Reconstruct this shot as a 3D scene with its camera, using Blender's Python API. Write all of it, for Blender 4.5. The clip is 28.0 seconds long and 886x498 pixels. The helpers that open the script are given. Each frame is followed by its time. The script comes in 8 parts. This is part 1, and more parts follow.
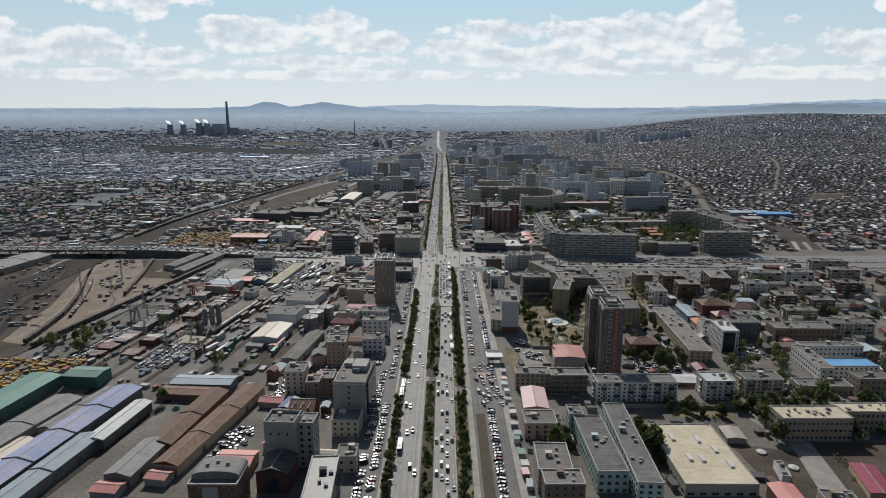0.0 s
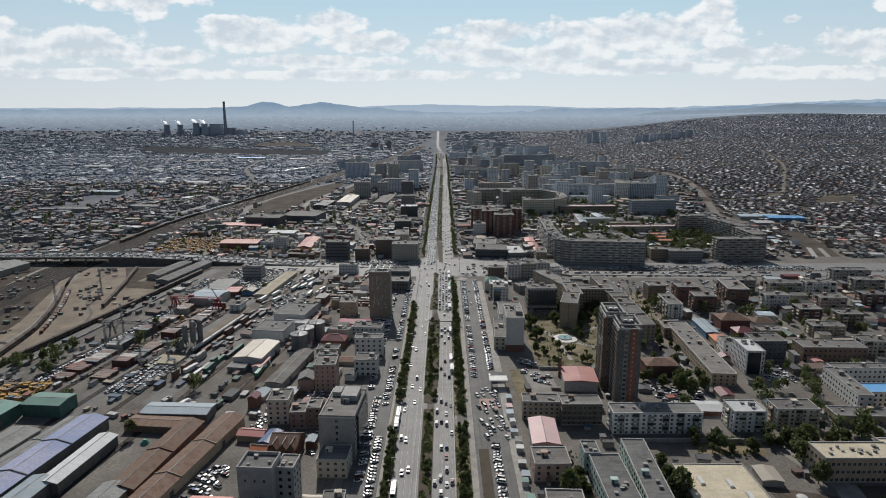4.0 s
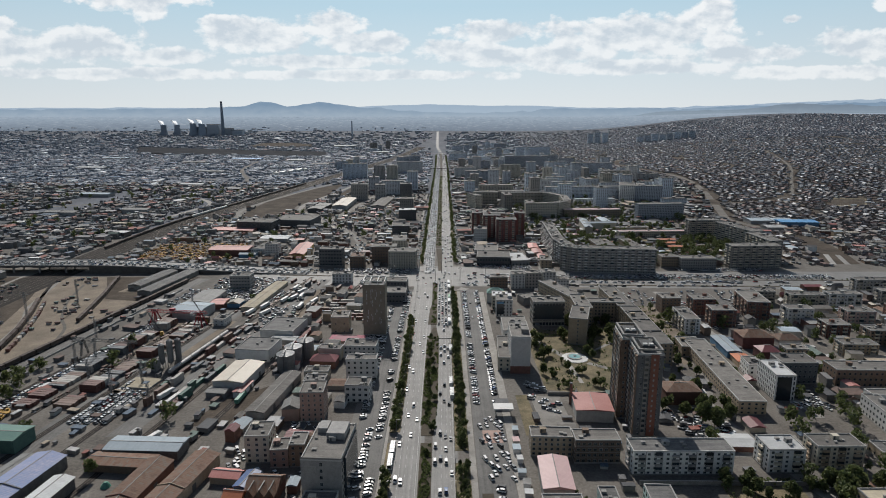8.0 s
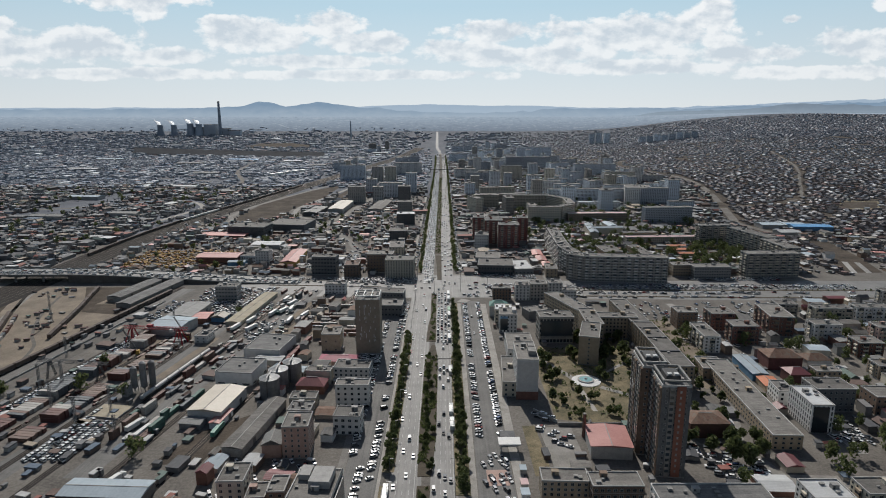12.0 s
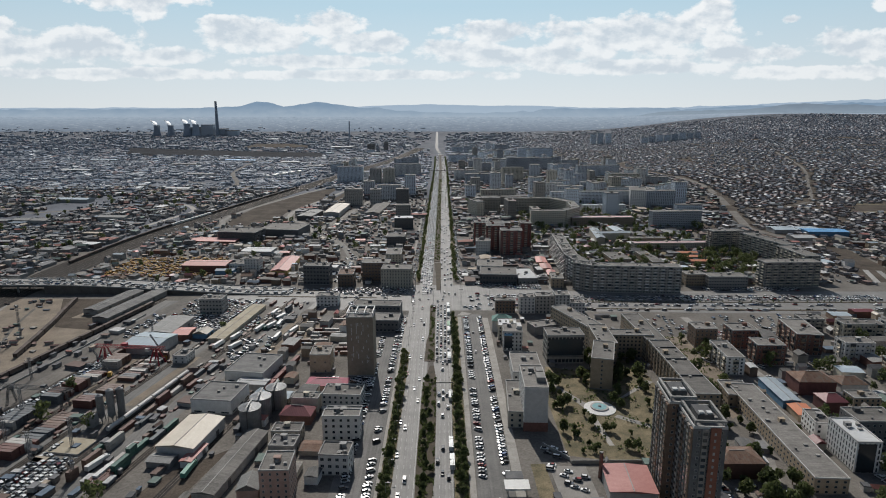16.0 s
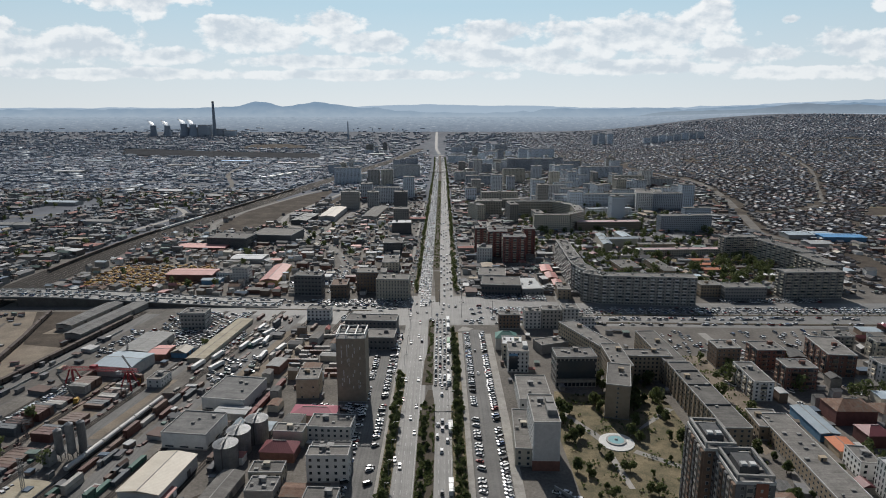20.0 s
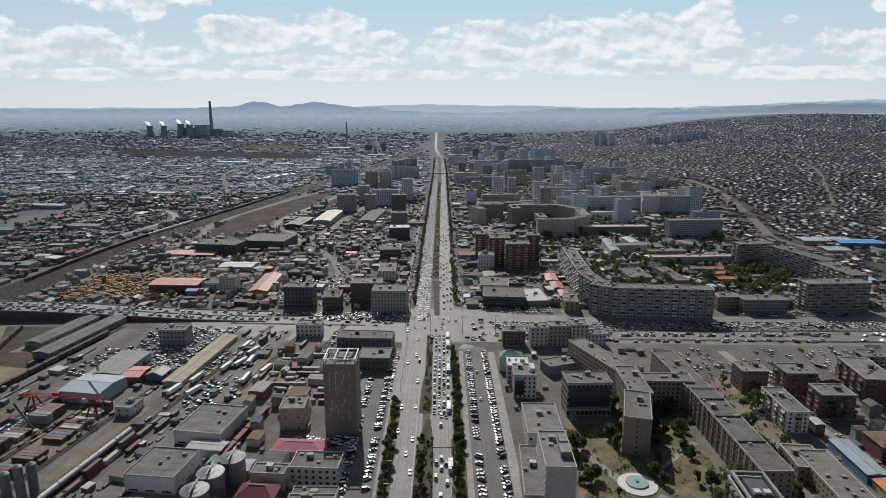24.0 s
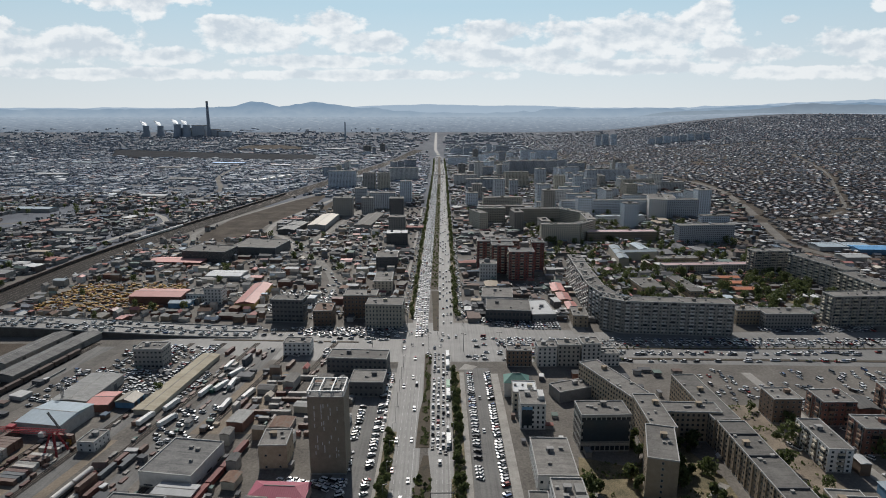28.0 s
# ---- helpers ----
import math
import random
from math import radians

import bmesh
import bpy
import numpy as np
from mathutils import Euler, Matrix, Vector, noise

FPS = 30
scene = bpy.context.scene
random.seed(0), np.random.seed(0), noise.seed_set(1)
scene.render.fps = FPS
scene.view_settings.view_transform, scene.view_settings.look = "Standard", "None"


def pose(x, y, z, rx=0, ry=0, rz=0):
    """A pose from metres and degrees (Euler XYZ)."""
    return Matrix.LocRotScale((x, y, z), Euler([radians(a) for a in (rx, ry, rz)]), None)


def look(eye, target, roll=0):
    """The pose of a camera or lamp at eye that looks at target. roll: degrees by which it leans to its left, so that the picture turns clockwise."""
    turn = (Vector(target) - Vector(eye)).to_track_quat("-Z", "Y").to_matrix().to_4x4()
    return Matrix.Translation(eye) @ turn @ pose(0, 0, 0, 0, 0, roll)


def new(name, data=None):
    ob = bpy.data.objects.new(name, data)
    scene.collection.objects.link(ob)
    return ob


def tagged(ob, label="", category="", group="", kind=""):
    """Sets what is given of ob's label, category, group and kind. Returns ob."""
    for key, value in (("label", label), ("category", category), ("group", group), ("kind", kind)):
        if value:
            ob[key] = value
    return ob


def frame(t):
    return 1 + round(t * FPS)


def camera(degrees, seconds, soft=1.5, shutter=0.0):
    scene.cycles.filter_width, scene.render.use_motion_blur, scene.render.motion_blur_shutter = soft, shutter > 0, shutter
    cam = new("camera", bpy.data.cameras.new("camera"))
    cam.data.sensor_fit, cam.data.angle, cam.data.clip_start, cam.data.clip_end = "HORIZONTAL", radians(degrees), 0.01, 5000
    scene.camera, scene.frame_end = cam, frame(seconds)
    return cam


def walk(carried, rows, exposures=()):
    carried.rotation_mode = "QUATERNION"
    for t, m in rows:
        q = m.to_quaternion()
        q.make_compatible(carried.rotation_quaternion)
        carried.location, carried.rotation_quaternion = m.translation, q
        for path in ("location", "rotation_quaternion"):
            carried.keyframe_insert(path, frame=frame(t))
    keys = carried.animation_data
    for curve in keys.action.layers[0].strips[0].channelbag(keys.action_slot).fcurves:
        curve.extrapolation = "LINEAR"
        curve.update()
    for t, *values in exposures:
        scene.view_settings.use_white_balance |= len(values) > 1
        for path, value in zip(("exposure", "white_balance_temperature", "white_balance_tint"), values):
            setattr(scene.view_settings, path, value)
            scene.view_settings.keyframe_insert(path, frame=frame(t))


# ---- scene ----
import functools
import itertools

cam = camera(71.4, 28.0, soft=1.0)


def on_way(t):
    """The drone glides straight and level along the avenue, climbing a little."""
    k = t / 28.0
    return pose(4.3 * k, 279.0 * k, 178.2 + 3.0 * k, 90 - 12.34, 0, -0.32 - 0.15 * k)


walk(cam, [(t, on_way(t)) for t in (0.0, 0.1, 1.0, 4.0, 8.0, 12.0, 16.0, 20.0, 24.0, 27.0, 27.9, 28.0)],
     exposures=[(0.0, 0.0, 6450.0, 10.0), (28.0, 0.0, 6450.0, 10.0)])

# ---- sun and sky ----
SUN_AZ, SUN_EL = -9.0, 40.0
sun = new("sun", bpy.data.lights.new("sun", "SUN"))
sun.data.energy, sun.data.angle, sun.data.color = 3.45, radians(0.6), (1.0, 0.95, 0.88)
towards = Vector((math.sin(radians(SUN_AZ)) * math.cos(radians(SUN_EL)),
                  math.cos(radians(SUN_AZ)) * math.cos(radians(SUN_EL)), math.sin(radians(SUN_EL))))
sun.matrix_world = look(towards * 900, (0, 0, 0))


class Graph:
    """Short hand for node trees."""

    def __init__(self, tree):
        self.tree = tree
        tree.nodes.clear()

    def add(self, kind, inputs=(), **fields):
        node = self.tree.nodes.new(kind)
        for key, value in fields.items():
            setattr(node, key, value)
        for key, value in dict(inputs).items():
            if isinstance(value, bpy.types.NodeSocket):
                self.tree.links.new(value, node.inputs[key])
            else:
                node.inputs[key].default_value = value
        return node

    def math(self, op, a, b=0.0, c=0.0, clamp=False):
        return self.add("ShaderNodeMath", {0: a, 1: b, 2: c}, operation=op, use_clamp=clamp).outputs[0]

    def mix(self, factor, a, b):
        n = self.add("ShaderNodeMix", {0: factor}, data_type="RGBA")
        for key, value in ((6, a), (7, b)):
            if isinstance(value, bpy.types.NodeSocket):
                self.tree.links.new(value, n.inputs[key])
            else:
                n.inputs[key].default_value = (*value[:3], 1.0)
        return n.outputs[2]

    def ramp(self, factor, stops, constant=False):
        n = self.add("ShaderNodeValToRGB", {0: factor})
        n.color_ramp.interpolation = "CONSTANT" if constant else "LINEAR"
        while len(n.color_ramp.elements) < len(stops):
            n.color_ramp.elements.new(1.0)
        for e, (p, c) in zip(n.color_ramp.elements, stops):
            e.position, e.color = p, (*c, 1.0)
        return n.outputs[0]


world = bpy.data.worlds.new("sky")
scene.world = world
world.use_nodes = True
G = Graph(world.node_tree)
sky = G.add("ShaderNodeTexSky", sky_type="NISHITA", sun_disc=False, sun_elevation=radians(SUN_EL),
            sun_rotation=radians(SUN_AZ), air_density=1.0, dust_density=1.4, ozone_density=1.0).outputs[0]
way = G.add("ShaderNodeTexCoord").outputs["Generated"]
sep = G.add("ShaderNodeSeparateXYZ", {0: way})
fwd = G.math("MAXIMUM", sep.outputs[1], 0.08)
u, v = G.math("DIVIDE", sep.outputs[0], fwd), G.math("DIVIDE", sep.outputs[2], fwd)
flat = G.add("ShaderNodeCombineXYZ", {0: u, 1: v}).outputs[0]
stretched = G.add("ShaderNodeVectorMath", {0: flat, 1: (1.0, 1.6, 1.0)}, operation="MULTIPLY").outputs[0]
shifted = G.add("ShaderNodeVectorMath", {0: stretched, 1: (-0.006, 0.014, 0.0)}, operation="ADD").outputs[0]
puff = G.add("ShaderNodeTexNoise", {"Vector": stretched, "Scale": 19.0, "Detail": 9.0, "Roughness": 0.58}).outputs[0]
puff_up = G.add("ShaderNodeTexNoise", {"Vector": shifted, "Scale": 19.0, "Detail": 5.0, "Roughness": 0.5}).outputs[0]
# cumulus heaps: centre and half-size, as tangents of the view ahead and up
HEAPS = ((-0.456, 0.178, 0.12, 0.034), (-0.69, 0.134, 0.04, 0.017), (-0.565, 0.103, 0.135, 0.034), (-0.69, 0.093, 0.07, 0.02),
         (-0.29, 0.118, 0.095, 0.032), (-0.165, 0.134, 0.062, 0.026), (-0.115, 0.108, 0.085, 0.02), (0.09, 0.124, 0.10, 0.02),
         (0.31, 0.118, 0.17, 0.036), (0.42, 0.15, 0.05, 0.034), (0.345, 0.182, 0.035, 0.007), (0.70, 0.172, 0.05, 0.02),
         (0.66, 0.105, 0.085, 0.03), (0.545, 0.143, 0.02, 0.009), (0.47, 0.09, 0.12, 0.018), (0.13, 0.088, 0.17, 0.02),
         (-0.42, 0.088, 0.08, 0.016), (-0.2, 0.08, 0.15, 0.013), (-0.5, 0.062, 0.25, 0.011), (-0.12, 0.06, 0.28, 0.010),
         (0.3, 0.072, 0.22, 0.014), (0.6, 0.066, 0.2, 0.013), (-0.33, 0.138, 0.05, 0.012), (0.02, 0.10, 0.07, 0.016))
heap = None
under = None
for cu, cv, ru, rv in HEAPS:
    off = G.add("ShaderNodeVectorMath", {0: flat, 1: (1 / ru, 1 / rv, 1.0), 2: (-cu / ru, -cv / rv, 0.0)}, operation="MULTIPLY_ADD").outputs[0]
    one = G.math("SUBTRACT", 1.0, G.add("ShaderNodeVectorMath", {0: off}, operation="LENGTH").outputs["Value"])
    heap = one if heap is None else G.math("SMOOTH_MAX", heap, one, 0.15)
wide = G.add("ShaderNodeTexNoise", {"Vector": way, "Scale": 3.2, "Detail": 7.0, "Roughness": 0.55}).outputs[0]
body = G.math("MULTIPLY_ADD", puff, 2.3, G.math("MULTIPLY_ADD", heap, 1.15, -1.24))
edge = G.math("MULTIPLY", body, 3.8, clamp=True)
# away from the heaps a thin scatter of cloud goes on all round the sky
scatter = G.math("MULTIPLY_ADD", wide, 6.0, -3.3, clamp=True)
behind = G.math("MULTIPLY", scatter, G.math("LESS_THAN", sep.outputs[1], 0.75))
cover = G.math("MAXIMUM", edge, G.math("MULTIPLY", behind, 0.25))
lit = G.math("MULTIPLY_ADD", G.math("SUBTRACT", puff, puff_up), 5.5, G.math("MULTIPLY_ADD", body, -0.70, 0.90), clamp=True)
cloud = G.mix(lit, (0.60, 0.66, 0.72), (0.93, 0.935, 0.935))
rise = G.math("MAXIMUM", sep.outputs[2], 0.0)
ahead = G.math("MULTIPLY_ADD", sep.outputs[1], 0.5, 0.5, clamp=True)
high = G.add("ShaderNodeVectorMath", {0: sky, 1: (0.035, 0.037, 0.040)}, operation="MULTIPLY").outputs[0]
blue = G.mix(ahead, (0.10, 0.15, 0.20), (0.49, 0.67, 0.78))
pale = G.mix(ahead, (0.15, 0.175, 0.195), (0.755, 0.79, 0.80))
low = G.math("SUBTRACT", 1.0, G.math("MULTIPLY", rise, 6.3), clamp=True)
clear = G.mix(low, G.mix(G.math("MULTIPLY_ADD", rise, 2.6, -0.5, clamp=True), blue, high), pale)
shown = G.mix(G.math("MULTIPLY", cover, G.math("MULTIPLY_ADD", low, -0.45, 0.92)), clear, cloud)
back = G.add("ShaderNodeBackground", {0: shown, 1: 1.0})
G.add("ShaderNodeOutputWorld", {0: back.outputs[0]})
# ---- materials ----


def surface(name, stops, rough=0.85, scale=0.35, fine=4.0, bump=0.3, metal=0.0, vary=0.25, island=False, ribs=0.0, spread=0.0, patches=None, streak=0.0, gloss=0.5):
    """A weathered surface: colours from large stains and fine grain, each object or island a little different."""
    mat = bpy.data.materials.new(name)
    mat.use_nodes = True
    g = Graph(mat.node_tree)
    at = g.add("ShaderNodeNewGeometry")
    place = at.outputs["Position"]
    big = g.add("ShaderNodeTexNoise", {"Vector": place, "Scale": scale, "Detail": 5.0, "Roughness": 0.65}).outputs[0]
    small = g.add("ShaderNodeTexNoise", {"Vector": place, "Scale": fine, "Detail": 4.0, "Roughness": 0.7}).outputs[0]
    both = g.math("MULTIPLY_ADD", small, 0.45, g.math("MULTIPLY", big, 0.55))
    factor = g.math("MULTIPLY_ADD", g.math("SUBTRACT", both, 0.5), 2.4, 0.5, clamp=True)
    if streak:
        drawn = g.add("ShaderNodeVectorMath", {0: place, 1: (0.9, 0.012, 0.5)}, operation="MULTIPLY").outputs[0]
        worn = g.add("ShaderNodeTexNoise", {"Vector": drawn, "Scale": 1.0, "Detail": 3.0}).outputs[0]
        factor = g.math("MULTIPLY_ADD", g.math("SUBTRACT", worn, 0.5), streak, factor, clamp=True)
    if patches:
        tc = g.add("ShaderNodeTexCoord").outputs["Object"]
        laid = g.add("ShaderNodeTexBrick", {"Vector": tc, "Color1": (0, 0, 0, 1), "Color2": (1, 1, 1, 1), "Mortar": (0.1, 0.1, 0.1, 1), "Scale": 1.0, "Mortar Size": 0.05, "Brick Width": patches[0], "Row Height": patches[1]}).outputs[0]
        factor = g.math("MULTIPLY_ADD", g.math("SUBTRACT", laid, 0.5), patches[2], factor, clamp=True)
    rnd = at.outputs["Random Per Island"] if island else g.add("ShaderNodeObjectInfo").outputs["Random"]
    if spread:
        factor = g.math("FRACT", g.math("MULTIPLY_ADD", g.math("SUBTRACT", factor, 0.5), 1.0 - spread, rnd))
    colour = g.ramp(factor, stops)
    gain = g.math("MULTIPLY_ADD", rnd, vary * 2, 1.0 - vary)
    colour = g.add("ShaderNodeVectorMath", {0: colour, "Scale": gain}, operation="SCALE").outputs[0]
    p = g.add("ShaderNodeBsdfPrincipled", {"Base Color": colour, "Roughness": rough, "Metallic": metal, "Specular IOR Level": gloss})
    height = small
    if ribs:
        tc = g.add("ShaderNodeTexCoord").outputs["Object"]
        wave = g.add("ShaderNodeTexWave", {"Vector": tc, "Scale": ribs, "Distortion": 0.0}, bands_direction="Y").outputs[1]
        height = g.math("MULTIPLY_ADD", wave, 1.5, small)
    b = g.add("ShaderNodeBump", {"Height": height, "Strength": bump, "Distance": 0.08})
    g.tree.links.new(b.outputs[0], p.inputs["Normal"])
    g.add("ShaderNodeOutputMaterial", {0: p.outputs[0]})
    return mat


def plain(name, colour, rough=0.6, metal=0.0, vary=0.1, island=False):
    dark = tuple(c * 0.82 for c in colour)
    return surface(name, ((0.2, dark), (0.8, colour)), rough, 0.6, 6.0, 0.1, metal, vary, island)


EARTH = surface("dusty_ground", ((0.15, (0.070, 0.064, 0.057)), (0.4, (0.128, 0.116, 0.102)), (0.65, (0.180, 0.165, 0.146)), (0.9, (0.26, 0.24, 0.21))), 0.95, 0.025, 0.6, 0.35, vary=0.0)
# far ground, tinted blue-grey in place of haze
HAZE_GROUND = surface("hazed_far_ground", ((0.15, (0.058, 0.067, 0.086)), (0.5, (0.095, 0.106, 0.130)), (0.85, (0.148, 0.161, 0.188))), 0.95, 0.012, 0.3, 0.4, vary=0.0)
SAND = surface("sandy_yard", ((0.15, (0.13, 0.105, 0.08)), (0.5, (0.21, 0.172, 0.13)), (0.85, (0.31, 0.255, 0.195))), 0.95, 0.05, 0.9, 0.3, vary=0.0)
ASPHALT = surface("worn_asphalt", ((0.15, (0.145, 0.142, 0.137)), (0.85, (0.235, 0.229, 0.219))), 0.68, 0.06, 1.2, 0.06, vary=0.0, streak=1.3)
OLD_ASPHALT = surface("old_asphalt", ((0.15, (0.085, 0.083, 0.08)), (0.5, (0.13, 0.127, 0.121)), (0.85, (0.18, 0.175, 0.166))), 0.8, 0.05, 0.9, 0.1, vary=0.0, streak=0.9)
CONCRETE = surface("grey_concrete", ((0.15, (0.20, 0.195, 0.185)), (0.85, (0.36, 0.35, 0.33))), 0.85, 0.2, 2.0, 0.2)
PAVING = surface("pale_paving", ((0.15, (0.20, 0.19, 0.172)), (0.85, (0.345, 0.328, 0.302))), 0.9, 0.09, 1.5, 0.2, patches=(3.0, 3.0, 0.22))
DRYGRASS = surface("dry_grass", ((0.15, (0.05, 0.056, 0.027)), (0.42, (0.125, 0.108, 0.062)), (0.62, (0.21, 0.17, 0.10)), (0.85, (0.30, 0.245, 0.155))), 0.95, 0.08, 1.5, 0.5, vary=0.0)
BROWN_EARTH = surface("brown_earth", ((0.15, (0.050, 0.043, 0.037)), (0.5, (0.092, 0.077, 0.064)), (0.85, (0.148, 0.123, 0.098))), 0.95, 0.04, 0.7, 0.4, vary=0.0, gloss=0.08)
SOIL = surface("median_soil", ((0.15, (0.040, 0.035, 0.024)), (0.6, (0.085, 0.067, 0.047)), (0.9, (0.07, 0.07, 0.035))), 0.95, 0.12, 1.2, 0.5, vary=0.0)
LEAF = surface("leaves", ((0.1, (0.055, 0.078, 0.028)), (0.5, (0.112, 0.138, 0.052)), (0.9, (0.19, 0.20, 0.09))), 0.7, 0.3, 2.0, 0.2, vary=0.3, island=True)
# leaves let part of the light through
leaf = LEAF.node_tree
thin = leaf.nodes.new("ShaderNodeBsdfTranslucent")
both = leaf.nodes.new("ShaderNodeMixShader")
gloss = next(n for n in leaf.nodes if n.type == "BSDF_PRINCIPLED")
leaf.links.new(gloss.inputs["Base Color"].links[0].from_socket, thin.inputs[0])
leaf.links.new(gloss.outputs[0], both.inputs[1])
leaf.links.new(thin.outputs[0], both.inputs[2])
both.inputs[0].default_value = 0.45
leaf.links.new(both.outputs[0], next(n for n in leaf.nodes if n.type == "OUTPUT_MATERIAL").inputs[0])
BARK = plain("bark", (0.12, 0.09, 0.065), 0.9)
PAINT = plain("road_paint", (0.40, 0.40, 0.385), 0.7)
KERB = plain("kerb_stone", (0.46, 0.45, 0.43), 0.85, vary=0.25)
SLEEPER = surface("sleeper_bed", ((0.2, (0.035, 0.032, 0.029)), (0.8, (0.075, 0.066, 0.058))), 0.95, 0.3, 3.0, 0.5, vary=0.0, gloss=0.08)
STAINED = surface("stained_concrete", ((0.2, (0.075, 0.068, 0.060)), (0.8, (0.15, 0.138, 0.122))), 0.9, 0.15, 1.5, 0.3, vary=0.0)
RAIL = plain("rail_steel", (0.16, 0.13, 0.11), 0.5, 0.6)
COAL = surface("coal_ground", ((0.2, (0.014, 0.016, 0.021)), (0.8, (0.034, 0.037, 0.045))), 0.95, 0.02, 0.4, 0.4, vary=0.0, gloss=0.08)
BALLAST = surface("ballast", ((0.2, (0.032, 0.030, 0.029)), (0.8, (0.068, 0.063, 0.058))), 0.95, 0.2, 3.0, 0.5, vary=0.0, gloss=0.08)
GLASS = plain("window_glass", (0.035, 0.045, 0.055), 0.12, vary=0.5)
FRAME = plain("white_frame", (0.62, 0.62, 0.60), 0.5)
WINFRAME = plain("window_frame", (0.36, 0.355, 0.34), 0.5, vary=0.4)
DARKFRAME = plain("dark_frame", (0.10, 0.10, 0.10), 0.5)

WALLS = {
    "stone": surface("weathered_dark_render", ((0.2, (0.10, 0.096, 0.09)), (0.8, (0.19, 0.18, 0.165)))),
    "bottle": surface("dark_green_cladding", ((0.2, (0.05, 0.11, 0.095)), (0.8, (0.085, 0.165, 0.14)))),
    "wine": surface("wine_red_cladding", ((0.2, (0.17, 0.062, 0.052)), (0.8, (0.25, 0.095, 0.08)))),
    # panels for the farthest slabs, with haze painted in as a pale blue
    "hazepale": surface("hazed_pale_panels", ((0.2, (0.56, 0.61, 0.67)), (0.8, (0.68, 0.73, 0.78))), fine=1.5),
    "tan": surface("tan_plaster", ((0.2, (0.30, 0.235, 0.165)), (0.8, (0.42, 0.34, 0.25)))),
    "cream": surface("cream_plaster", ((0.2, (0.44, 0.40, 0.32)), (0.8, (0.58, 0.53, 0.44)))),
    "white": surface("white_plaster", ((0.2, (0.54, 0.53, 0.51)), (0.8, (0.70, 0.69, 0.67)))),
    "grey": surface("grey_plaster", ((0.2, (0.25, 0.245, 0.235)), (0.8, (0.37, 0.36, 0.345)))),
    "panel": surface("concrete_panels", ((0.2, (0.245, 0.23, 0.21)), (0.8, (0.37, 0.35, 0.32))), fine=1.5),
    "dark": surface("dark_cladding", ((0.2, (0.075, 0.078, 0.082)), (0.8, (0.14, 0.14, 0.14)))),
    "brick": surface("red_brick", ((0.2, (0.125, 0.062, 0.047)), (0.8, (0.20, 0.098, 0.074))), fine=7.0),
    "brown": surface("brown_cladding", ((0.2, (0.155, 0.105, 0.075)), (0.8, (0.24, 0.17, 0.125)))),
    "pink": surface("pinkish_plaster", ((0.2, (0.36, 0.24, 0.20)), (0.8, (0.48, 0.34, 0.29)))),
    "teal": surface("pale_teal_plaster", ((0.2, (0.33, 0.43, 0.40)), (0.8, (0.44, 0.54, 0.50)))),
    "yellow": surface("yellow_plaster", ((0.2, (0.45, 0.30, 0.10)), (0.8, (0.60, 0.42, 0.18)))),
    "blue": surface("blue_cladding", ((0.2, (0.10, 0.22, 0.36)), (0.8, (0.16, 0.32, 0.48)))),
    "maroon": surface("dark_maroon_cladding", ((0.2, (0.10, 0.042, 0.038)), (0.8, (0.17, 0.07, 0.06)))),
    "taupe": surface("taupe_cladding", ((0.2, (0.20, 0.165, 0.125)), (0.8, (0.28, 0.235, 0.185)))),
    # panels for distant blocks, their blue-grey standing in for haze
    "hazeblue": surface("hazed_blue_panels", ((0.2, (0.38, 0.41, 0.45)), (0.8, (0.50, 0.53, 0.57)))),
    "orange": surface("orange_cladding", ((0.2, (0.27, 0.105, 0.07)), (0.8, (0.35, 0.145, 0.095)))),
}
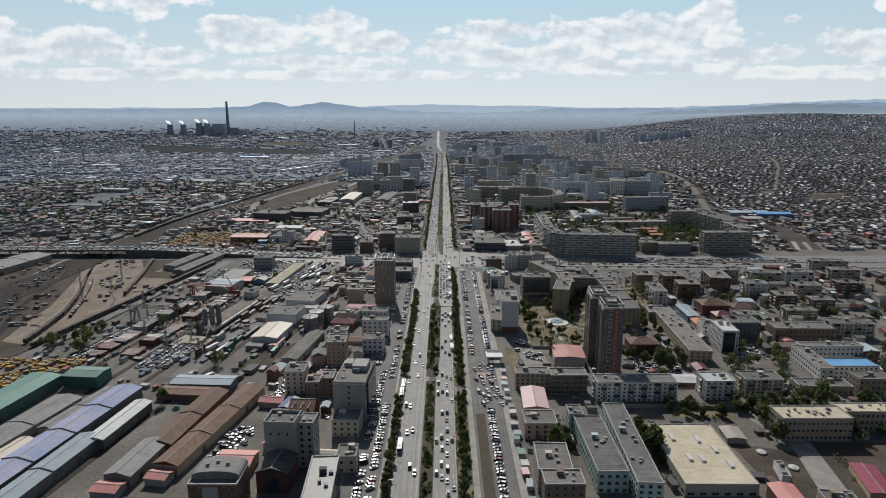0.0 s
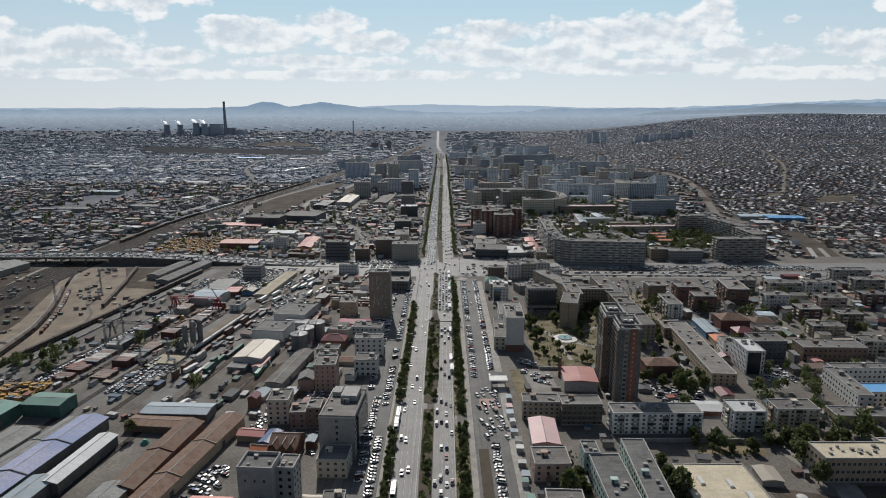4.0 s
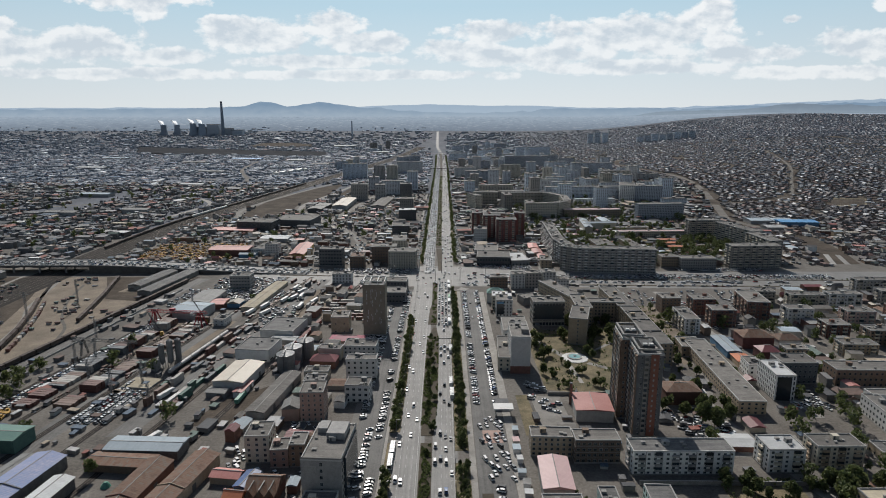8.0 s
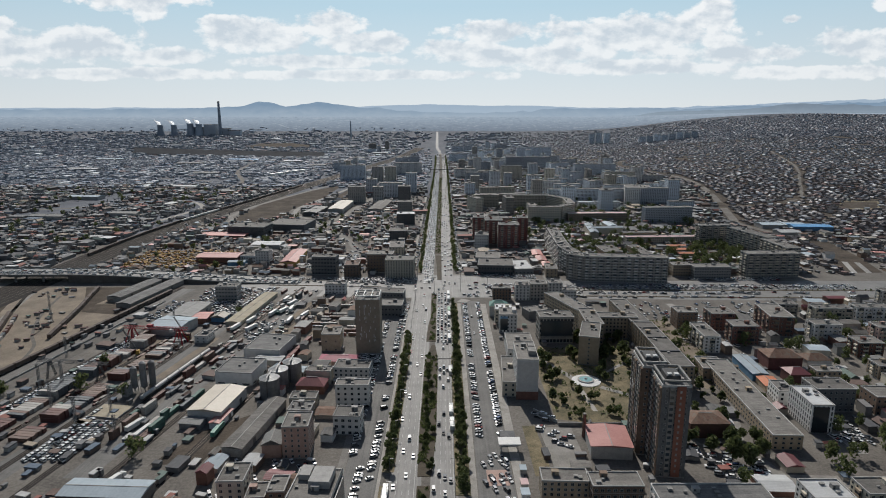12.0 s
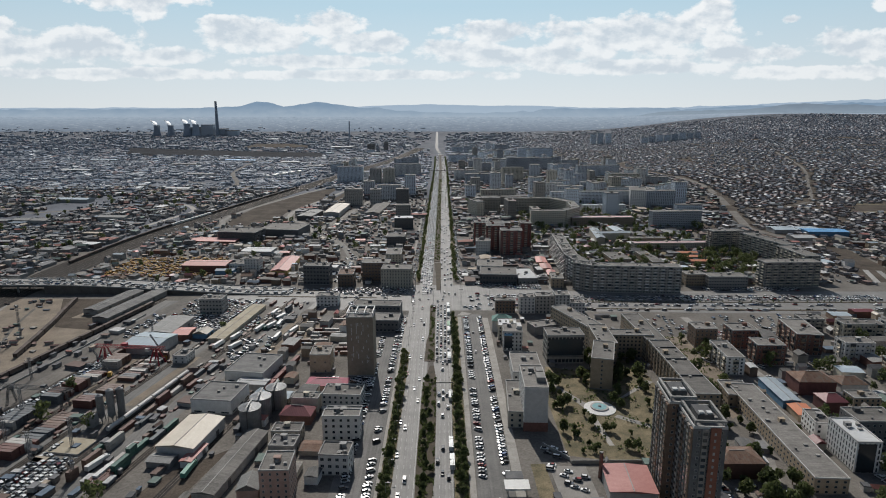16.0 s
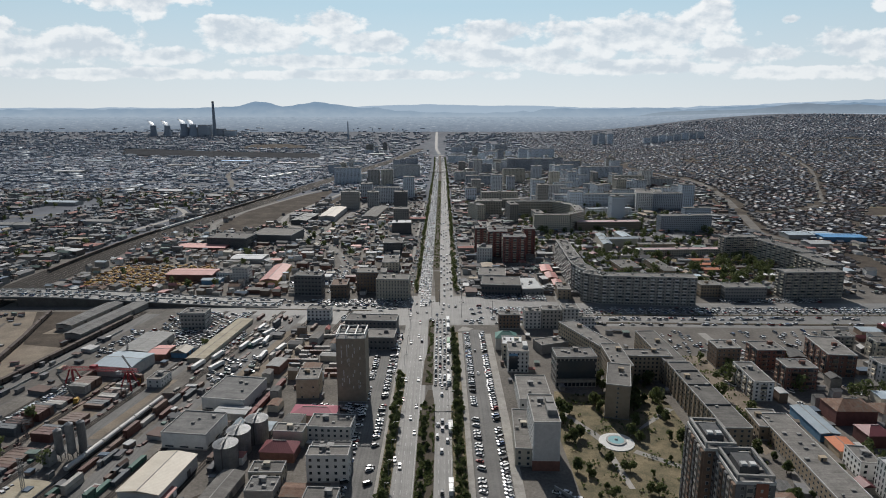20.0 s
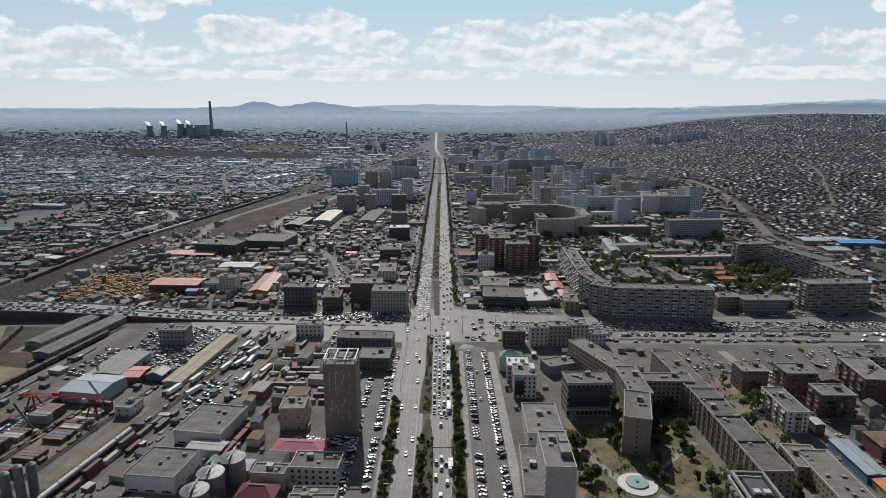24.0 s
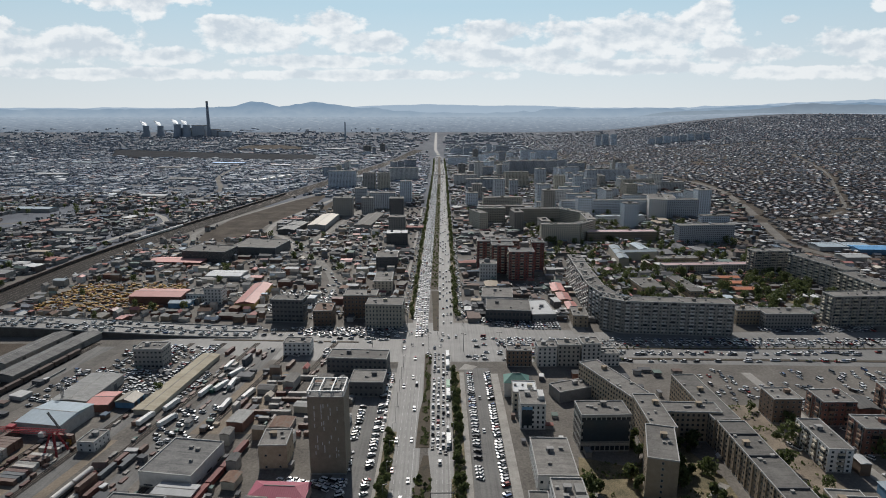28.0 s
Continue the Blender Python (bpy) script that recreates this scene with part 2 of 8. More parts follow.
ROOFS = {
    "felt": surface("grey_roof_felt", ((0.15, (0.10, 0.094, 0.086)), (0.85, (0.215, 0.203, 0.186))), scale=0.12, fine=1.0, patches=(9.0, 1.1, 0.3)),
    "darkfelt": surface("dark_roof_felt", ((0.15, (0.075, 0.075, 0.075)), (0.85, (0.17, 0.167, 0.16))), scale=0.12, fine=1.0, patches=(9.0, 1.1, 0.35)),
    "sand": surface("sand_coloured_roof", ((0.15, (0.36, 0.31, 0.22)), (0.85, (0.55, 0.49, 0.37))), scale=0.1, fine=1.0, patches=(14.0, 2.0, 0.2)),
    "pale": surface("pale_metal_roof", ((0.15, (0.44, 0.45, 0.45)), (0.85, (0.56, 0.57, 0.57))), 0.75, 0.1, 1.0, ribs=0.3, patches=(6.0, 1.2, 0.3)),
    "beige": surface("beige_metal_roof", ((0.15, (0.42, 0.37, 0.30)), (0.85, (0.52, 0.47, 0.39))), 0.6, 0.1, 1.0, ribs=0.3),
    "red": surface("red_metal_roof", ((0.15, (0.42, 0.10, 0.075)), (0.85, (0.52, 0.16, 0.12))), 0.6, 0.1, 1.0, ribs=0.3),
    "pink": surface("faded_red_roof", ((0.15, (0.44, 0.17, 0.15)), (0.85, (0.55, 0.25, 0.22))), 0.6, 0.1, 1.0, ribs=0.3),
    "rose": surface("washed_out_pink_roof", ((0.15, (0.50, 0.33, 0.33)), (0.85, (0.60, 0.42, 0.41))), 0.6, 0.1, 1.0, ribs=0.3),
    "maroon": surface("maroon_metal_roof", ((0.15, (0.135, 0.04, 0.046)), (0.85, (0.20, 0.062, 0.068))), 0.55, 0.1, 1.0, ribs=0.3),
    "magenta": surface("crimson_metal_roof", ((0.15, (0.33, 0.055, 0.10)), (0.85, (0.42, 0.09, 0.14))), 0.55, 0.1, 1.0, ribs=0.3),
    "rust": surface("rusty_roof", ((0.15, (0.135, 0.078, 0.055)), (0.5, (0.205, 0.118, 0.08)), (0.85, (0.18, 0.145, 0.115))), 0.85, 0.12, 1.0, ribs=0.25, patches=(2.4, 1.4, 0.5)),
    "orange": surface("orange_metal_roof", ((0.15, (0.52, 0.17, 0.08)), (0.85, (0.64, 0.24, 0.12))), 0.6, 0.1, 1.0, ribs=0.3),
    "blue": surface("bright_blue_roof", ((0.15, (0.10, 0.30, 0.58)), (0.85, (0.16, 0.40, 0.68))), 0.5, 0.1, 1.0, ribs=0.3),
    "lilac": surface("pale_lilac_blue_roof", ((0.15, (0.17, 0.25, 0.44)), (0.5, (0.25, 0.28, 0.41)), (0.85, (0.38, 0.37, 0.47))), 0.8, 0.03, 1.0, ribs=0.3, patches=(6.0, 1.2, 0.1)),
    "slate": surface("pale_blue_grey_roof", ((0.15, (0.30, 0.36, 0.40)), (0.85, (0.38, 0.45, 0.50))), 0.75, 0.1, 1.0, ribs=0.3, patches=(6.0, 1.2, 0.3)),
    "ink": surface("black_roof_sheet", ((0.15, (0.02, 0.024, 0.032)), (0.85, (0.05, 0.056, 0.07))), 0.5, 0.12, 1.0, patches=(3.0, 2.0, 0.3)),
    "navy": surface("deep_blue_roof", ((0.15, (0.03, 0.07, 0.19)), (0.85, (0.06, 0.12, 0.28))), 0.5, 0.1, 1.0, ribs=0.3),
    "green": surface("green_metal_roof", ((0.15, (0.07, 0.17, 0.145)), (0.85, (0.115, 0.24, 0.20))), 0.6, 0.1, 1.0, ribs=0.3),
    "steel": surface("grey_sheet_roof", ((0.15, (0.17, 0.17, 0.165)), (0.85, (0.27, 0.27, 0.26))), 0.75, 0.12, 1.0, ribs=0.25, patches=(3.0, 1.2, 0.35)),
}
# ---- lie of the land ----


def smooth(a, b, x):
    k = min(1.0, max(0.0, (x - a) / (b - a)))
    return k * k * (3 - 2 * k)


def land(x, y):
    """Height of the ground: flat in the valley, rising to the far end and to the ger hills on the right."""
    left = 166.0 * min(1.0, max(0.0, (y - 2600) / 2250)) ** 1.7
    right = 186.0 * min(1.0, max(0.0, (y - 1350) / 3400)) ** 1.35
    k = smooth(0.22, 0.55, x / max(y, 600.0))
    return left + (right - left) * k + 15.0 * k * smooth(1500, 2600, y) * noise.noise(Vector((x / 620, y / 620, 4.0)))


def plain_start(x, y):
    """Distance at which the last roofs give way to the hazy end of the valley."""
    return 3990 + 690 * smooth(0.12, 0.62, x / max(y, 600.0))


def axis(y):
    """The avenue's centre line."""
    return -8.5 + 0.0068 * min(y, 2200.0)


def mesh_of(name, verts, faces, mats, slots=None):
    me = bpy.data.meshes.new(name)
    me.from_pydata(verts, [], faces)
    for m in mats:
        me.materials.append(m)
    if slots is not None:
        me.polygons.foreach_set("material_index", slots)
    me.update()
    return me


def setting(name, verts, faces, mat, label, category=""):
    return tagged(new(name, mesh_of(name, verts, faces, [mat])), label, category or name, kind="structure")


XS = [-4700 + 100 * i for i in range(95)]
YS = [-600 + 100 * i for i in range(54)] + [4770]
ground = setting("ground", [(x, y, land(x, y)) for y in YS for x in XS],
        [(j * 95 + i, j * 95 + i + 1, j * 95 + i + 96, j * 95 + i + 95) for j in range(len(YS) - 1) for i in range(94)],
        EARTH, "dusty grey-brown earth of a wide city valley", "ground")
ground.data.materials.append(HAZE_GROUND)
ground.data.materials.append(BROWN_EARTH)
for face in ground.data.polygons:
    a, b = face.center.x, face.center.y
    # distant cells take the haze-tinted ground, the hill its brown earth
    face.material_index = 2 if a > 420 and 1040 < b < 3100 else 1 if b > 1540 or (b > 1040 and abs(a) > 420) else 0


def strip(name, u0, u1, y0, y1, z, mat, label, category="", step=40.0, along=axis, thick=0.0):
    """A band along the avenue between two offsets from its centre line."""
    n = max(1, round((y1 - y0) / step))
    rows = [y0 + (y1 - y0) * i / n for i in range(n + 1)]
    verts = [(along(y) + u, y, land(along(y) + u, y) + z) for y in rows for u in (u0, u1)]
    faces = [(2 * i, 2 * i + 1, 2 * i + 3, 2 * i + 2) for i in range(n)]
    if thick:
        base = len(verts)
        verts += [(a, b, c - thick) for a, b, c in verts]
        for i in range(n):
            faces += [(2 * i, 2 * i + 2, base + 2 * i + 2, base + 2 * i), (2 * i + 1, base + 2 * i + 1, base + 2 * i + 3, 2 * i + 3)]
        faces += [(0, base, base + 1, 1), (2 * n, 2 * n + 1, base + 2 * n + 1, base + 2 * n)]
    return setting(name, verts, faces, mat, label, category or name)


def poly(name, pts, z, mat, label, category="", thick=0.0):
    """A flat piece of ground with a given outline, counter-clockwise."""
    n = len(pts)
    verts = [(x, y, land(x, y) + z) for x, y in pts]
    faces = [tuple(range(n))]
    if thick:
        verts += [(a, b, c - thick) for a, b, c in verts]
        faces += [(i, i + n, (i + 1) % n + n, (i + 1) % n) for i in range(n)]
    return setting(name, verts, faces, mat, label, category or name)


# ---- the avenue ----
CROSS0, CROSS1 = 700.0, 790.0
strip("road", -17.2, -1.4, -580, CROSS0 + 30, 0.06, ASPHALT, "worn grey asphalt carriageway of the avenue", "road")
strip("road", 3.2, 16.9, -580, CROSS0 + 30, 0.06, ASPHALT, "grey asphalt carriageway packed with traffic", "road")
strip("road", -15.2, -1.2, CROSS1, 2900, 0.06, ASPHALT, "asphalt carriageway running straight to the horizon", "road")
strip("road", 6.6, 21.0, CROSS1, 2900, 0.06, ASPHALT, "asphalt carriageway running straight to the horizon", "road")
strip("road", -4.0, 9.0, 2890, 3990, 0.07, ASPHALT, "narrower asphalt road going on into the haze", "road", along=lambda y: axis(y) - 16.0 * smooth(2900, 3250, y))
strip("road", -41.0, -21.8, -580, CROSS0, 0.05, OLD_ASPHALT, "asphalt service lane lined with parked cars", "road")
strip("road", -21.8, -17.2, 609, CROSS0 + 12, 0.055, ASPHALT, "asphalt turning lane before the junction", "road")
strip("road", 26.8, 45.0, -580, CROSS0, 0.05, OLD_ASPHALT, "asphalt parking lane lined with parked cars", "road")
strip("pavement", 23.2, 26.4, -580, CROSS0 - 8, 0.14, PAVING, "pale paved footpath beside the trees", "pavement", thick=0.12)
strip("pavement", -23.5, -21.9, -580, CROSS0 - 8, 0.14, PAVING, "narrow pale footpath beside the tree strip", "pavement", thick=0.12)
poly("road", [(-230, 752), (-130, 718), (-45, 712), (45, 712), (330, 700), (800, 690), (800, 770), (420, 772), (140, 775), (60, 790), (30, 800), (-40, 800), (-70, 782), (-140, 775), (-200, 772)], 0.04,
     ASPHALT, "wide asphalt cross road and junction", "road")
strip("road", -20.6, -17.3, 362, 391, 0.215, ASPHALT, "asphalt bus bay cut into the verge", "road")
# ---- building kit ----


def box_geo(x0, x1, y0, y1, z0, z1):
    v = [(x, y, z) for z in (z0, z1) for x, y in ((x0, y0), (x1, y0), (x1, y1), (x0, y1))]
    return v, [(0, 1, 5, 4), (1, 2, 6, 5), (2, 3, 7, 6), (3, 0, 4, 7), (4, 5, 6, 7), (3, 2, 1, 0)]


class Geo:
    """Collects boxes and faces of one mesh."""

    def __init__(self):
        self.v, self.f, self.s = [], [], []

    def put(self, v, f, slot=0):
        n = len(self.v)
        self.v += v
        self.f += [tuple(i + n for i in q) for q in f]
        self.s += [slot] * len(f)
        return self

    def box(self, x0, x1, y0, y1, z0, z1, slot=0):
        return self.put(*box_geo(x0, x1, y0, y1, z0, z1), slot)

    def prism(self, pts, z0, z1, slot=0):
        n = len(pts)
        v = [(x, y, z) for z in (z0, z1) for x, y in pts]
        return self.put(v, [(i, (i + 1) % n, (i + 1) % n + n, i + n) for i in range(n)] + [tuple(range(n, 2 * n)), tuple(range(n - 1, -1, -1))], slot)

    def disc(self, x, y, r, z0, z1, n=16, r2=None, slot=0):
        r2 = r if r2 is None else r2
        v = [(x + q * math.cos(2 * math.pi * i / n), y + q * math.sin(2 * math.pi * i / n), z) for z, q in ((z0, r), (z1, r2)) for i in range(n)]
        return self.put(v, [(i, (i + 1) % n, (i + 1) % n + n, i + n) for i in range(n)] + [tuple(range(n, 2 * n)), tuple(range(n - 1, -1, -1))], slot)

    def mesh(self, name, *mats):
        return mesh_of(name, self.v, self.f, list(mats), self.s)


def part(name, geo, mats, parent, label="", m=None):
    data = geo.mesh(name, *(mats if isinstance(mats, (list, tuple)) else [mats])) if isinstance(geo, Geo) else geo
    ob = new(name, data)
    ob.parent = parent
    if m is not None:
        ob.matrix_local = m
    return tagged(ob, label)


FOOT = []


def thing(name, x, y, yaw, label, category, group="", z=0.0):
    if len(label.split()) < 4:
        label += " with a flat felt roof"
    ob = new(name)
    ob.empty_display_size = 1.0
    ob.matrix_world = pose(x, y, land(x, y) + z, 0, 0, yaw)
    return tagged(ob, label, category, group)


@functools.lru_cache(None)
def window_mesh(w, h, dark=False):
    g = Geo().box(-w / 2, w / 2, -0.07, 0.05, 0, h, 0)
    g.put([(-w / 2 + 0.12, -0.085, 0.12), (-0.04, -0.085, 0.12), (-0.04, -0.085, h - 0.12), (-w / 2 + 0.12, -0.085, h - 0.12)], [(0, 1, 2, 3)], 1)
    g.put([(0.04, -0.085, 0.12), (w / 2 - 0.12, -0.085, 0.12), (w / 2 - 0.12, -0.085, h - 0.12), (0.04, -0.085, h - 0.12)], [(0, 1, 2, 3)], 1)
    return g.mesh("window", DARKFRAME if dark else WINFRAME, GLASS)


def window_spots(w, d, h, floors, pitch, first, side, cols=None):
    """Places of the windows of one side: distance along it and height of the sill."""
    span = w if side in "fb" else d
    n = max(1, int((span - 1.2) / pitch))
    if cols is not None and side == "f":
        n = cols
        span = min(span, 5.0 * max(cols, 1))
    storey = (h - first * 0.3) / floors
    return [((i + 0.5) * span / n - span / 2, 0.9 + k * storey) for k in range(floors) for i in range(n)]


def side_pose(side, w, d):
    return {"f": pose(0, -d / 2, 0), "r": pose(w / 2, 0, 0, 0, 0, 90), "b": pose(0, d / 2, 0, 0, 0, 180), "l": pose(-w / 2, 0, 0, 0, 0, -90)}[side]


def windows(owner, w, d, h, floors, pitch=3.2, size=(1.5, 1.5), sides="fr", single=True, dark=False, cols=None):
    """Windows on the named sides: one by one, or joined where the camera never comes near."""
    for side in sides:
        spots = window_spots(w, d, h, floors, pitch, 1, side, cols)
        m = side_pose(side, w, d)
        if single:
            for a, z in spots:
                part("window", window_mesh(*size, dark), None, owner, m=m @ pose(a, 0, z))
        else:
            g = Geo()
            for a, z in spots:
                for e, out, slot in ((0.0, 0.05, 0), (0.09, 0.07, 1)):
                    q = [m @ Vector(p) for p in ((a - size[0] / 2 + e, -out, z + e), (a + size[0] / 2 - e, -out, z + e), (a + size[0] / 2 - e, -out, z + size[1] - e), (a - size[0] / 2 + e, -out, z + size[1] - e))]
                    g.put([tuple(p) for p in q], [(0, 1, 2, 3)], slot)
            if g.v:
                tagged(part("window", g, [DARKFRAME if dark else WINFRAME, GLASS], owner), kind="stuff")


def flat_roof(owner, w, d, h, roof, rng, rim=0.7, wall=None, clutter=3):
    t = 0.35
    part("roof", Geo().box(-w / 2 + t, w / 2 - t, -d / 2 + t, d / 2 - t, h, h + 0.12), ROOFS[roof], owner)
    g = Geo().box(-w / 2 - 0.12, w / 2 + 0.12, -d / 2 - 0.12, -d / 2 + t, h, h + rim).box(-w / 2 - 0.12, w / 2 + 0.12, d / 2 - t, d / 2 + 0.12, h, h + rim)
    g.box(-w / 2 - 0.12, -w / 2 + t, -d / 2 + t, d / 2 - t, h, h + rim).box(w / 2 - t, w / 2 + 0.12, -d / 2 + t, d / 2 - t, h, h + rim)
    part("parapet", g, KERB if wall is None else wall, owner)
    for _ in range(clutter):
        a, b = rng.uniform(-0.38, 0.38) * w, rng.uniform(-0.32, 0.32) * d
        s, k = rng.uniform(0.5, 1.1), rng.uniform(0.5, 1.1)
        g = Geo().box(a - s, a + s, b - s * 0.7, b + s * 0.7, h + 0.12, h + 0.12 + k).box(a - s - 0.15, a + s + 0.15, b - s * 0.7 - 0.15, b + s * 0.7 + 0.15, h + 0.12 + k, h + 0.27 + k)
        part("roof_vent", g, CONCRETE, owner)


def block(label, x, y, w, d, h, yaw, wall="tan", roof="felt", floors=0, sides="fr", pitch=3.2, size=(1.5, 1.6), near=True, stair=True,
          group="", dark=False, name="building", bands=False, clutter=3, rim=0.7, plinth=True, balconies='', cols=None):
    """A flat-roofed building with plinth, walls, parapet, roof gear and windows."""
    rng = random.Random(f"{x:.0f},{y:.0f}")
    FOOT.append((x, y, w / 2, d / 2, yaw))
    ob = thing(name, x, y, yaw, label, "building", group)
    part("wall", Geo().box(-w / 2, w / 2, -d / 2, d / 2, -0.3, h), WALLS[wall], ob)
    if plinth:
        part("plinth", Geo().box(-w / 2 - 0.12, w / 2 + 0.12, -d / 2 - 0.12, d / 2 + 0.12, -0.3, 0.7), CONCRETE, ob)
    flat_roof(ob, w, d, h, roof, rng, rim, None, clutter)
    if stair and min(w, d) > 8:
        a, b = rng.uniform(-0.25, 0.25) * w, rng.uniform(0.0, 0.25) * d
        head = part("stairhead", Geo().box(a - 1.6, a + 1.6, b - 1.2, b + 1.2, h + 0.12, h + 2.2).box(a - 1.75, a + 1.75, b - 1.35, b + 1.35, h + 2.2, h + 2.35), WALLS["grey" if wall == "white" else wall], ob)
        if y < 620:
            part("door", Geo().box(a - 1.2, a - 0.3, b - 1.27, b - 1.2, h + 0.15, h + 2.0), DARKFRAME, head, "dark roof door")
    if floors:
        one = "f" if near and y < 460 and "f" in sides else ""
        windows(ob, w, d, h, floors, pitch, size, one, True, dark, cols)
        windows(ob, w, d, h, floors, pitch, size, "".join(s for s in "frbl" if s not in one), False, dark, cols)
    if balconies:
        for side in "fl":
            span, m = (w if side == "f" else d), side_pose(side, w, d)
            n = int(span / 7.5)
            for i in range(n):
                a = (i + 0.5) * span / n - span / 2
                g = Geo()
                for k in range(1, floors):
                    z = k * h / floors
                    v, f = box_geo(a - 1.7, a + 1.7, -1.15, 0.0, z, z + 1.1)
                    g.put([tuple(m @ Vector(q)) for q in v], f, 0)
                    if (k * 7 + i * 3) % 5 < 2:
                        v, f = box_geo(a - 1.62, a + 1.62, -1.05, 0.0, z + 1.1, z + h / floors - 0.1)
                        g.put([tuple(m @ Vector(q)) for q in v], f, 1)
                v, f = box_geo(a + 1.9, a + 2.1, -0.5, 0.0, 0.5, h)
                g.put([tuple(m @ Vector(q)) for q in v], f, 2)
                tagged(part("balcony", g, [WALLS[balconies], GLASS, CONCRETE], ob), kind="stuff")
    if bands:
        for k in range(1, floors):
            z = k * h / floors - 0.15
            part("string_course", Geo().box(-w / 2 - 0.1, w / 2 + 0.1, -d / 2 - 0.1, d / 2 + 0.1, z, z + 0.25), CONCRETE, ob)
    return ob


def shed(label, x, y, w, d, h, yaw, wall="grey", roof="steel", ridge="y", rise=1.6, name="warehouse", group="", doors=2, hip=False, over=0.5):
    """A warehouse or house with a pitched roof; ridge along its own x or y."""
    FOOT.append((x, y, w / 2, d / 2, yaw))
    ob = thing(name, x, y, yaw, label, "building" if name != "house" else "house", group)
    a, b = (w / 2, d / 2) if ridge == "y" else (d / 2, w / 2)
    turn = pose(0, 0, 0) if ridge == "y" else pose(0, 0, 0, 0, 0, 90)
    g = Geo().box(-a, a, -b, b, -0.3, h)
    if not hip:
        for s in (-b, b):
            e = 0.15 if s < 0 else -0.15
            g.put([(-a, s, h), (a, s, h), (0, s, h + rise), (-a, s + e, h), (a, s + e, h), (0, s + e, h + rise)],
                  [(0, 1, 2), (4, 3, 5), (0, 2, 5, 3), (1, 4, 5, 2)] if s < 0 else [(1, 0, 2), (3, 4, 5), (2, 0, 3, 5), (4, 1, 2, 5)])
    part("wall", g, WALLS[wall], ob, m=turn)
    A, B, t = a + over, b + over, 0.18
    k = rise * over / a
    c = B if not hip else B - min(a, B * 0.7)
    low, top = h - k, h + rise
    v = [(-A, -B, low), (A, -B, low), (A, B, low), (-A, B, low), (0, -c, top), (0, c, top)]
    v += [(p, q, r + t) for p, q, r in v]
    f = [(6, 9, 11, 10), (7, 10, 11, 8), (6, 10, 7), (8, 11, 9), (3, 0, 4, 5), (1, 2, 5, 4), (1, 0, 4), (2, 5, 3),
         (0, 3, 9, 6), (2, 1, 7, 8), (0, 6, 10, 4), (4, 10, 7, 1), (3, 5, 11, 9), (5, 2, 8, 11)]
    if hip:
        f = [(6, 9, 11, 10), (7, 10, 11, 8), (6, 10, 7), (8, 11, 9), (0, 1, 7, 6), (1, 2, 8, 7), (2, 3, 9, 8), (3, 0, 6, 9), (3, 2, 1, 0)]
    part("roof", Geo().put(v, f), ROOFS[roof], ob, m=turn)
    if b > 25 and not hip and roof in ("rust", "lilac", "slate", "steel"):
        n = round(2 * b / 30)
        for i in range(1, n):
            q = -b + 2 * b * i / n
            s = [(-A - 0.1, low), (A + 0.1, low), (A + 0.1, low + t + 0.5), (0, top + t + 0.5), (-A - 0.1, low + t + 0.5)]
            g = Geo().put([(p, q + e, r) for e in (-0.25, 0.25) for p, r in s], [(0, 1, 2, 3, 4), (9, 8, 7, 6, 5), (1, 6, 7, 2), (2, 7, 8, 3), (3, 8, 9, 4), (4, 9, 5, 0)])
            part("fire_wall", g, WALLS[wall], ob, m=turn)
    part("ridge_cap", Geo().box(-0.25, 0.25, -c, c, top + t * 0.4, top + t + 0.1), CONCRETE, ob, m=turn)
    for i in range(doors):
        q = (i + 0.5) / doors * 2 * b - b
        part("door", Geo().box(a - 0.05, a + 0.08, q - 1.6, q + 1.6, 0, min(3.6, h * 0.75)), DARKFRAME, ob, m=turn)
    return ob
# ---- medians, markings, cross road and railway bed ----
strip("median", -3.5, 3.1, -580, 392, 0.22, SOIL, "raised planted median with dry soil", "median", thick=0.2)
poly("median", [(axis(y) + u, y) for u, y in ((-3.6, 400), (3.6, 400), (5.6, 440), (5.8, 520), (5.2, 560), (3.4, 582), (0.6, 582), (-2.2, 562), (-4.0, 540), (-4.2, 450))], 0.22, SOIL, "wide raised median of dry soil and shrubs", "median", 0.2)
poly("median", [(axis(y) + u, y) for u, y in ((-4.0, 590), (3.8, 590), (3.7, 620), (3.1, 645), (2.1, 727), (-2.3, 727), (-1.6, 650), (-3.4, 630))], 0.22, SOIL, "long raised median of dark soil", "median", 0.2)
poly("median", [(axis(y) + u, y) for u, y in ((3.2, 780), (8.0, 780), (7.4, 900), (-0.4, 900), (1.6, 850))], 0.22, SOIL, "tapering median nose of dark soil", "median", 0.2)
strip("median", -1.4, 6.8, 908, 1500, 0.22, SOIL, "broad raised median of dry grass", "median", thick=0.2)
strip("median", -1.4, 6.8, 1510, 2890, 0.22, SOIL, "broad raised median of dry grass", "median", thick=0.2)
for u0, u1, y0, y1 in ((-21.8, -17.4, -580, 392), (-21.8, -15.6, 404, 608), (15.2, 23.1, -580, 372), (15.6, 23.1, 384, 560), (17.2, 23.1, 560, 694), (-19.5, -15.6, 812, 1900), (21.6, 26, 830, 1900)):
    strip("verge", u0, u1, y0, y1, 0.2, DRYGRASS, "dry grass verge planted with trees", "verge", thick=0.18)
strip("verge", 28.0, 33.5, 240, 345, 0.2, SOIL, "bare planting bed between parking lanes", "verge", thick=0.18)


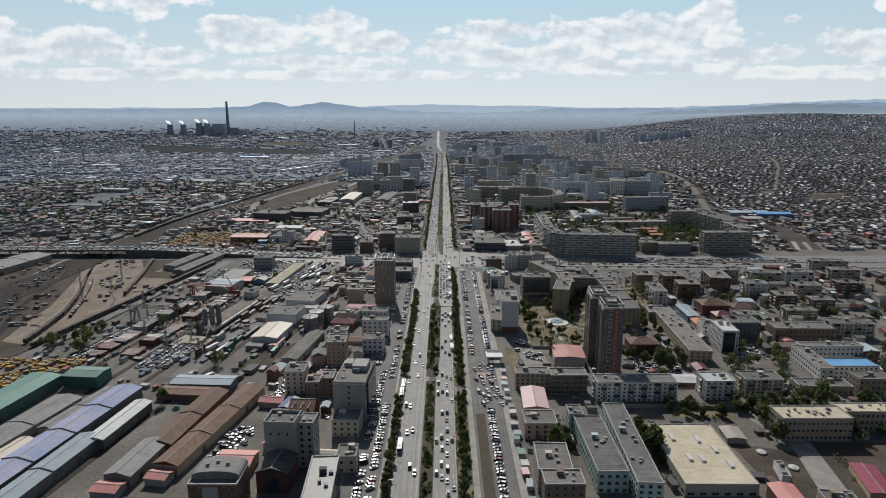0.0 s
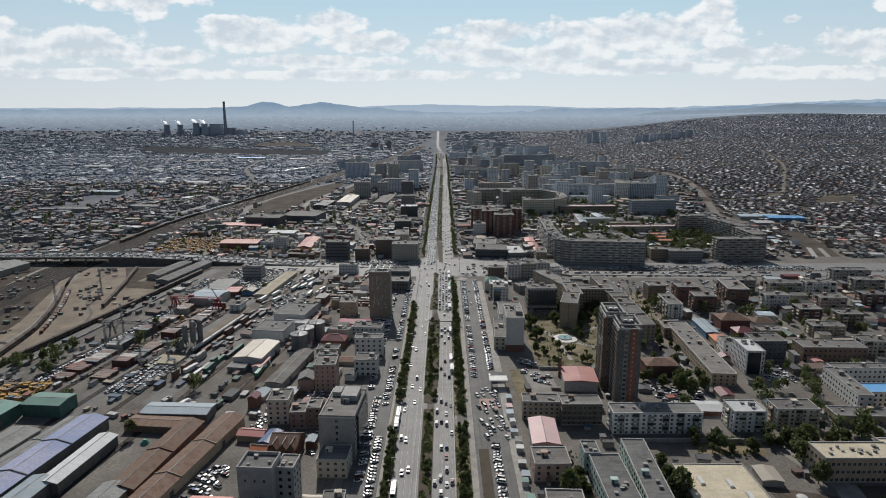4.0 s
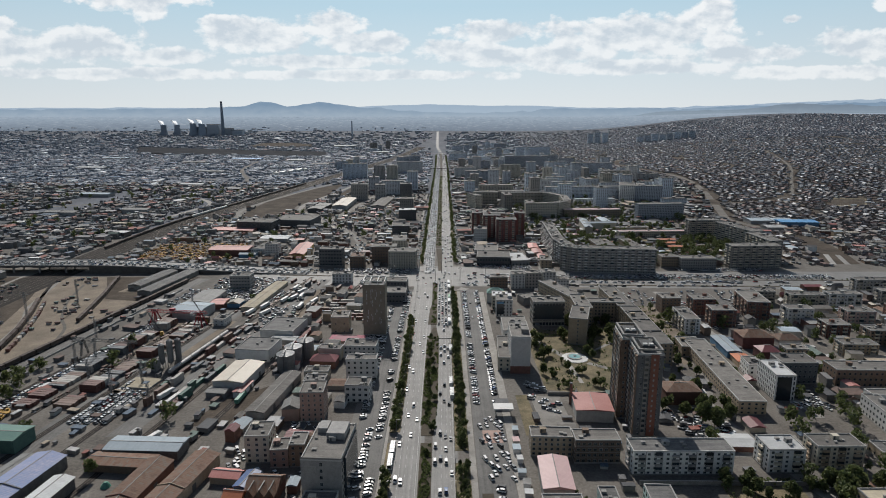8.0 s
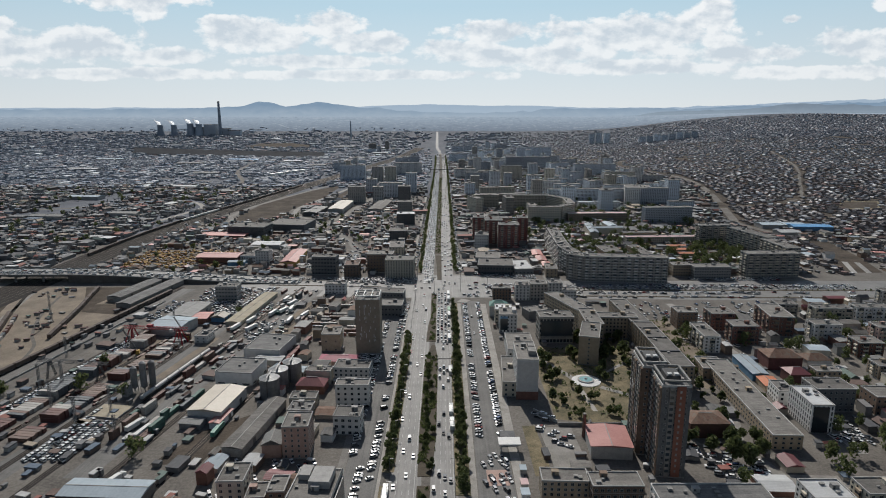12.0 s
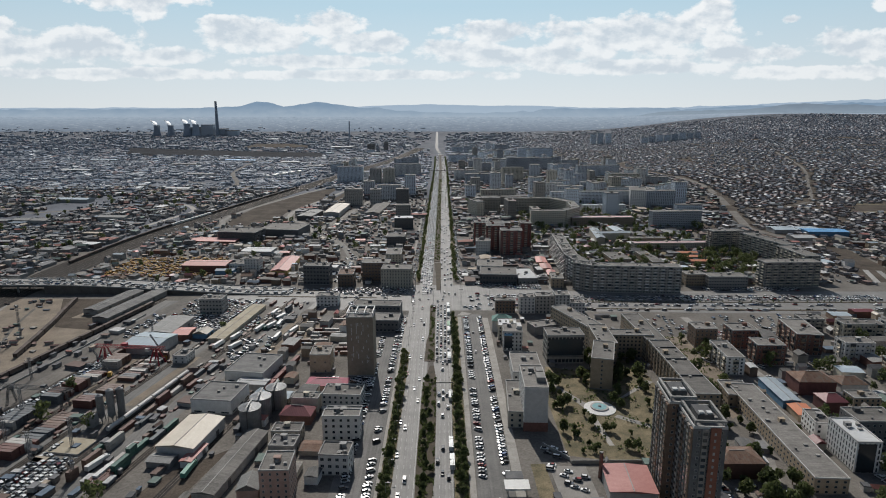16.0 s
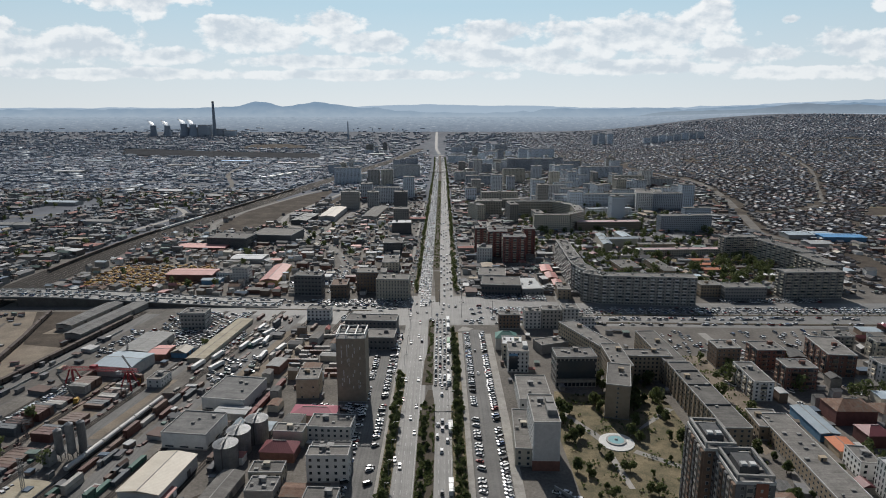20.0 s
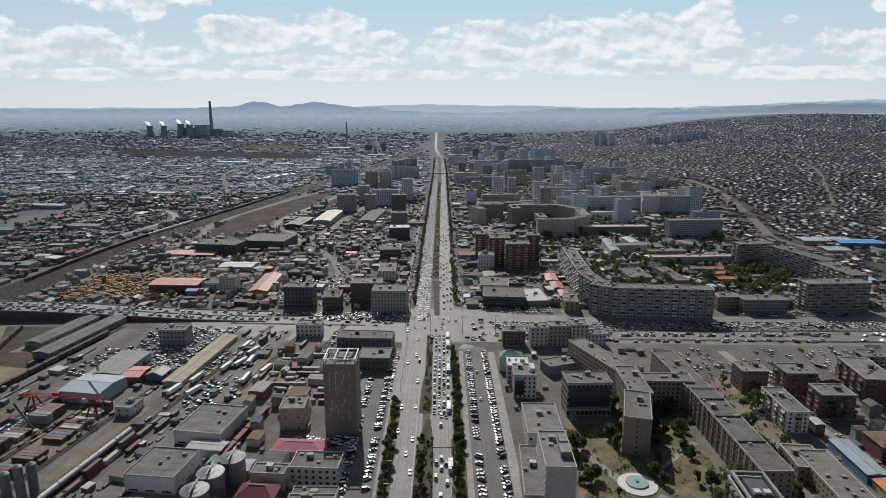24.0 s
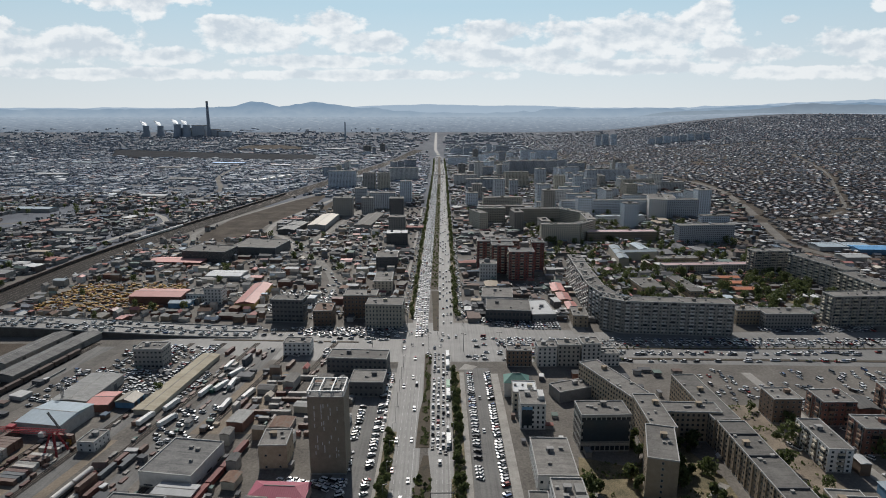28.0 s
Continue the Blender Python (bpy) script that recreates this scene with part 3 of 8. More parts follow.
strip("pavement", 45.4, 50.5, 240, 690, 0.12, PAVING, "pale pavement in front of the shops", "pavement", thick=0.1)
strip("pavement", -45.5, -41.3, 240, 690, 0.12, PAVING, "pale pavement in front of the offices", "pavement", thick=0.1)
strip("pavement", -29.5, -26.2, 812, 1500, 0.12, PAVING, "pale pavement beyond the junction", "pavement", thick=0.1)
strip("pavement", 26.2, 30.5, 830, 1500, 0.12, PAVING, "pale pavement beyond the junction", "pavement", thick=0.1)
poly("pavement", [(19, 697), (29, 697), (33, 703), (24, 708)], 0.14, PAVING, "paved street corner", "pavement", 0.1)
poly("pavement", [(-41, 716), (-34, 700), (-27, 674), (-25, 676), (-31, 704), (-38, 718)], 0.14, PAVING, "paved street corner", "pavement", 0.1)
poly("pavement", [(28, 806), (48, 790), (60, 796), (44, 830), (30, 850)], 0.14, PAVING, "paved street corner", "pavement", 0.1)
poly("pavement", [(-58, 783), (-30, 802), (-30, 830), (-62, 800)], 0.14, PAVING, "paved street corner", "pavement", 0.1)


def dashes(name, u, y0, y1, gap, size, label):
    g = Geo()
    y = y0
    while y < y1:
        x = axis(y) + u
        g.put([(x - 0.11, y, 0.075), (x + 0.11, y, 0.075), (x + 0.11, y + size, 0.075), (x - 0.11, y + size, 0.075)], [(0, 1, 2, 3)])
        y += gap
    return tagged(new(name, g.mesh(name, PAINT)), label, "road marking", kind="structure")


for u in (-13.6, -10.5, -7.2, 8.2, 11.0, 13.4):
    dashes("lane_marking", u, 160, 690, 9.0, 3.5, "dashed white lane line")
for u in (-4.7, 14.9):
    dashes("edge_marking", u, 160, 690, 10.0, 10.0, "solid white edge line")
# cross road: medians and the ramp of the flyover
poly("median", [(70, 718), (330, 708), (700, 700), (700, 703), (330, 711.5), (70, 721.5)], 0.3, SOIL, "long planted median of the cross road", "median", 0.28)
poly("median", [(70, 737), (420, 733), (700, 728), (700, 730), (420, 735.5), (70, 739.5)], 0.3, SOIL, "hedge strip between road and parking", "median", 0.28)
poly("median", [(-180, 758), (-60, 752), (-60, 754), (-180, 761)], 0.3, SOIL, "narrow traffic island at the junction", "median", 0.28)


def flyover():
    """The cross road climbs to the left on a walled ramp and goes on as a bridge over the railway."""
    def top(x):
        return 0.1 + 9.0 * smooth(-150, -400, x) if x > -400 else 9.1

    def near(x):
        return 763 + 0.02 * max(0, -x - 150)

    xs = [-150 - 12.5 * i for i in range(21)]
    g = Geo()
    v = [(x, near(x) + w, z) for x in xs for w in (0, 29) for z in (-0.5, top(x))]
    f = []
    for i in range(len(xs) - 1):
        a, b = 4 * i, 4 * i + 4
        f += [(a, a + 1, b + 1, b), (a + 2, b + 2, b + 3, a + 3), (a + 1, a + 3, b + 3, b + 1)]
    f += [(80, 81, 83, 82)]
    g.put(v, f)
    ramp = setting("flyover_ramp", g.v, g.f, STAINED, "concrete-walled ramp of the road flyover", "flyover")
    d = Geo().box(-1100, -400, near(-400), near(-400) + 29, 7.6, 9.1)
    deck = setting("flyover_deck", d.v, d.f, STAINED, "concrete deck of the flyover above the railway", "flyover")
    for x in range(-1090, -400, 30):
        for y in (near(-400) + 5, near(-400) + 23):
            part("pier", Geo().disc(x, y, 1.0, -0.2, 7.6, 10).box(x - 1.6, x + 1.6, y - 1.6, y + 1.6, 6.6, 7.6), CONCRETE, deck)
    path = [-150 - 12.5 * i for i in range(21)] + [-1100]
    v = [(x, near(max(x, -400)) + w, top(x) + 0.05) for x in path for w in (1.2, 27.8)]
    setting("road", v, [(2 * i, 2 * i + 1, 2 * i + 3, 2 * i + 2) for i in range(len(path) - 1)], ASPHALT, "asphalt roadway of the flyover", "road")
    for w in (0.2, 28.4, 14.2):
        g = Geo()
        for a, b in zip(path, path[1:]):
            p, q, s, t = near(max(a, -400)) + w, near(max(b, -400)) + w, top(a), top(b)
            g.put([(a, p, s), (b, q, t), (b, q, t + 0.9), (a, p, s + 0.9), (a, p + 0.4, s), (b, q + 0.4, t), (b, q + 0.4, t + 0.9), (a, p + 0.4, s + 0.9)],
                  [(1, 0, 3, 2), (4, 5, 6, 7), (3, 7, 6, 2)])
        part("barrier", g, KERB, ramp)


def fly_top(x):
    return 0.15 + 9.0 * smooth(-150, -400, x) if x < -150 else 0.1


def fly_near(x):
    return 763 + 0.02 * min(250.0, max(0.0, -x - 150))


def railway_x(y):
    """Centre of the main line, which bends towards the avenue past the flyover."""
    k = max(0.0, y - 950)
    return -438 + (0.165 * k * k / 500 if k < 250 else 20.6 + 0.165 * (k - 250))


def rail_strip(u0, u1, z, mat, label, name, y0=300, y1=3200):
    ys = [y0 + 50 * i for i in range(int((y1 - y0) / 50) + 1)]
    v = [(railway_x(y) + u, y, land(railway_x(y) + u, y) + z) for y in ys for u in (u0, u1)]
    return setting(name, v, [(2 * i, 2 * i + 1, 2 * i + 3, 2 * i + 2) for i in range(len(ys) - 1)], mat, label, "railway")


flyover()
rail_strip(-24, 24, 0.12, BALLAST, "wide bed of dark railway ballast", "track_bed")
for u in (-19, -13, -7, -1, 5, 11, 17):
    rail_strip(u - 1.4, u + 1.4, 0.17, SLEEPER, "dark sleepers of a main line track", "sleepers")
    for s in (-0.76, 0.76):
        rail_strip(u + s - 0.09, u + s + 0.09, 0.3, RAIL, "steel rail of the main line", "rail")


def freight(s, y):
    """The freight yard's lanes lean to the right: place of lane s at distance y."""
    return s + 0.165 * (y - 500)


def lane(name, s0, s1, y0, y1, z, mat, label, category):
    ys = [y0 + (y1 - y0) * i / 8 for i in range(9)]
    v = [(freight(s, y), y, z) for y in ys for s in (s0, s1)]
    return setting(name, v, [(2 * i, 2 * i + 1, 2 * i + 3, 2 * i + 2) for i in range(8)], mat, label, category)


for s in (-311, -268, -236, -210, -183, -150, -120):
    lane("track_bed", s - 2.2, s + 2.2, 250, 752, 0.05, BALLAST, "strip of dark ballast in the freight yard", "railway")
    for e in (-0.76, 0.76):
        lane("rail", s + e - 0.09, s + e + 0.09, 250, 752, 0.2, RAIL, "worn rail of a freight siding", "railway")
for s0, s1, y0, y1 in ((-314, -284, 440, 745), (-216, -200, 380, 740), (-172, -158, 400, 740)):
    lane("road", s0, s1, y0, y1, 0.045, OLD_ASPHALT, "dusty worn lane through the freight yard", "road")
poly("yard", [(-620, 430), (-322, 430), (-292, 600), (-268, 752), (-620, 752)], 0.025, BROWN_EARTH, "bare dark brown railway land", "yard")
poly("yard", [(-352, 470), (-329, 462), (-318, 500), (-303, 590), (-292, 660), (-330, 668), (-345, 700), (-372, 752), (-436, 752), (-417, 700), (-398, 650), (-369, 560), (-362, 515)], 0.047, SAND, "pale sandy building plot with wheel tracks", "yard")
poly("yard", [(-330, 692), (-299, 692), (-285, 735), (-320, 742)], 0.045, SAND, "sandy ground beside the flyover", "yard")
poly("yard", [(-152, 606), (-104, 606), (-96, 692), (-138, 700)], 0.042, SAND, "sandy lorry park beside the platform", "yard")
poly("yard", [(62, 398), (80, 398), (79, 450), (60, 450)], 0.045, PAVING, "pale concrete forecourt beside the hall", "yard")
poly("yard", [(50.8, 400), (60, 400), (58, 452), (50.6, 452)], 0.05, DRYGRASS, "weedy planting bed beside the lane", "verge")
poly("yard", [(152, 376.5), (238, 379), (236, 398), (150, 402)], 0.04, PAVING, "pale concrete apron behind the white blocks", "yard")
poly("yard", [(-236, 520), (-190, 520), (-178, 600), (-226, 600)], 0.03, SAND, "sandy storage yard below the crane", "yard")
poly("yard", [(-150, 412), (-124, 412), (-112, 468), (-136, 446)], 0.035, BROWN_EARTH, "bare dark earth yard with weeds", "yard")
poly("yard", [(-178, 262), (-140, 262), (-126, 350), (-170, 350)], 0.03, EARTH, "bare earth yard between the long sheds", "yard")
poly("yard", [(164, 240), (190, 240), (196, 300), (160, 310)], 0.03, BROWN_EARTH, "bare earth yard beside the sand-roofed hall", "yard")
poly("yard", [(196, 255), (262, 255), (262, 310), (206, 310)], 0.035, BROWN_EARTH, "dark bare school field", "yard")
poly("yard", [(183, 262), (196, 258), (206, 310), (196, 318)], 0.05, PAVING, "pale concrete walk beside the school field", "yard")
poly("yard", [(26, 392), (37, 392), (37, 406), (26, 406)], 0.09, WALLS["pink"], "square of reddish paving on the parking lane", "paving")
poly("yard", [(232, 388), (262, 388), (250, 432), (226, 432)], 0.03, EARTH, "dusty school playground", "yard")
poly("lawn", [(72, 460), (104, 452), (146, 470), (150, 560), (138, 600), (106, 570), (80, 580), (72, 540)], 0.04, DRYGRASS, "dry grass of a small park", "lawn")
poly("lawn", [(180, 500), (208, 520), (206, 640), (184, 640)], 0.04, SAND, "bare yellowish slope beside the institute", "lawn")
poly("lawn", [(150, 800), (390, 800), (400, 1000), (160, 1000)], 0.03, DRYGRASS, "grassy courtyard between apartment blocks", "lawn")
poly("lawn", [(140, 340), (178, 338), (178, 354), (140, 354)], 0.03, DRYGRASS, "scrubby strip behind the white apartment block", "lawn")
for pts in ([(74, 560), (77, 558), (98, 518), (94, 514)], [(112, 520), (114, 523), (146, 556), (150, 553)], [(112, 506), (150, 476), (148, 473), (109, 503)], [(98, 500), (100, 470), (97, 470), (94, 502)]):
    poly("park_path", pts, 0.07, PAVING, "pale path through the park", "path")
for pts, label in (([(119, 770), (131, 770), (128, 960), (118, 960)], "side street beside the orange pavilions"),
                   ([(196, 300), (203, 300), (190, 350), (172, 430), (205, 520), (200, 524), (164, 432), (182, 348)], "narrow lane between the schools"),
                   ([(228, 420), (234, 420), (232, 560), (228, 690), (221, 690), (225, 560)], "lane past the brick houses")):
    poly("road", pts, 0.075, PAVING, label, "road")
poly("yard", [(180, 640), (330, 640), (330, 698), (180, 698)], 0.03, EARTH, "dusty open parking ground beside the cross road", "yard")

# winding streets of the valley: a ribbon follows each line, and no house stands on it
LANES = []


def ribbon(pts, width, mat, label, z=0.06):
    fine = []
    for i in range(len(pts) - 1):
        p0, p1, p2, p3 = (Vector(pts[max(0, min(len(pts) - 1, k))]) for k in (i - 1, i, i + 1, i + 2))
        for j in range(6):
            t = j / 6
            fine.append(0.5 * (2 * p1 + (p2 - p0) * t + (2 * p0 - 5 * p1 + 4 * p2 - p3) * t * t + (3 * p1 - p0 - 3 * p2 + p3) * t ** 3))
    fine.append(Vector(pts[-1]))
    v = []
    for i, p in enumerate(fine):
        d = (fine[min(i + 1, len(fine) - 1)] - fine[max(i - 1, 0)]).normalized() * width / 2
        v += [(p.x - d.y, p.y + d.x, land(p.x - d.y, p.y + d.x) + z), (p.x + d.y, p.y - d.x, land(p.x + d.y, p.y - d.x) + z)]
        LANES.append((p.x, p.y, width / 2))
    for a, b in zip(fine, fine[1:]):
        n = int((b - a).length / (width + 6))
        LANES.extend((a.x + (b.x - a.x) * k / (n + 1), a.y + (b.y - a.y) * k / (n + 1), width / 2) for k in range(1, n + 1))
    setting("road", v, [(2 * i, 2 * i + 1, 2 * i + 3, 2 * i + 2) for i in range(len(fine) - 1)], mat, label, "road")


for pts, width, label in (([(-104, 790), (-107, 862), (-108, 903), (-112, 940), (-130, 1000), (-153, 1050), (-187, 1102), (-179, 1182), (-168, 1240), (-158, 1345), (-140, 1480)], 9, "winding pale side street"),
                          ([(-187, 1092), (-203, 1140), (-228, 1191), (-256, 1225), (-268, 1268), (-268, 1346), (-241, 1504), (-218, 1652)], 9, "pale track past the dark hall"),
                          ([(-366, 1090), (-358, 1174), (-371, 1219), (-366, 1335), (-319, 1545), (-254, 1791)], 8, "pale track along the railway"),
                          ([(-482, 1150), (-477, 1193), (-462, 1307), (-475, 1352), (-507, 1398), (-560, 1435), (-640, 1450)], 10, "pale road beyond the railway"),
                          ([(519, 1060), (504, 1134), (522, 1198), (568, 1340), (641, 1587), (679, 1822), (655, 2074), (640, 2300), (700, 2500)], 14, "pale dirt road at the foot of the ger hill"),
                          ([(700, 2500), (835, 2540), (1075, 2507), (1271, 2493), (1500, 2530), (2050, 2620)], 9, "pale dirt road across the ger hill"),
                          ([(566, 1327), (760, 1420), (930, 1700), (1130, 2080), (1271, 2493)], 8, "dirt lane climbing through the ger district"),
                          ([(-900, 1250), (-700, 1330), (-560, 1500), (-520, 1750), (-640, 2100), (-700, 2500)], 12, "grey street through the depots"),
                          ([(-1500, 1900), (-1100, 1860), (-800, 1900), (-560, 1760)], 12, "grey street through the depots")):
    ribbon(pts, width, EARTH if pts[0][0] > 0 or width > 11 else PAVING, label)
BARE = []
for pts, mat, label in (([(-345, 1149), (-308, 1161), (-278, 1200), (-282, 1306), (-252, 1451), (-245, 1735), (-311, 1575), (-358, 1370), (-360, 1230)], BROWN_EARTH, "bare brown wasteland beside the railway"),
                        ([(-230, 1451), (-200, 1440), (-190, 1640), (-215, 1650)], BROWN_EARTH, "bare brown yard"),
                        ([(-1363, 2897), (-900, 2790), (-474, 2721), (-520, 2960), (-1000, 3060), (-1500, 3200)], COAL, "long dark strip of coal and ash ground"),
                        ([(-960, 3200), (-640, 3210), (-650, 3300), (-780, 3400), (-930, 3380)], BROWN_EARTH, "low bare brown hill"),
                        ([(776, 1312), (800, 1285), (860, 1300), (925, 1400), (850, 1410)], DRYGRASS, "dry grassy plot below the ger district"),
                        ([(540, 1000), (562, 985), (540, 880), (516, 808), (468, 808), (490, 860), (518, 940)], BROWN_EARTH, "torn-up brown ground of a road building site")):
    n = len(pts)
    cx, cy = sum(p[0] for p in pts) / n, sum(p[1] for p in pts) / n
    rings = [[(cx + (x - cx) * k, cy + (y - cy) * k) for x, y in pts] for k in (1.0, 0.75, 0.5, 0.25)]
    v = [(x, y, land(x, y) + (3.0 if y > 2500 else 0.05)) for r in rings for x, y in r] + [(cx, cy, land(cx, cy) + (3.0 if cy > 2500 else 0.05))]
    f = [(k * n + i, k * n + (i + 1) % n, k * n + n + (i + 1) % n, k * n + n + i) for k in range(3) for i in range(n)] + [(3 * n + i, 3 * n + (i + 1) % n, 4 * n) for i in range(n)]
    setting("bare_ground", v, f, mat, label, "ground")
    BARE.append(pts)
for a, b in (((506, 862), (482, 806)), ((519, 858), (499, 806))):
    ribbon([a, ((a[0] + b[0]) / 2, (a[1] + b[1]) / 2), b], 6, CONCRETE, "fresh pale concrete carriageway on the building site", 0.14)


def in_bare(x, y):
    for pts in BARE:
        inside = False
        for (a, b), (c, d) in zip(pts, pts[1:] + pts[:1]):
            if (b > y) != (d > y) and x < (c - a) * (y - b) / (d - b) + a:
                inside = not inside
        if inside:
            return True
    return False
# ---- buildings east of the junction, left of the avenue: warehouses ----
shed("long green-roofed warehouse with green cladding", -268, 356, 22, 64, 8, -8, "bottle", "green", rise=1.0)
shed("green-roofed warehouse wing meeting the long one", -238.8, 391, 24, 16, 8, -5, "bottle", "green", "x", rise=1.0)
shed("long low warehouse under dark grey sheeting", -240, 325, 18, 72, 5, -11, "panel", "steel", rise=1.4)
shed("narrow dark-roofed storage shed", -217, 346, 11, 54, 5, -11, "grey", "steel", rise=1.2)
shed("short shed under a sand-coloured roof", -229, 297, 9, 26, 4.4, -12, "cream", "beige", rise=1.0)
shed("very long warehouse under a pale lilac-blue roof", -209, 312, 17, 118, 7, -9, "stone", "lilac", rise=1.8)
shed("long warehouse under a pale blue-grey roof", -197, 275, 12.4, 72, 6.2, -8, "stone", "slate", rise=1.3)
shed("long shed under an off-white roof", -184.8, 328.3, 10.6, 46, 6.2, -7, "stone", "pale", rise=1.2)
shed("long shed under rust-brown sheeting", -146, 334, 13.5, 66, 6, -7.5, "brick", "rust", rise=1.8)
shed("shed under weathered grey sheeting", -155.5, 288, 14, 34, 6, -7.5, "panel", "steel", rise=1.8)
shed("long shed under patchy rust-brown sheeting", -129.2, 327, 13.5, 94, 6, -11, "tan", "rust", rise=1.8)
shed("small lean-to with a salmon-red roof", -159, 265, 13, 9, 4, -7, "grey", "pink", "x", rise=1.2)
shed("small lean-to with a salmon-red roof", -139, 275, 11, 8, 4, -10, "grey", "pink", "x", rise=1.2)
shed("warehouse under a pale blue-white roof", -156.8, 383.4, 40, 14, 5.4, -3, "stone", "slate", "x", rise=1.0)
shed("low brown-roofed shed beside the rusty one", -163.4, 369.5, 34, 12, 4.4, -6, "brown", "rust", "x", rise=1.0)
shed("wide warehouse under a beige roof", -135.7, 475, 21, 35, 7.2, -7.6, "white", "beige", rise=1.2)
shed("lean-to of grey sheeting on the beige warehouse", -143, 453, 13, 8, 3.6, -7.6, "grey", "steel", "x", rise=0.8)
shed("lean-to with a faded red roof", -128, 458, 6, 18, 4, -7.6, "white", "pink", rise=0.5)
shed("long low grey train shed", -104.5, 449, 11.5, 60, 5.2, -9, "panel", "felt", rise=0.9)
block("large grey warehouse with a white front", -135.5, 521.5, 26, 26, 9, -7, "white", "darkfelt", 1, "f", 8, (5, 1.0), stair=False)
block("large warehouse under a dark flat roof", -128, 569, 28, 33, 8, -9, "white", "darkfelt", 1, "r", 8, (5, 1.0), stair=False)
shed("pale sheet canopy beside the dark warehouse", -122, 545, 20, 9, 5, -8, "grey", "pale", "x", rise=0.4)

# ---- offices and flats along the left service lane ----
shed("low house under a crimson metal roof", -71.8, 543.4, 27, 13, 5.4, -3.8, "pink", "magenta", "x", rise=2.2, hip=True, name="house")
block("grey office block with a dark glass top floor", -57.9, 521.6, 24.5, 15.3, 9.7, -3.9, "white", "felt", 3, "fr")
block("white four-storey office block with a stepped roof", -52.5, 480.9, 21, 9, 14.6, -0.4, "white", "felt", 4, "fr", 3.4)
block("lower dark-walled rear part of the white office", -53.5, 492, 21, 12, 10, -0.4, "grey", "darkfelt", 3, "r")
block("light grey three-storey block with deep windows", -50.6, 448, 15.4, 13, 11.5, -4, "white", "felt", 3, "fr", 3.0, (1.9, 1.7))
shed("maroon house under a red hipped roof", -82.3, 501, 18.4, 12, 6, -4.7, "brick", "maroon", "x", rise=3.4, hip=True, name="house")
block("plain grey block behind the maroon house", -80, 515, 17, 9, 9, -4.7, "cream", "felt", 0)
block("low grey workshop with a flat roof", -83.3, 480, 16.6, 10, 6.4, -0.4, "cream", "felt", 2, "fr")
block("dark-roofed workshop wing", -82, 466, 14, 12, 6, -3, "grey", "darkfelt", 1, "r")
block("narrow pinkish six-storey block with ribbed front", -74.6, 425.4, 13.9, 16.8, 18.4, 2, "pink", "felt", 6, "fr", 2.6, (1.1, 1.5))
shed("pink house under a grey pitched roof", -88, 424, 10, 12, 8, 4, "pink", "steel", "y", rise=2.5, name="house")
block("grey five-storey block with a stair tower", -94.2, 380.2, 12.5, 15.8, 15.4, 1.4, "cream", "felt", 5, "fr", 3.0)
block("pinkish low block", -82, 374, 9, 12, 10, 4, "pink", "felt", 3, "f", 2.8)
block("brown narrow block", -72.4, 375, 8, 13, 12.6, 0.6, "brown", "felt", 4, "f", 2.8)
tower = block("big grey ten-storey block with a stepped roof", -52.0, 352, 19, 34, 24, -4, "grey", "felt", 7, "fr", 2.6, (1.5, 1.9), cols=1)
part("roof_rail", Geo().box(-9.6, 9.6, -17.2, -16.9, 24.7, 25.6).box(9.2, 9.6, -16.9, 16.9, 24.7, 25.4), CONCRETE, tower)
part("sign_panel", Geo().box(-7.5, -2.5, -17.15, -17.0, 17.5, 21.0), CONCRETE, tower, "square panel on the front wall")
part("side_bay", Geo().box(9.5, 10.6, -12, 14, 3, 23), GLASS, tower, "dark glazed side bay")
part("penthouse", Geo().box(-2, 7, 2, 14, 24.1, 27.5).box(-8, -3, 8, 16, 24.1, 26.6), WALLS["grey"], tower)
block("low yellow-grey annex with a red roof light", -53.0, 325, 15.3, 14.5, 10, -2.3, "cream", "darkfelt", 3, "fr", 3.2)
plainb = block("tall plain grey block with three small windows", -80.2, 289.5, 15.5, 13, 26.4, -4, "grey", "darkfelt", 0, rim=1.6, stair=False)
for a in (-4.2, 0.0, 4.2):
    part("window", window_mesh(0.9, 1.4, True), None, plainb, m=pose(a, -6.5, 20.5))
block("lower grey wing of the plain block", -68.2, 293, 8, 11, 24.5, -4, "grey", "felt", 7, "r", 3.0)
annex = shed("dark brick annex with a gabled front", -79.8, 273.5, 15.6, 17, 11.2, -4, "maroon", "darkfelt", rise=2.4, name="building", doors=0)
part("front_arch", Geo().prism([(-3.0, -8.75), (3.0, -8.75), (3.0, -8.5), (-3.0, -8.5)], 0.5, 8.6), GLASS, annex, "tall dark glazed bay")
block("modern block in dark glass and stone", -54.6, 252, 13, 41, 15, 3, "dark", "ink", 4, "fr", 2.4, (1.7, 2.2), dark=True)
block("small grey flat-roofed shop", -47.5, 288, 10, 12, 8.8, 1.7, "cream", "felt", 2, "fr")
brick = block("brick block with a rounded grey attic", -101.4, 254.5, 22, 17, 17, -0.3, "brick", "darkfelt", 5, "fr", 3.0, stair=False, clutter=0)
arch = [(11.0 * math.cos(a), 17.0 + 4.0 * math.sin(a) ** 0.5) for a in (math.pi * i / 14 for i in range(15))]
g = Geo().put([(x, b, z) for b in (-4.0, 8.6) for x, z in arch], [(i + 15, i, i + 1, i + 16) for i in range(14)] + [tuple(range(14, -1, -1)), tuple(range(15, 30))])
part("attic", g, ROOFS["steel"], brick, "rounded grey sheet attic")
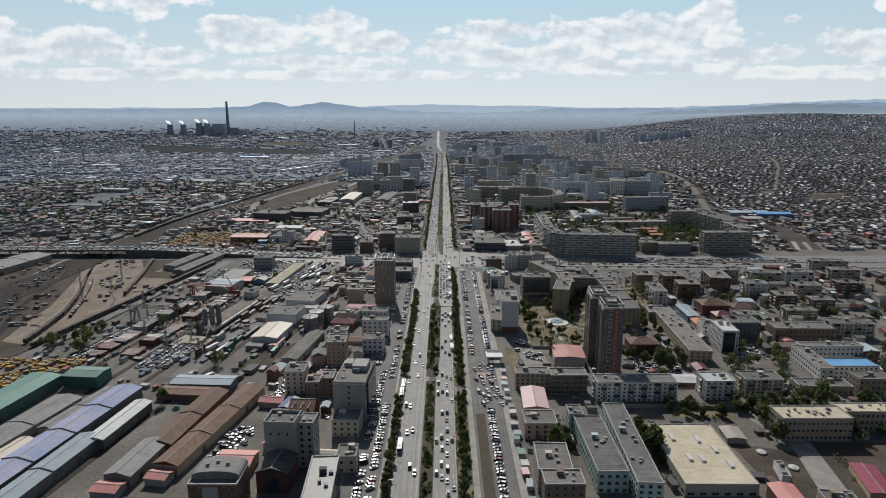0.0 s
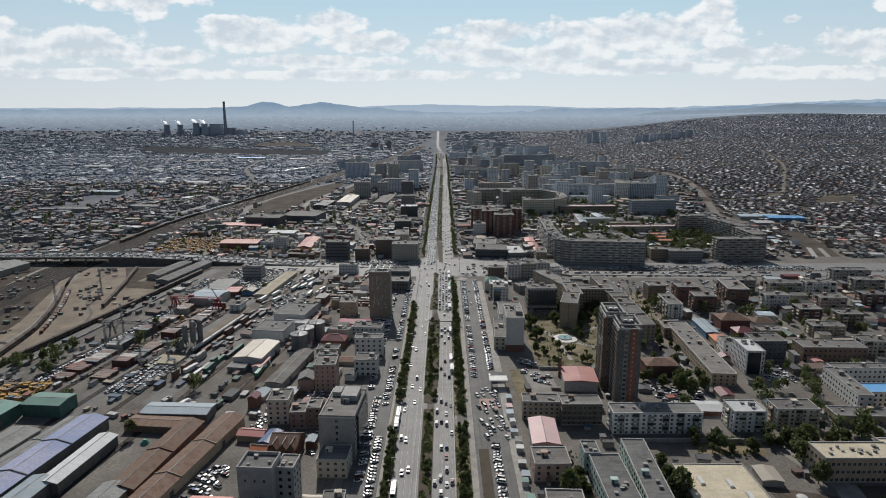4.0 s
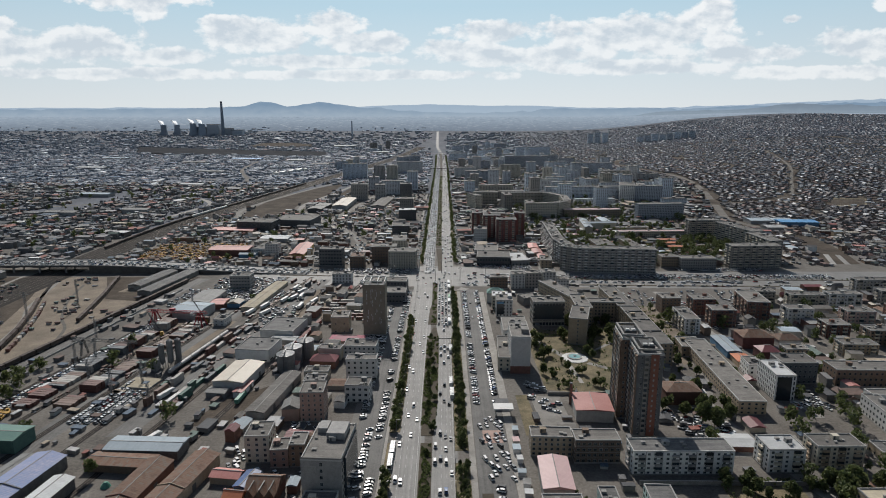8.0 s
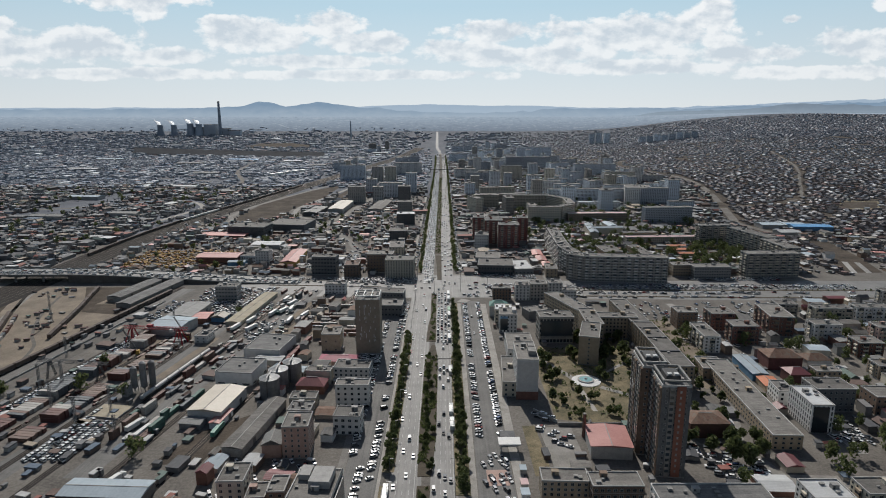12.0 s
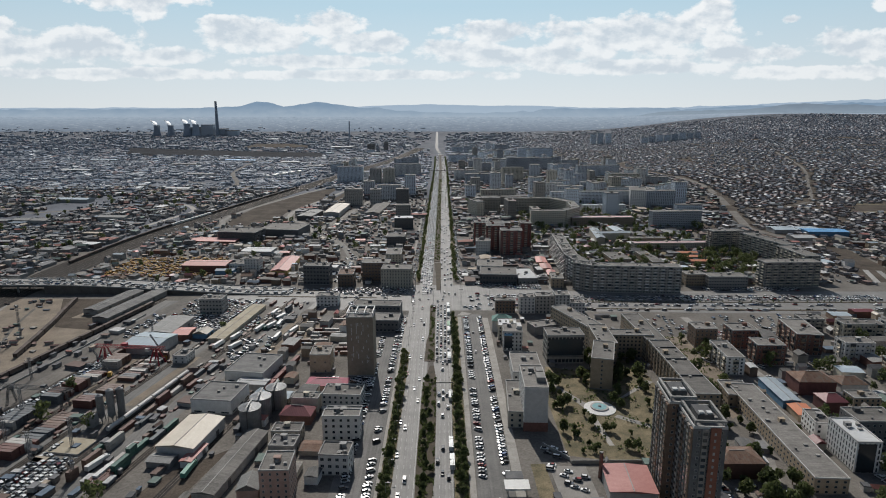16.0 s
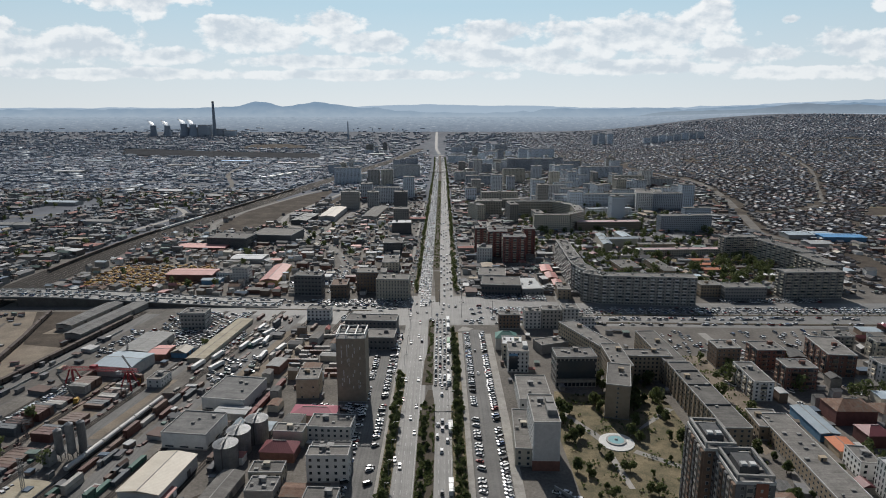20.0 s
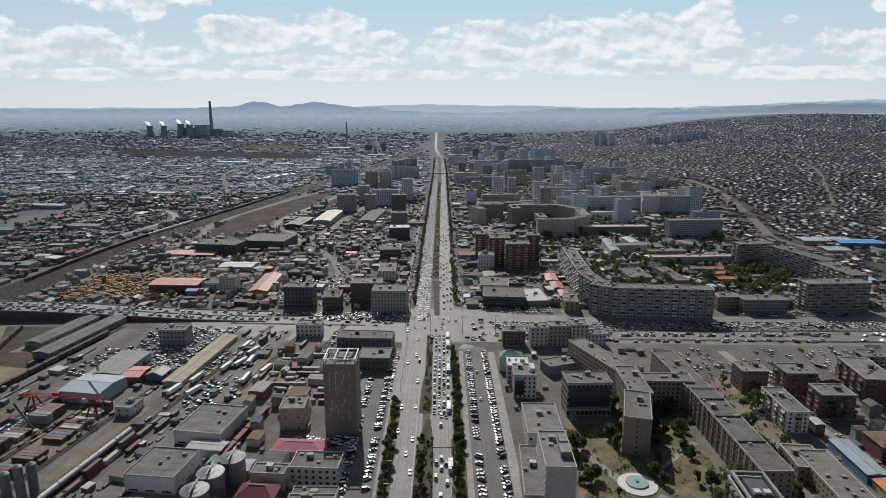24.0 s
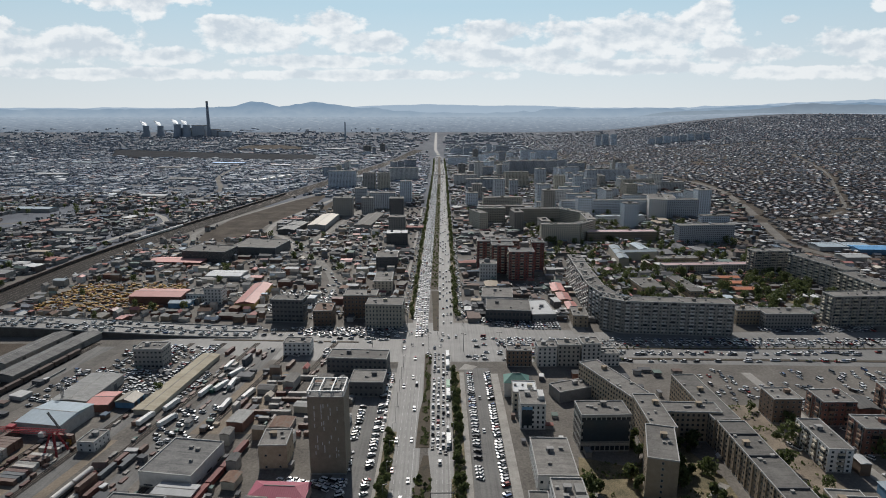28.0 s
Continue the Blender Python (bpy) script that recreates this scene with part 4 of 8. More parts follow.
for a, b in ((-5, 1), (-1, 3.5), (4, 2)):
    part("roof_vent", Geo().box(a - 0.7, a + 0.7, b - 0.7, b + 0.7, 20.8, 22.0), CONCRETE, brick)
part("stair_glazing", Geo().box(-4.5, 2.5, -8.75, -8.55, 2.0, 16.0), WINFRAME, brick, "pale grid of stairwell windows")
shed("low hall with a salmon-red pitched roof", -105.3, 288.3, 19, 14.5, 5, -3.4, "tan", "pink", "x", rise=1.6)
shed("brown-tiled house with steep cross gables", -82.5, 346, 15, 14, 6, -4, "brick", "rust", "x", rise=3.6, name="house")
for k in (-4.5, 0.5, 5.0):
    shed("steep brown-tiled gable of the corner house", -82.5 + k, 338.6, 3.6, 7, 6.4, -4, "brick", "rust", rise=2.8, name="house", group="steep tiled gables", doors=0)
shed("small shed under a deep blue roof", -92.5, 350, 7, 14, 5.4, -12, "blue", "navy", rise=0.8)
shed("house with a bright red roof", -95, 338.5, 9, 8, 4.4, -8, "tan", "orange", "x", rise=2.4, name="house")
shed("long low house under an orange roof", -104.5, 357, 15, 8, 4, -8, "tan", "pink", "x", rise=1.6, name="house")

# ---- right of the avenue, near end ----
shed("sports hall under a faded red roof", 94.5, 427, 21.8, 23.3, 7.4, -4.8, "grey", "pink", "y", rise=0.8)
block("tan four-storey block with bay windows", 61.4, 383.5, 22.2, 11, 11.2, -2.6, "tan", "felt", 4, "fl", 2.7)
block("brown four-storey block beside the tan one", 84.0, 377, 23.6, 11.7, 13, -0.3, "brown", "felt", 4, "fl", 2.7, (1.8, 1.5), bands=True)
block("long white five-storey apartment block", 124.5, 366.5, 51, 12.8, 13, -0.3, "white", "darkfelt", 5, "fl", 3.0, (1.4, 1.3), clutter=6, balconies="grey")
shed("hall under a washed-out pink roof", 58.1, 350.7, 14.4, 28, 8, -3.3, "grey", "rose", "y", rise=1.2)
block("grey three-storey office", 56.7, 322, 18.2, 16, 9.7, -0.3, "pink", "felt", 3, "fl", 4)
block("purple-brown office with a recessed roof", 57.4, 257.5, 18.6, 12, 13, -0.3, "brown", "felt", 4, "fl", 3.0)
block("rear wing of the purple-brown office", 56.1, 277, 16.7, 25, 12, -3, "cream", "felt", 4, "l", 3.0)
block("long pale teal school wing under dark felt", 99.1, 293, 11.9, 80, 12.4, -3, "teal", "darkfelt", 4, "fl", 3.4, (1.9, 1.7), clutter=7)
block("pale teal school wing under grey felt", 83.0, 292, 15, 56, 11.4, 0, "teal", "darkfelt", 3, "fl", 3.4, (1.9, 1.7), clutter=5)
block("small teal end block of the school", 77.5, 326, 8, 12, 12, -1, "teal", "darkfelt", 3, "fl", 3.0)
hall = block("wide low hall under a sand-coloured flat roof with skylights", 134.5, 289.8, 35, 58, 6.6, -1, "cream", "sand", 1, "f", 5, (3.4, 1.6), stair=False, clutter=0, rim=0.5)
for a, b in ((-9, 14), (4, 12), (9, 2), (-7, -6), (-1, -7), (11, -12)):
    part("skylight", Geo().box(a - 1.1, a + 1.1, b - 3.2, b + 3.2, 6.7, 7.5).box(a - 0.8, a + 0.8, b - 2.8, b + 2.8, 7.5, 7.7), FRAME, hall)
block("three-storey tan school with a brick end wall", 210.1, 320.3, 39, 15.7, 13, -0.3, "tan", "sand", 3, "fl", 2.5, (1.7, 1.8), clutter=12, stair=False)
block("rear wing of the tan school", 247.5, 328, 36, 11.3, 12, -0.3, "tan", "sand", 3, "f", 2.5, (1.7, 1.8), clutter=8, stair=False)
block("white five-storey block", 177.6, 368.7, 18.6, 14.8, 13, -0.3, "white", "pale", 5, "fl", 3.0, (1.4, 1.4), balconies="cream")
block("grey five-storey block", 207.5, 371.7, 24.5, 13.2, 12.4, -0.3, "cream", "felt", 5, "fl", 3.0, (1.4, 1.4), balconies="tan")
block("low dark-roofed school workshop", 251.7, 376.8, 34.6, 12.3, 5.2, -3, "tan", "darkfelt", 1, "fl", 3.2)
block("tan block at the end of the workshop", 282, 375.5, 22, 13.4, 11, -0.3, "tan", "felt", 3, "fl", 3.0)
block("white school front wing under a bright blue roof", 282, 400.2, 37, 14, 9.4, -0.3, "white", "blue", 3, "fl", 3.0, clutter=0, stair=False)
block("white school side wing", 263, 407.4, 9.4, 43, 11, -6, "white", "felt", 3, "fl", 3.0)
block("white school rear wing", 289.4, 431, 46, 9, 11, -0.3, "white", "felt", 3, "f", 3.0)
block("long tan three-storey block with a ribbed side", 194.9, 477.3, 16.4, 107, 8.6, -3.6, "tan", "felt", 3, "fl", 3.4, (1.5, 1.3), clutter=9)
modern = block("white modern office with fins and a dark glass front", 221.7, 455, 12.5, 26, 17.2, -3, "white", "pale", 5, "l", 2.2, (0.9, 2.4))
part("glass_front", Geo().box(-5.2, 3.6, -13.12, -12.9, 0.4, 16.4), GLASS, modern, "dark mirrored glass front")
shed("brick house under a brown hipped roof", 155.0, 445, 22.2, 15.6, 9, -0.4, "brick", "rust", "x", rise=2.6, hip=True, name="house")
shed("canopy under a crimson roof", 212, 270, 11, 26, 3.6, -14, "tan", "magenta", rise=0.6)
block("orange brick block", 216, 250, 12, 10, 16, 0, "orange", "felt", 5, "l", 3)
block("low garage with a flat roof", 186, 255, 15, 9, 4, -8, "tan", "darkfelt", 0)
block("small grey pump house", 172, 278, 4, 14, 4, -12, "white", "felt", 0)

# ---- the sixteen-storey pair of towers ----
for label, x, y, w, d, h, wall in (("tall dark apartment tower with a brick-red strip", 119.0, 409, 14.0, 21, 49, "dark"),
                                   ("tall dark apartment tower stepped behind its twin", 115.5, 430.5, 12.5, 22, 50, "brown")):
    ob = block(label, x, y, w, d, h, -4.5, wall, "darkfelt", 16, "fl", 3.4, (1.2, 1.5), group="pair of tall apartment towers", clutter=1, rim=1.2, stair=False)
    # open crown: plant room and a raised frame round the roof
    part("plant_room", Geo().box(-3.5, 3.5, -4, 6, h, h + 3.2), WALLS["dark"], ob)
    for k in (-1, 1):
        part("crown_beam", Geo().box(-w / 2 + 0.3, w / 2 - 0.3, k * (d / 2 - 0.9) - 0.5, k * (d / 2 - 0.9) + 0.5, h + 2.6, h + 3.5), CONCRETE, ob)
        part("crown_beam", Geo().box(k * (w / 2 - 0.8) - 0.5, k * (w / 2 - 0.8) + 0.5, -d / 2 + 1.4, d / 2 - 1.4, h + 2.6, h + 3.5), CONCRETE, ob)
        for j in (-1, 1):
            part("crown_post", Geo().box(k * (w / 2 - 0.8) - 0.4, k * (w / 2 - 0.8) + 0.4, j * (d / 2 - 0.9) - 0.4, j * (d / 2 - 0.9) + 0.4, h, h + 2.6), CONCRETE, ob)
    part("roof_fan", Geo().box(-2.8, -0.6, -3.4, -1.2, h + 3.2, h + 4.0), FRAME, ob, "white rooftop fan box")
    part("roof_fan", Geo().box(0.6, 2.8, -3.4, -1.2, h + 3.2, h + 4.0), FRAME, ob, "white rooftop fan box")
    if wall == "dark":
        f = -d / 2
        part("brick_strip", Geo().box(0.0, 4.4, f - 0.45, f - 0.16, 0.7, h + 0.6), WALLS["orange"], ob, "brick-red cladding strip")
        part("pale_strip", Geo().box(-3.4, -1.0, f - 0.6, f - 0.16, 0.7, h), WALLS["panel"], ob, "pale concrete strip of loggias")
        for k in range(15):
            z = 3.2 + k * h / 16
            part("loggia", Geo().box(-3.1, -1.3, f - 0.68, f - 0.6, z, z + 1.5), GLASS, ob)
            part("strip_window", Geo().box(1.6, 2.5, f - 0.52, f - 0.45, z, z + 1.3), WINFRAME, ob)
    # bays run up the flank, brown, pale and grey in turn
    for i in range(6):
        q = -d / 2 + 1.6 + i * (d - 3.2) / 5
        bay = part("bay", Geo().box(-w / 2 - 0.9, -w / 2, q - 1.15, q + 1.15, 1.0, h - 0.5), WALLS[("brown", "panel", "dark")[i % 3]], ob)
        g = Geo()
        for k in range(15):
            z = 3.2 + k * h / 16
            g.box(-w / 2 - 0.96, -w / 2 - 0.9, q - 0.85, q + 0.85, z, z + 1.5)
        tagged(part("bay_windows", g, GLASS, bay), kind="stuff")

# ---- the brown tower left of the avenue ----
ob = block("brown windowless-looking office tower with an open roof frame", -52.2, 573, 18.4, 16.5, 43.0, -0.5, "taupe", "darkfelt", 0, clutter=2, rim=0.4)
for k in (-8.0, 8.0):
    part("roof_frame", Geo().box(-9.1, 9.1, k - 0.3, k + 0.3, 45.6, 46.3), FRAME, ob, "white steel roof frame")
for a in (-8.8, -3.0, 3.0, 8.8):
    part("roof_frame", Geo().box(a - 0.3, a + 0.3, -7.7, 7.7, 45.6, 46.3), FRAME, ob, "white steel roof frame")
    for b in (-8.0, 8.0):
        part("post", Geo().box(a - 0.3, a + 0.3, b - 0.3, b + 0.3, 43.1, 45.6), FRAME, ob)
part("plant_room", Geo().box(-2, 6, -2, 6, 43.1, 45), CONCRETE, ob)
rng = random.Random(5)
for i in range(46):
    a, z = rng.choice((-5.9, -4.8, -2.4, -1.3, 1.1, 2.2, 4.6, 5.7)), rng.uniform(9, 38)
    part("slit_window", Geo().box(a - 0.22, a + 0.22, -8.34, -8.25, z, z + rng.uniform(1.2, 2.2)), FRAME, ob)
block("black-clad low office behind the brown tower", -42.5, 663.8, 22.6, 20, 10, -2.7, "dark", "felt", 2, "fr", 3, (1.6, 1.6), dark=True)
block("long black-clad block along the junction", -53.3, 699, 43, 17, 11.4, -4, "dark", "felt", 3, "fr", 3.2, (1.6, 1.6), dark=True)
block("white low office near the junction", -104, 731, 20.7, 12, 10, -0.5, "white", "felt", 3, "fr", 3)
block("brown-grey workshop with a flat roof", -82, 578, 14.5, 17, 13.5, 2, "tan", "felt", 2, "f", 5, (1.2, 1.2))

# ---- right of the avenue, middle ----
office = block("white office with a blue glass front", 60.2, 619.5, 14.6, 19, 15.6, -3, "white", "felt", 5, "fl", 2.6, (1.2, 1.7))
part("glass_front", Geo().box(-6.6, -0.4, -9.75, -9.55, 2.6, 12.6), GLASS, office, "blue-green glass front")
part("glass_crown", Geo().box(-6.6, -0.4, -9.8, -9.55, 12.6, 14.4), WALLS["blue"], office, "pale blue lattice band")
part("roof_box", Geo().box(3.6, 7.0, -3, 6, 15.7, 18.2), WALLS["white"], office)
block("lower wing behind the white office", 58.5, 640, 15, 17, 13, -4, "cream", "pale", 4, "l", 3)
shed("house under a green hipped roof", 56, 659, 16, 13, 10, -5, "white", "green", "x", rise=4.0, hip=True, name="house")
slab = block("tall white slab with a blank front wall", 58.9, 502, 13.8, 32, 27, -2, "white", "felt", 8, "l", 3.0, (1.5, 1.6), clutter=5, cols=0)
part("front_panel", Geo().box(-6.4, 6.4, -16.12, -16.0, 6.0, 26.4), WALLS["white"], slab, "pale blank panel")
part("brick_base", Geo().box(-7.1, 7.1, -16.2, -15.9, 0, 5.6), WALLS["brick"], slab)
part("rooftop_hut", Geo().box(1, 6, -8, 0, 27.1, 30).box(2, 6, 3, 9, 27.1, 29.5), CONCRETE, slab)
block("low grey shop wing beside the slab", 49, 512, 9, 44, 10, -4, "cream", "felt", 3, "fl", 3)
block("cream wing between the offices", 63.2, 565, 20, 36, 9.6, -2, "white", "felt", 2, "fl", 3.4)
glassy = block("dark glass office block", 95.4, 594, 27.2, 17, 21.5, 1, "panel", "felt", 5, "fl", 2.6, (2.2, 2.6), dark=True, clutter=8)
part("curtain_wall", Geo().box(-12.5, 12.5, -8.9, -8.55, 6.5, 19.0), GLASS, glassy, "dark green-tinted glass front")
part("ledge", Geo().box(-13.5, 13.5, -9.2, -8.5, 5.6, 6.4), CONCRETE, glassy)
block("tan narrow end block of the institute", 115.4, 557.5, 14.4, 34, 21.6, -16.5, "tan", "felt", 7, "fl", 3.6, (1.2, 1.4), clutter=3, cols=1)
block("straight middle wing of the institute", 124.6, 595.5, 13.4, 40, 19.4, -2, "tan", "felt", 6, "fl", 2.6, (1.4, 1.5), clutter=4)
block("angled institute wing", 115.6, 641, 13.6, 60, 18, 20, "tan", "felt", 6, "fl", 2.6, (1.4, 1.5), clutter=4)
block("institute cross wing", 147.6, 601.5, 31.6, 12.4, 18, -3, "tan", "felt", 6, "f", 2.6, (1.4, 1.5))
wing = block("long institute wing", 163.0, 541.5, 15, 89, 17.5, -1.0, "tan", "felt", 6, "fl", 2.8, (1.4, 1.5), clutter=6)
for b in (-18.0, 9.0, 30.0):
    part("roof_step", Geo().box(-7.2, 7.2, b - 0.3, b + 0.3, 17.62, 18.5), DARKFRAME, wing, "dark joint across the roof")
for k in range(14):
    part("pilaster", Geo().box(-7.95, -7.5, -42 + k * 6.4 - 0.35, -42 + k * 6.4 + 0.35, 0.7, 17.5), WALLS["tan"], wing)
block("far institute wing", 162.2, 618, 14.6, 60, 17.2, 1.5, "tan", "felt", 6, "l", 2.8, (1.4, 1.5), near=False, clutter=4)
block("low flat hall in the institute yard", 92, 655, 26, 14, 7, 20, "grey", "felt", 0)
block("white five-storey apartment house", 211.6, 580, 12.6, 33, 13.2, -3, "white", "felt", 5, "fl", 3.0, (1.4, 1.4), balconies="cream")
block("grey-brown five-storey house", 212.5, 624, 17, 16, 15.5, -0.5, "brown", "felt", 5, "fl", 3.0, (1.4, 1.4))
block("red brick apartment house", 241.3, 621, 20, 17.5, 15.3, -0.5, "brick", "felt", 5, "fl", 3.0, (1.4, 1.4), balconies="brown")
block("red brick apartment house with brown balconies", 245, 588, 20, 16, 15.5, -3, "brick", "felt", 5, "fl", 3.0, (1.4, 1.4), balconies="brown")
block("large brick apartment house", 286.6, 618, 19, 37, 16.5, -8, "brick", "felt", 5, "fl", 3.0, (1.4, 1.4), balconies="brown")
shed("large brick villa under a brown hipped roof", 250.0, 540, 24, 17, 9.5, -2, "maroon", "rust", "x", rise=4, hip=True, name="house")
shed("white villa under a brown hipped roof", 276.5, 542, 17.5, 14.2, 6, -0.4, "white", "rust", "x", rise=3, hip=True, name="house")
shed("brick house under a maroon roof", 246.5, 513, 13.5, 13, 7.6, -0.4, "maroon", "maroon", "x", rise=3, hip=True, name="house")
shed("long low shop under pale blue sheeting", 223.5, 530, 10.5, 34, 5.4, -3, "blue", "slate", rise=0.6)
shed("low shop under an orange roof", 223.5, 503.5, 11, 15, 4.4, -4, "tan", "orange", rise=0.6)
block("small grey office", 220.5, 484, 9.5, 17, 9.7, -8, "white", "felt", 3, "fl", 3)
block("dark brown office block", 245, 476, 24, 17, 15, -0.4, "dark", "felt", 4, "fl", 3)
block("tan low block", 271, 520, 17, 11, 6, -0.4, "tan", "felt", 2, "fl", 3)
block("tan low hall of the institute", 193, 526, 16, 22, 8, -6, "tan", "felt", 2, "l", 3)
block("brown long hall behind the school", 290, 470, 46, 16, 12, -2, "brown", "felt", 3, "fl", 3.2)
for label, x, w, d, h, wall in (("brown low corner block", 63.8, 18, 11, 12.3, "brown"), ("white block beside the cross road", 83.9, 14, 12.6, 15.4, "white"),
                                ("unfinished dark concrete frame", 99.9, 16.4, 11.5, 16.7, "panel"), ("white block with many windows", 115.9, 13.6, 14, 18, "white"),
                                ("small white block", 129.7, 14.8, 11, 9.7, "white")):
    block(label, x, 707.5, w, d, h, -0.5, wall, "felt", max(3, round(h / 3.2)), "fl", 2.6, (1.5, 1.7), group="row along the cross road")

# ---- left of the avenue, freight yards ----
shed("long low grey-roofed railway shed", -512, 706, 40, 100, 7, -9, "panel", "steel", rise=3.0)
shed("long dark-roofed freight shed", -310.5, 733, 15, 66, 5, -10, "panel", "darkfelt", rise=1.2)
shed("long dark-roofed freight shed", -288.5, 722, 15, 88, 5, -10, "panel", "darkfelt", rise=1.2)
block("grey four-storey office cube", -206.6, 709, 20.9, 15, 14.4, -0.5, "grey", "felt", 4, "fr", 2.6, (1.7, 1.5))
shed("warehouse under a pale blue-green roof", -223.5, 618.5, 28.7, 27, 7.6, -9.8, "grey", "slate", "x", rise=1.4)
shed("grey-roofed workshop row", -225.4, 657.5, 23, 41, 6.2, -4, "panel", "steel", rise=1.0)
shed("workshop under a red roof", -207.9, 642.7, 14, 18, 5.2, 0, "brick", "pink", "x", rise=1.0)
shed("shed under a yellow pitched roof", -193, 645, 12, 12, 4.2, -6, "blue", "beige", rise=2.2)
shed("long open platform roof in sandy yellow", -172.5, 675, 13, 91, 3.4, -6, "cream", "sand", rise=0.5, doors=0)
block("small white two-storey office", -188, 593.7, 10, 13.6, 5.8, -6.7, "white", "felt", 2, "fr", 3, (1.2, 1.2))

# ---- beyond the junction, left ----
shed("long hall under a faded red roof", -269.6, 868, 51, 27, 8.6, -2.6, "brick", "pink", "x", rise=1.6)
block("grey-white arcade block", -236, 874, 24, 21, 8, -5, "white", "felt", 2, "fr", 2.8)
shed("long hall under a pinkish roof", -315.7, 1025, 66, 26, 5, -5.5, "brick", "pink", "x", rise=1.6)
block("dark workshop hall", -284, 1044, 56, 37, 15, -8, "dark", "felt", 4, "fr", 4, near=False)
shed("blue-roofed shed", -243, 850, 20.5, 11, 5, -0.5, "blue", "slate", "x", rise=1.2)
shed("white-roofed hall", -235, 958, 40, 25, 5, -4, "grey", "pale", "x", rise=1.2)
block("wide dark factory hall", -233.4, 1092, 61, 54, 11.4, -8, "dark", "felt", 1, "f", 5, near=False, stair=False)
shed("long grey hall", -226.8, 1252, 26, 72, 7, -6, "dark", "steel", rise=1.6)
shed("long hall under a sandy roof", -186.5, 1300, 28, 113, 9, -2.3, "grey", "beige", rise=1.6)
shed("long grey hall", -112.5, 1325, 26.6, 129, 6, -5, "grey", "felt", rise=1.4)
shed("yellow hall under a faded red roof", -179.8, 875, 18.7, 70, 6, 1, "yellow", "pink", rise=2.0)
block("white office block", -214, 862, 17, 14, 16, -3, "white", "felt", 5, "fr", 3, near=False)
block("dark glass five-storey block", -129, 810.6, 28, 15, 20.5, -3.9, "dark", "felt", 5, "fr", 3.0, (2.2, 1.8), dark=True)
block("brown block with a red-trimmed roof", -96.7, 803, 16.5, 24, 14, 2, "brown", "rust", 4, "fr", 3)
block("dark brown corner block", -66, 822, 30, 20, 21.5, 0, "brown", "felt", 6, "fr", 3)
block("ornate white corner block", -42, 797, 32, 22, 21, -3, "cream", "felt", 6, "fr", 2.6, (1.3, 1.8), bands=True)
block("beige block with stepped roofs", -53.4, 915, 19, 40, 12, 1.5, "cream", "felt", 4, "fr", 3.2, near=False)
block("dark block", -57.5, 1012, 26, 30, 14, 2.7, "dark", "felt", 4, "fr", 3.2, near=False)
block("dark block with a pale roof", -53.7, 1140, 29.7, 25, 18, 2.7, "dark", "pale", 5, "fr", 3.2, near=False)
for x, y, w, d, h, wall in ((-64.8, 1310, 23.5, 24, 44, "dark"), (-236, 1834, 69, 18, 42, "hazepale"), (-168.7, 1400, 35, 20, 33, "panel"), (-163, 1790, 30, 20, 41, "panel"),
                            (-128, 1790, 30, 20, 41, "cream"), (-103, 1480, 50, 20, 32, "hazeblue"), (-62, 1560, 24, 24, 46, "hazepale"), (-60, 1240, 26, 22, 24, "panel")):
    block("tall apartment slab in the distance", x, y, w, d, h, 0, wall, "felt", round(h / 3), "fr", 3.4, near=False, group="distant apartment slabs", clutter=2)

# ---- beyond the junction, right ----
for x, y, w, d, h, wall in ((60, 1005, 17, 24, 34, "wine"), (79, 980, 25, 22, 34, "wine"), (97, 950, 28, 22, 33, "wine"), (119, 978, 14, 24, 38, "wine"), (80, 1022, 46, 18, 30, "brown")):
    block("dark red-brown apartment tower with white window bands", x, y, w, d, h, -2, wall, "darkfelt", round(h / 3), "fl", 3.0, (1.6, 1.4), near=False, group="red-brown tower group", balconies="cream")
white = block("ornate white office with a small dome", 60.3, 950, 18.6, 20, 19.4, -3, "white", "felt", 5, "fl", 2.6, (1.2, 1.8))
part("dome", Geo().disc(-1, 0, 3.4, 19.4, 21.5, 20).disc(-1, 0, 3.4, 21.5, 23.2, 20, 2.4).disc(-1, 0, 2.4, 23.2, 24.2, 20, 0.3), CONCRETE, white)
block("low glass-fronted market hall", 68, 818, 40, 34, 11, -5, "dark", "felt", 2, "fl", 3, (2.4, 2.6), dark=True)
block("low grey market annex", 98, 826, 22, 44, 6, 4, "grey", "pale", 1, "fl", 4)
block("white market wing", 63, 868, 30, 34, 8, -6, "white", "felt", 2, "fl", 4)
for x, y, w, d in ((128.6, 901, 16, 30), (129, 868, 15, 25), (130.5, 838, 12, 22)):
    shed("low pavilion under a faded red roof", x, y, w * 0.8, d, 4, -3, "tan", "pink", rise=1.0, group="orange pavilions")
block("tan box-shaped block", 129, 800, 13, 26, 10.3, -5, "tan", "felt", 3, "fl", 3)
apt = dict(wall="panel", roof="felt", pitch=2.8, size=(1.5, 1.5), group="nine-storey apartment blocks")
for x, y, w, d, yaw in ((205, 775, 90, 15, -5.8), (156.5, 783.5, 22, 14, -38), (152, 806, 14, 30, 10), (149.4, 835, 14, 31, -1), (150.8, 867, 14, 31, -2), (152.8, 899, 14, 31, -2), (154.6, 931, 14, 31, -2)):
    block("grey nine-storey panel apartment block with balconies", x, y, w, d, 28, yaw, floors=9, sides="fl", near=False, clutter=7, balconies="white", **apt)
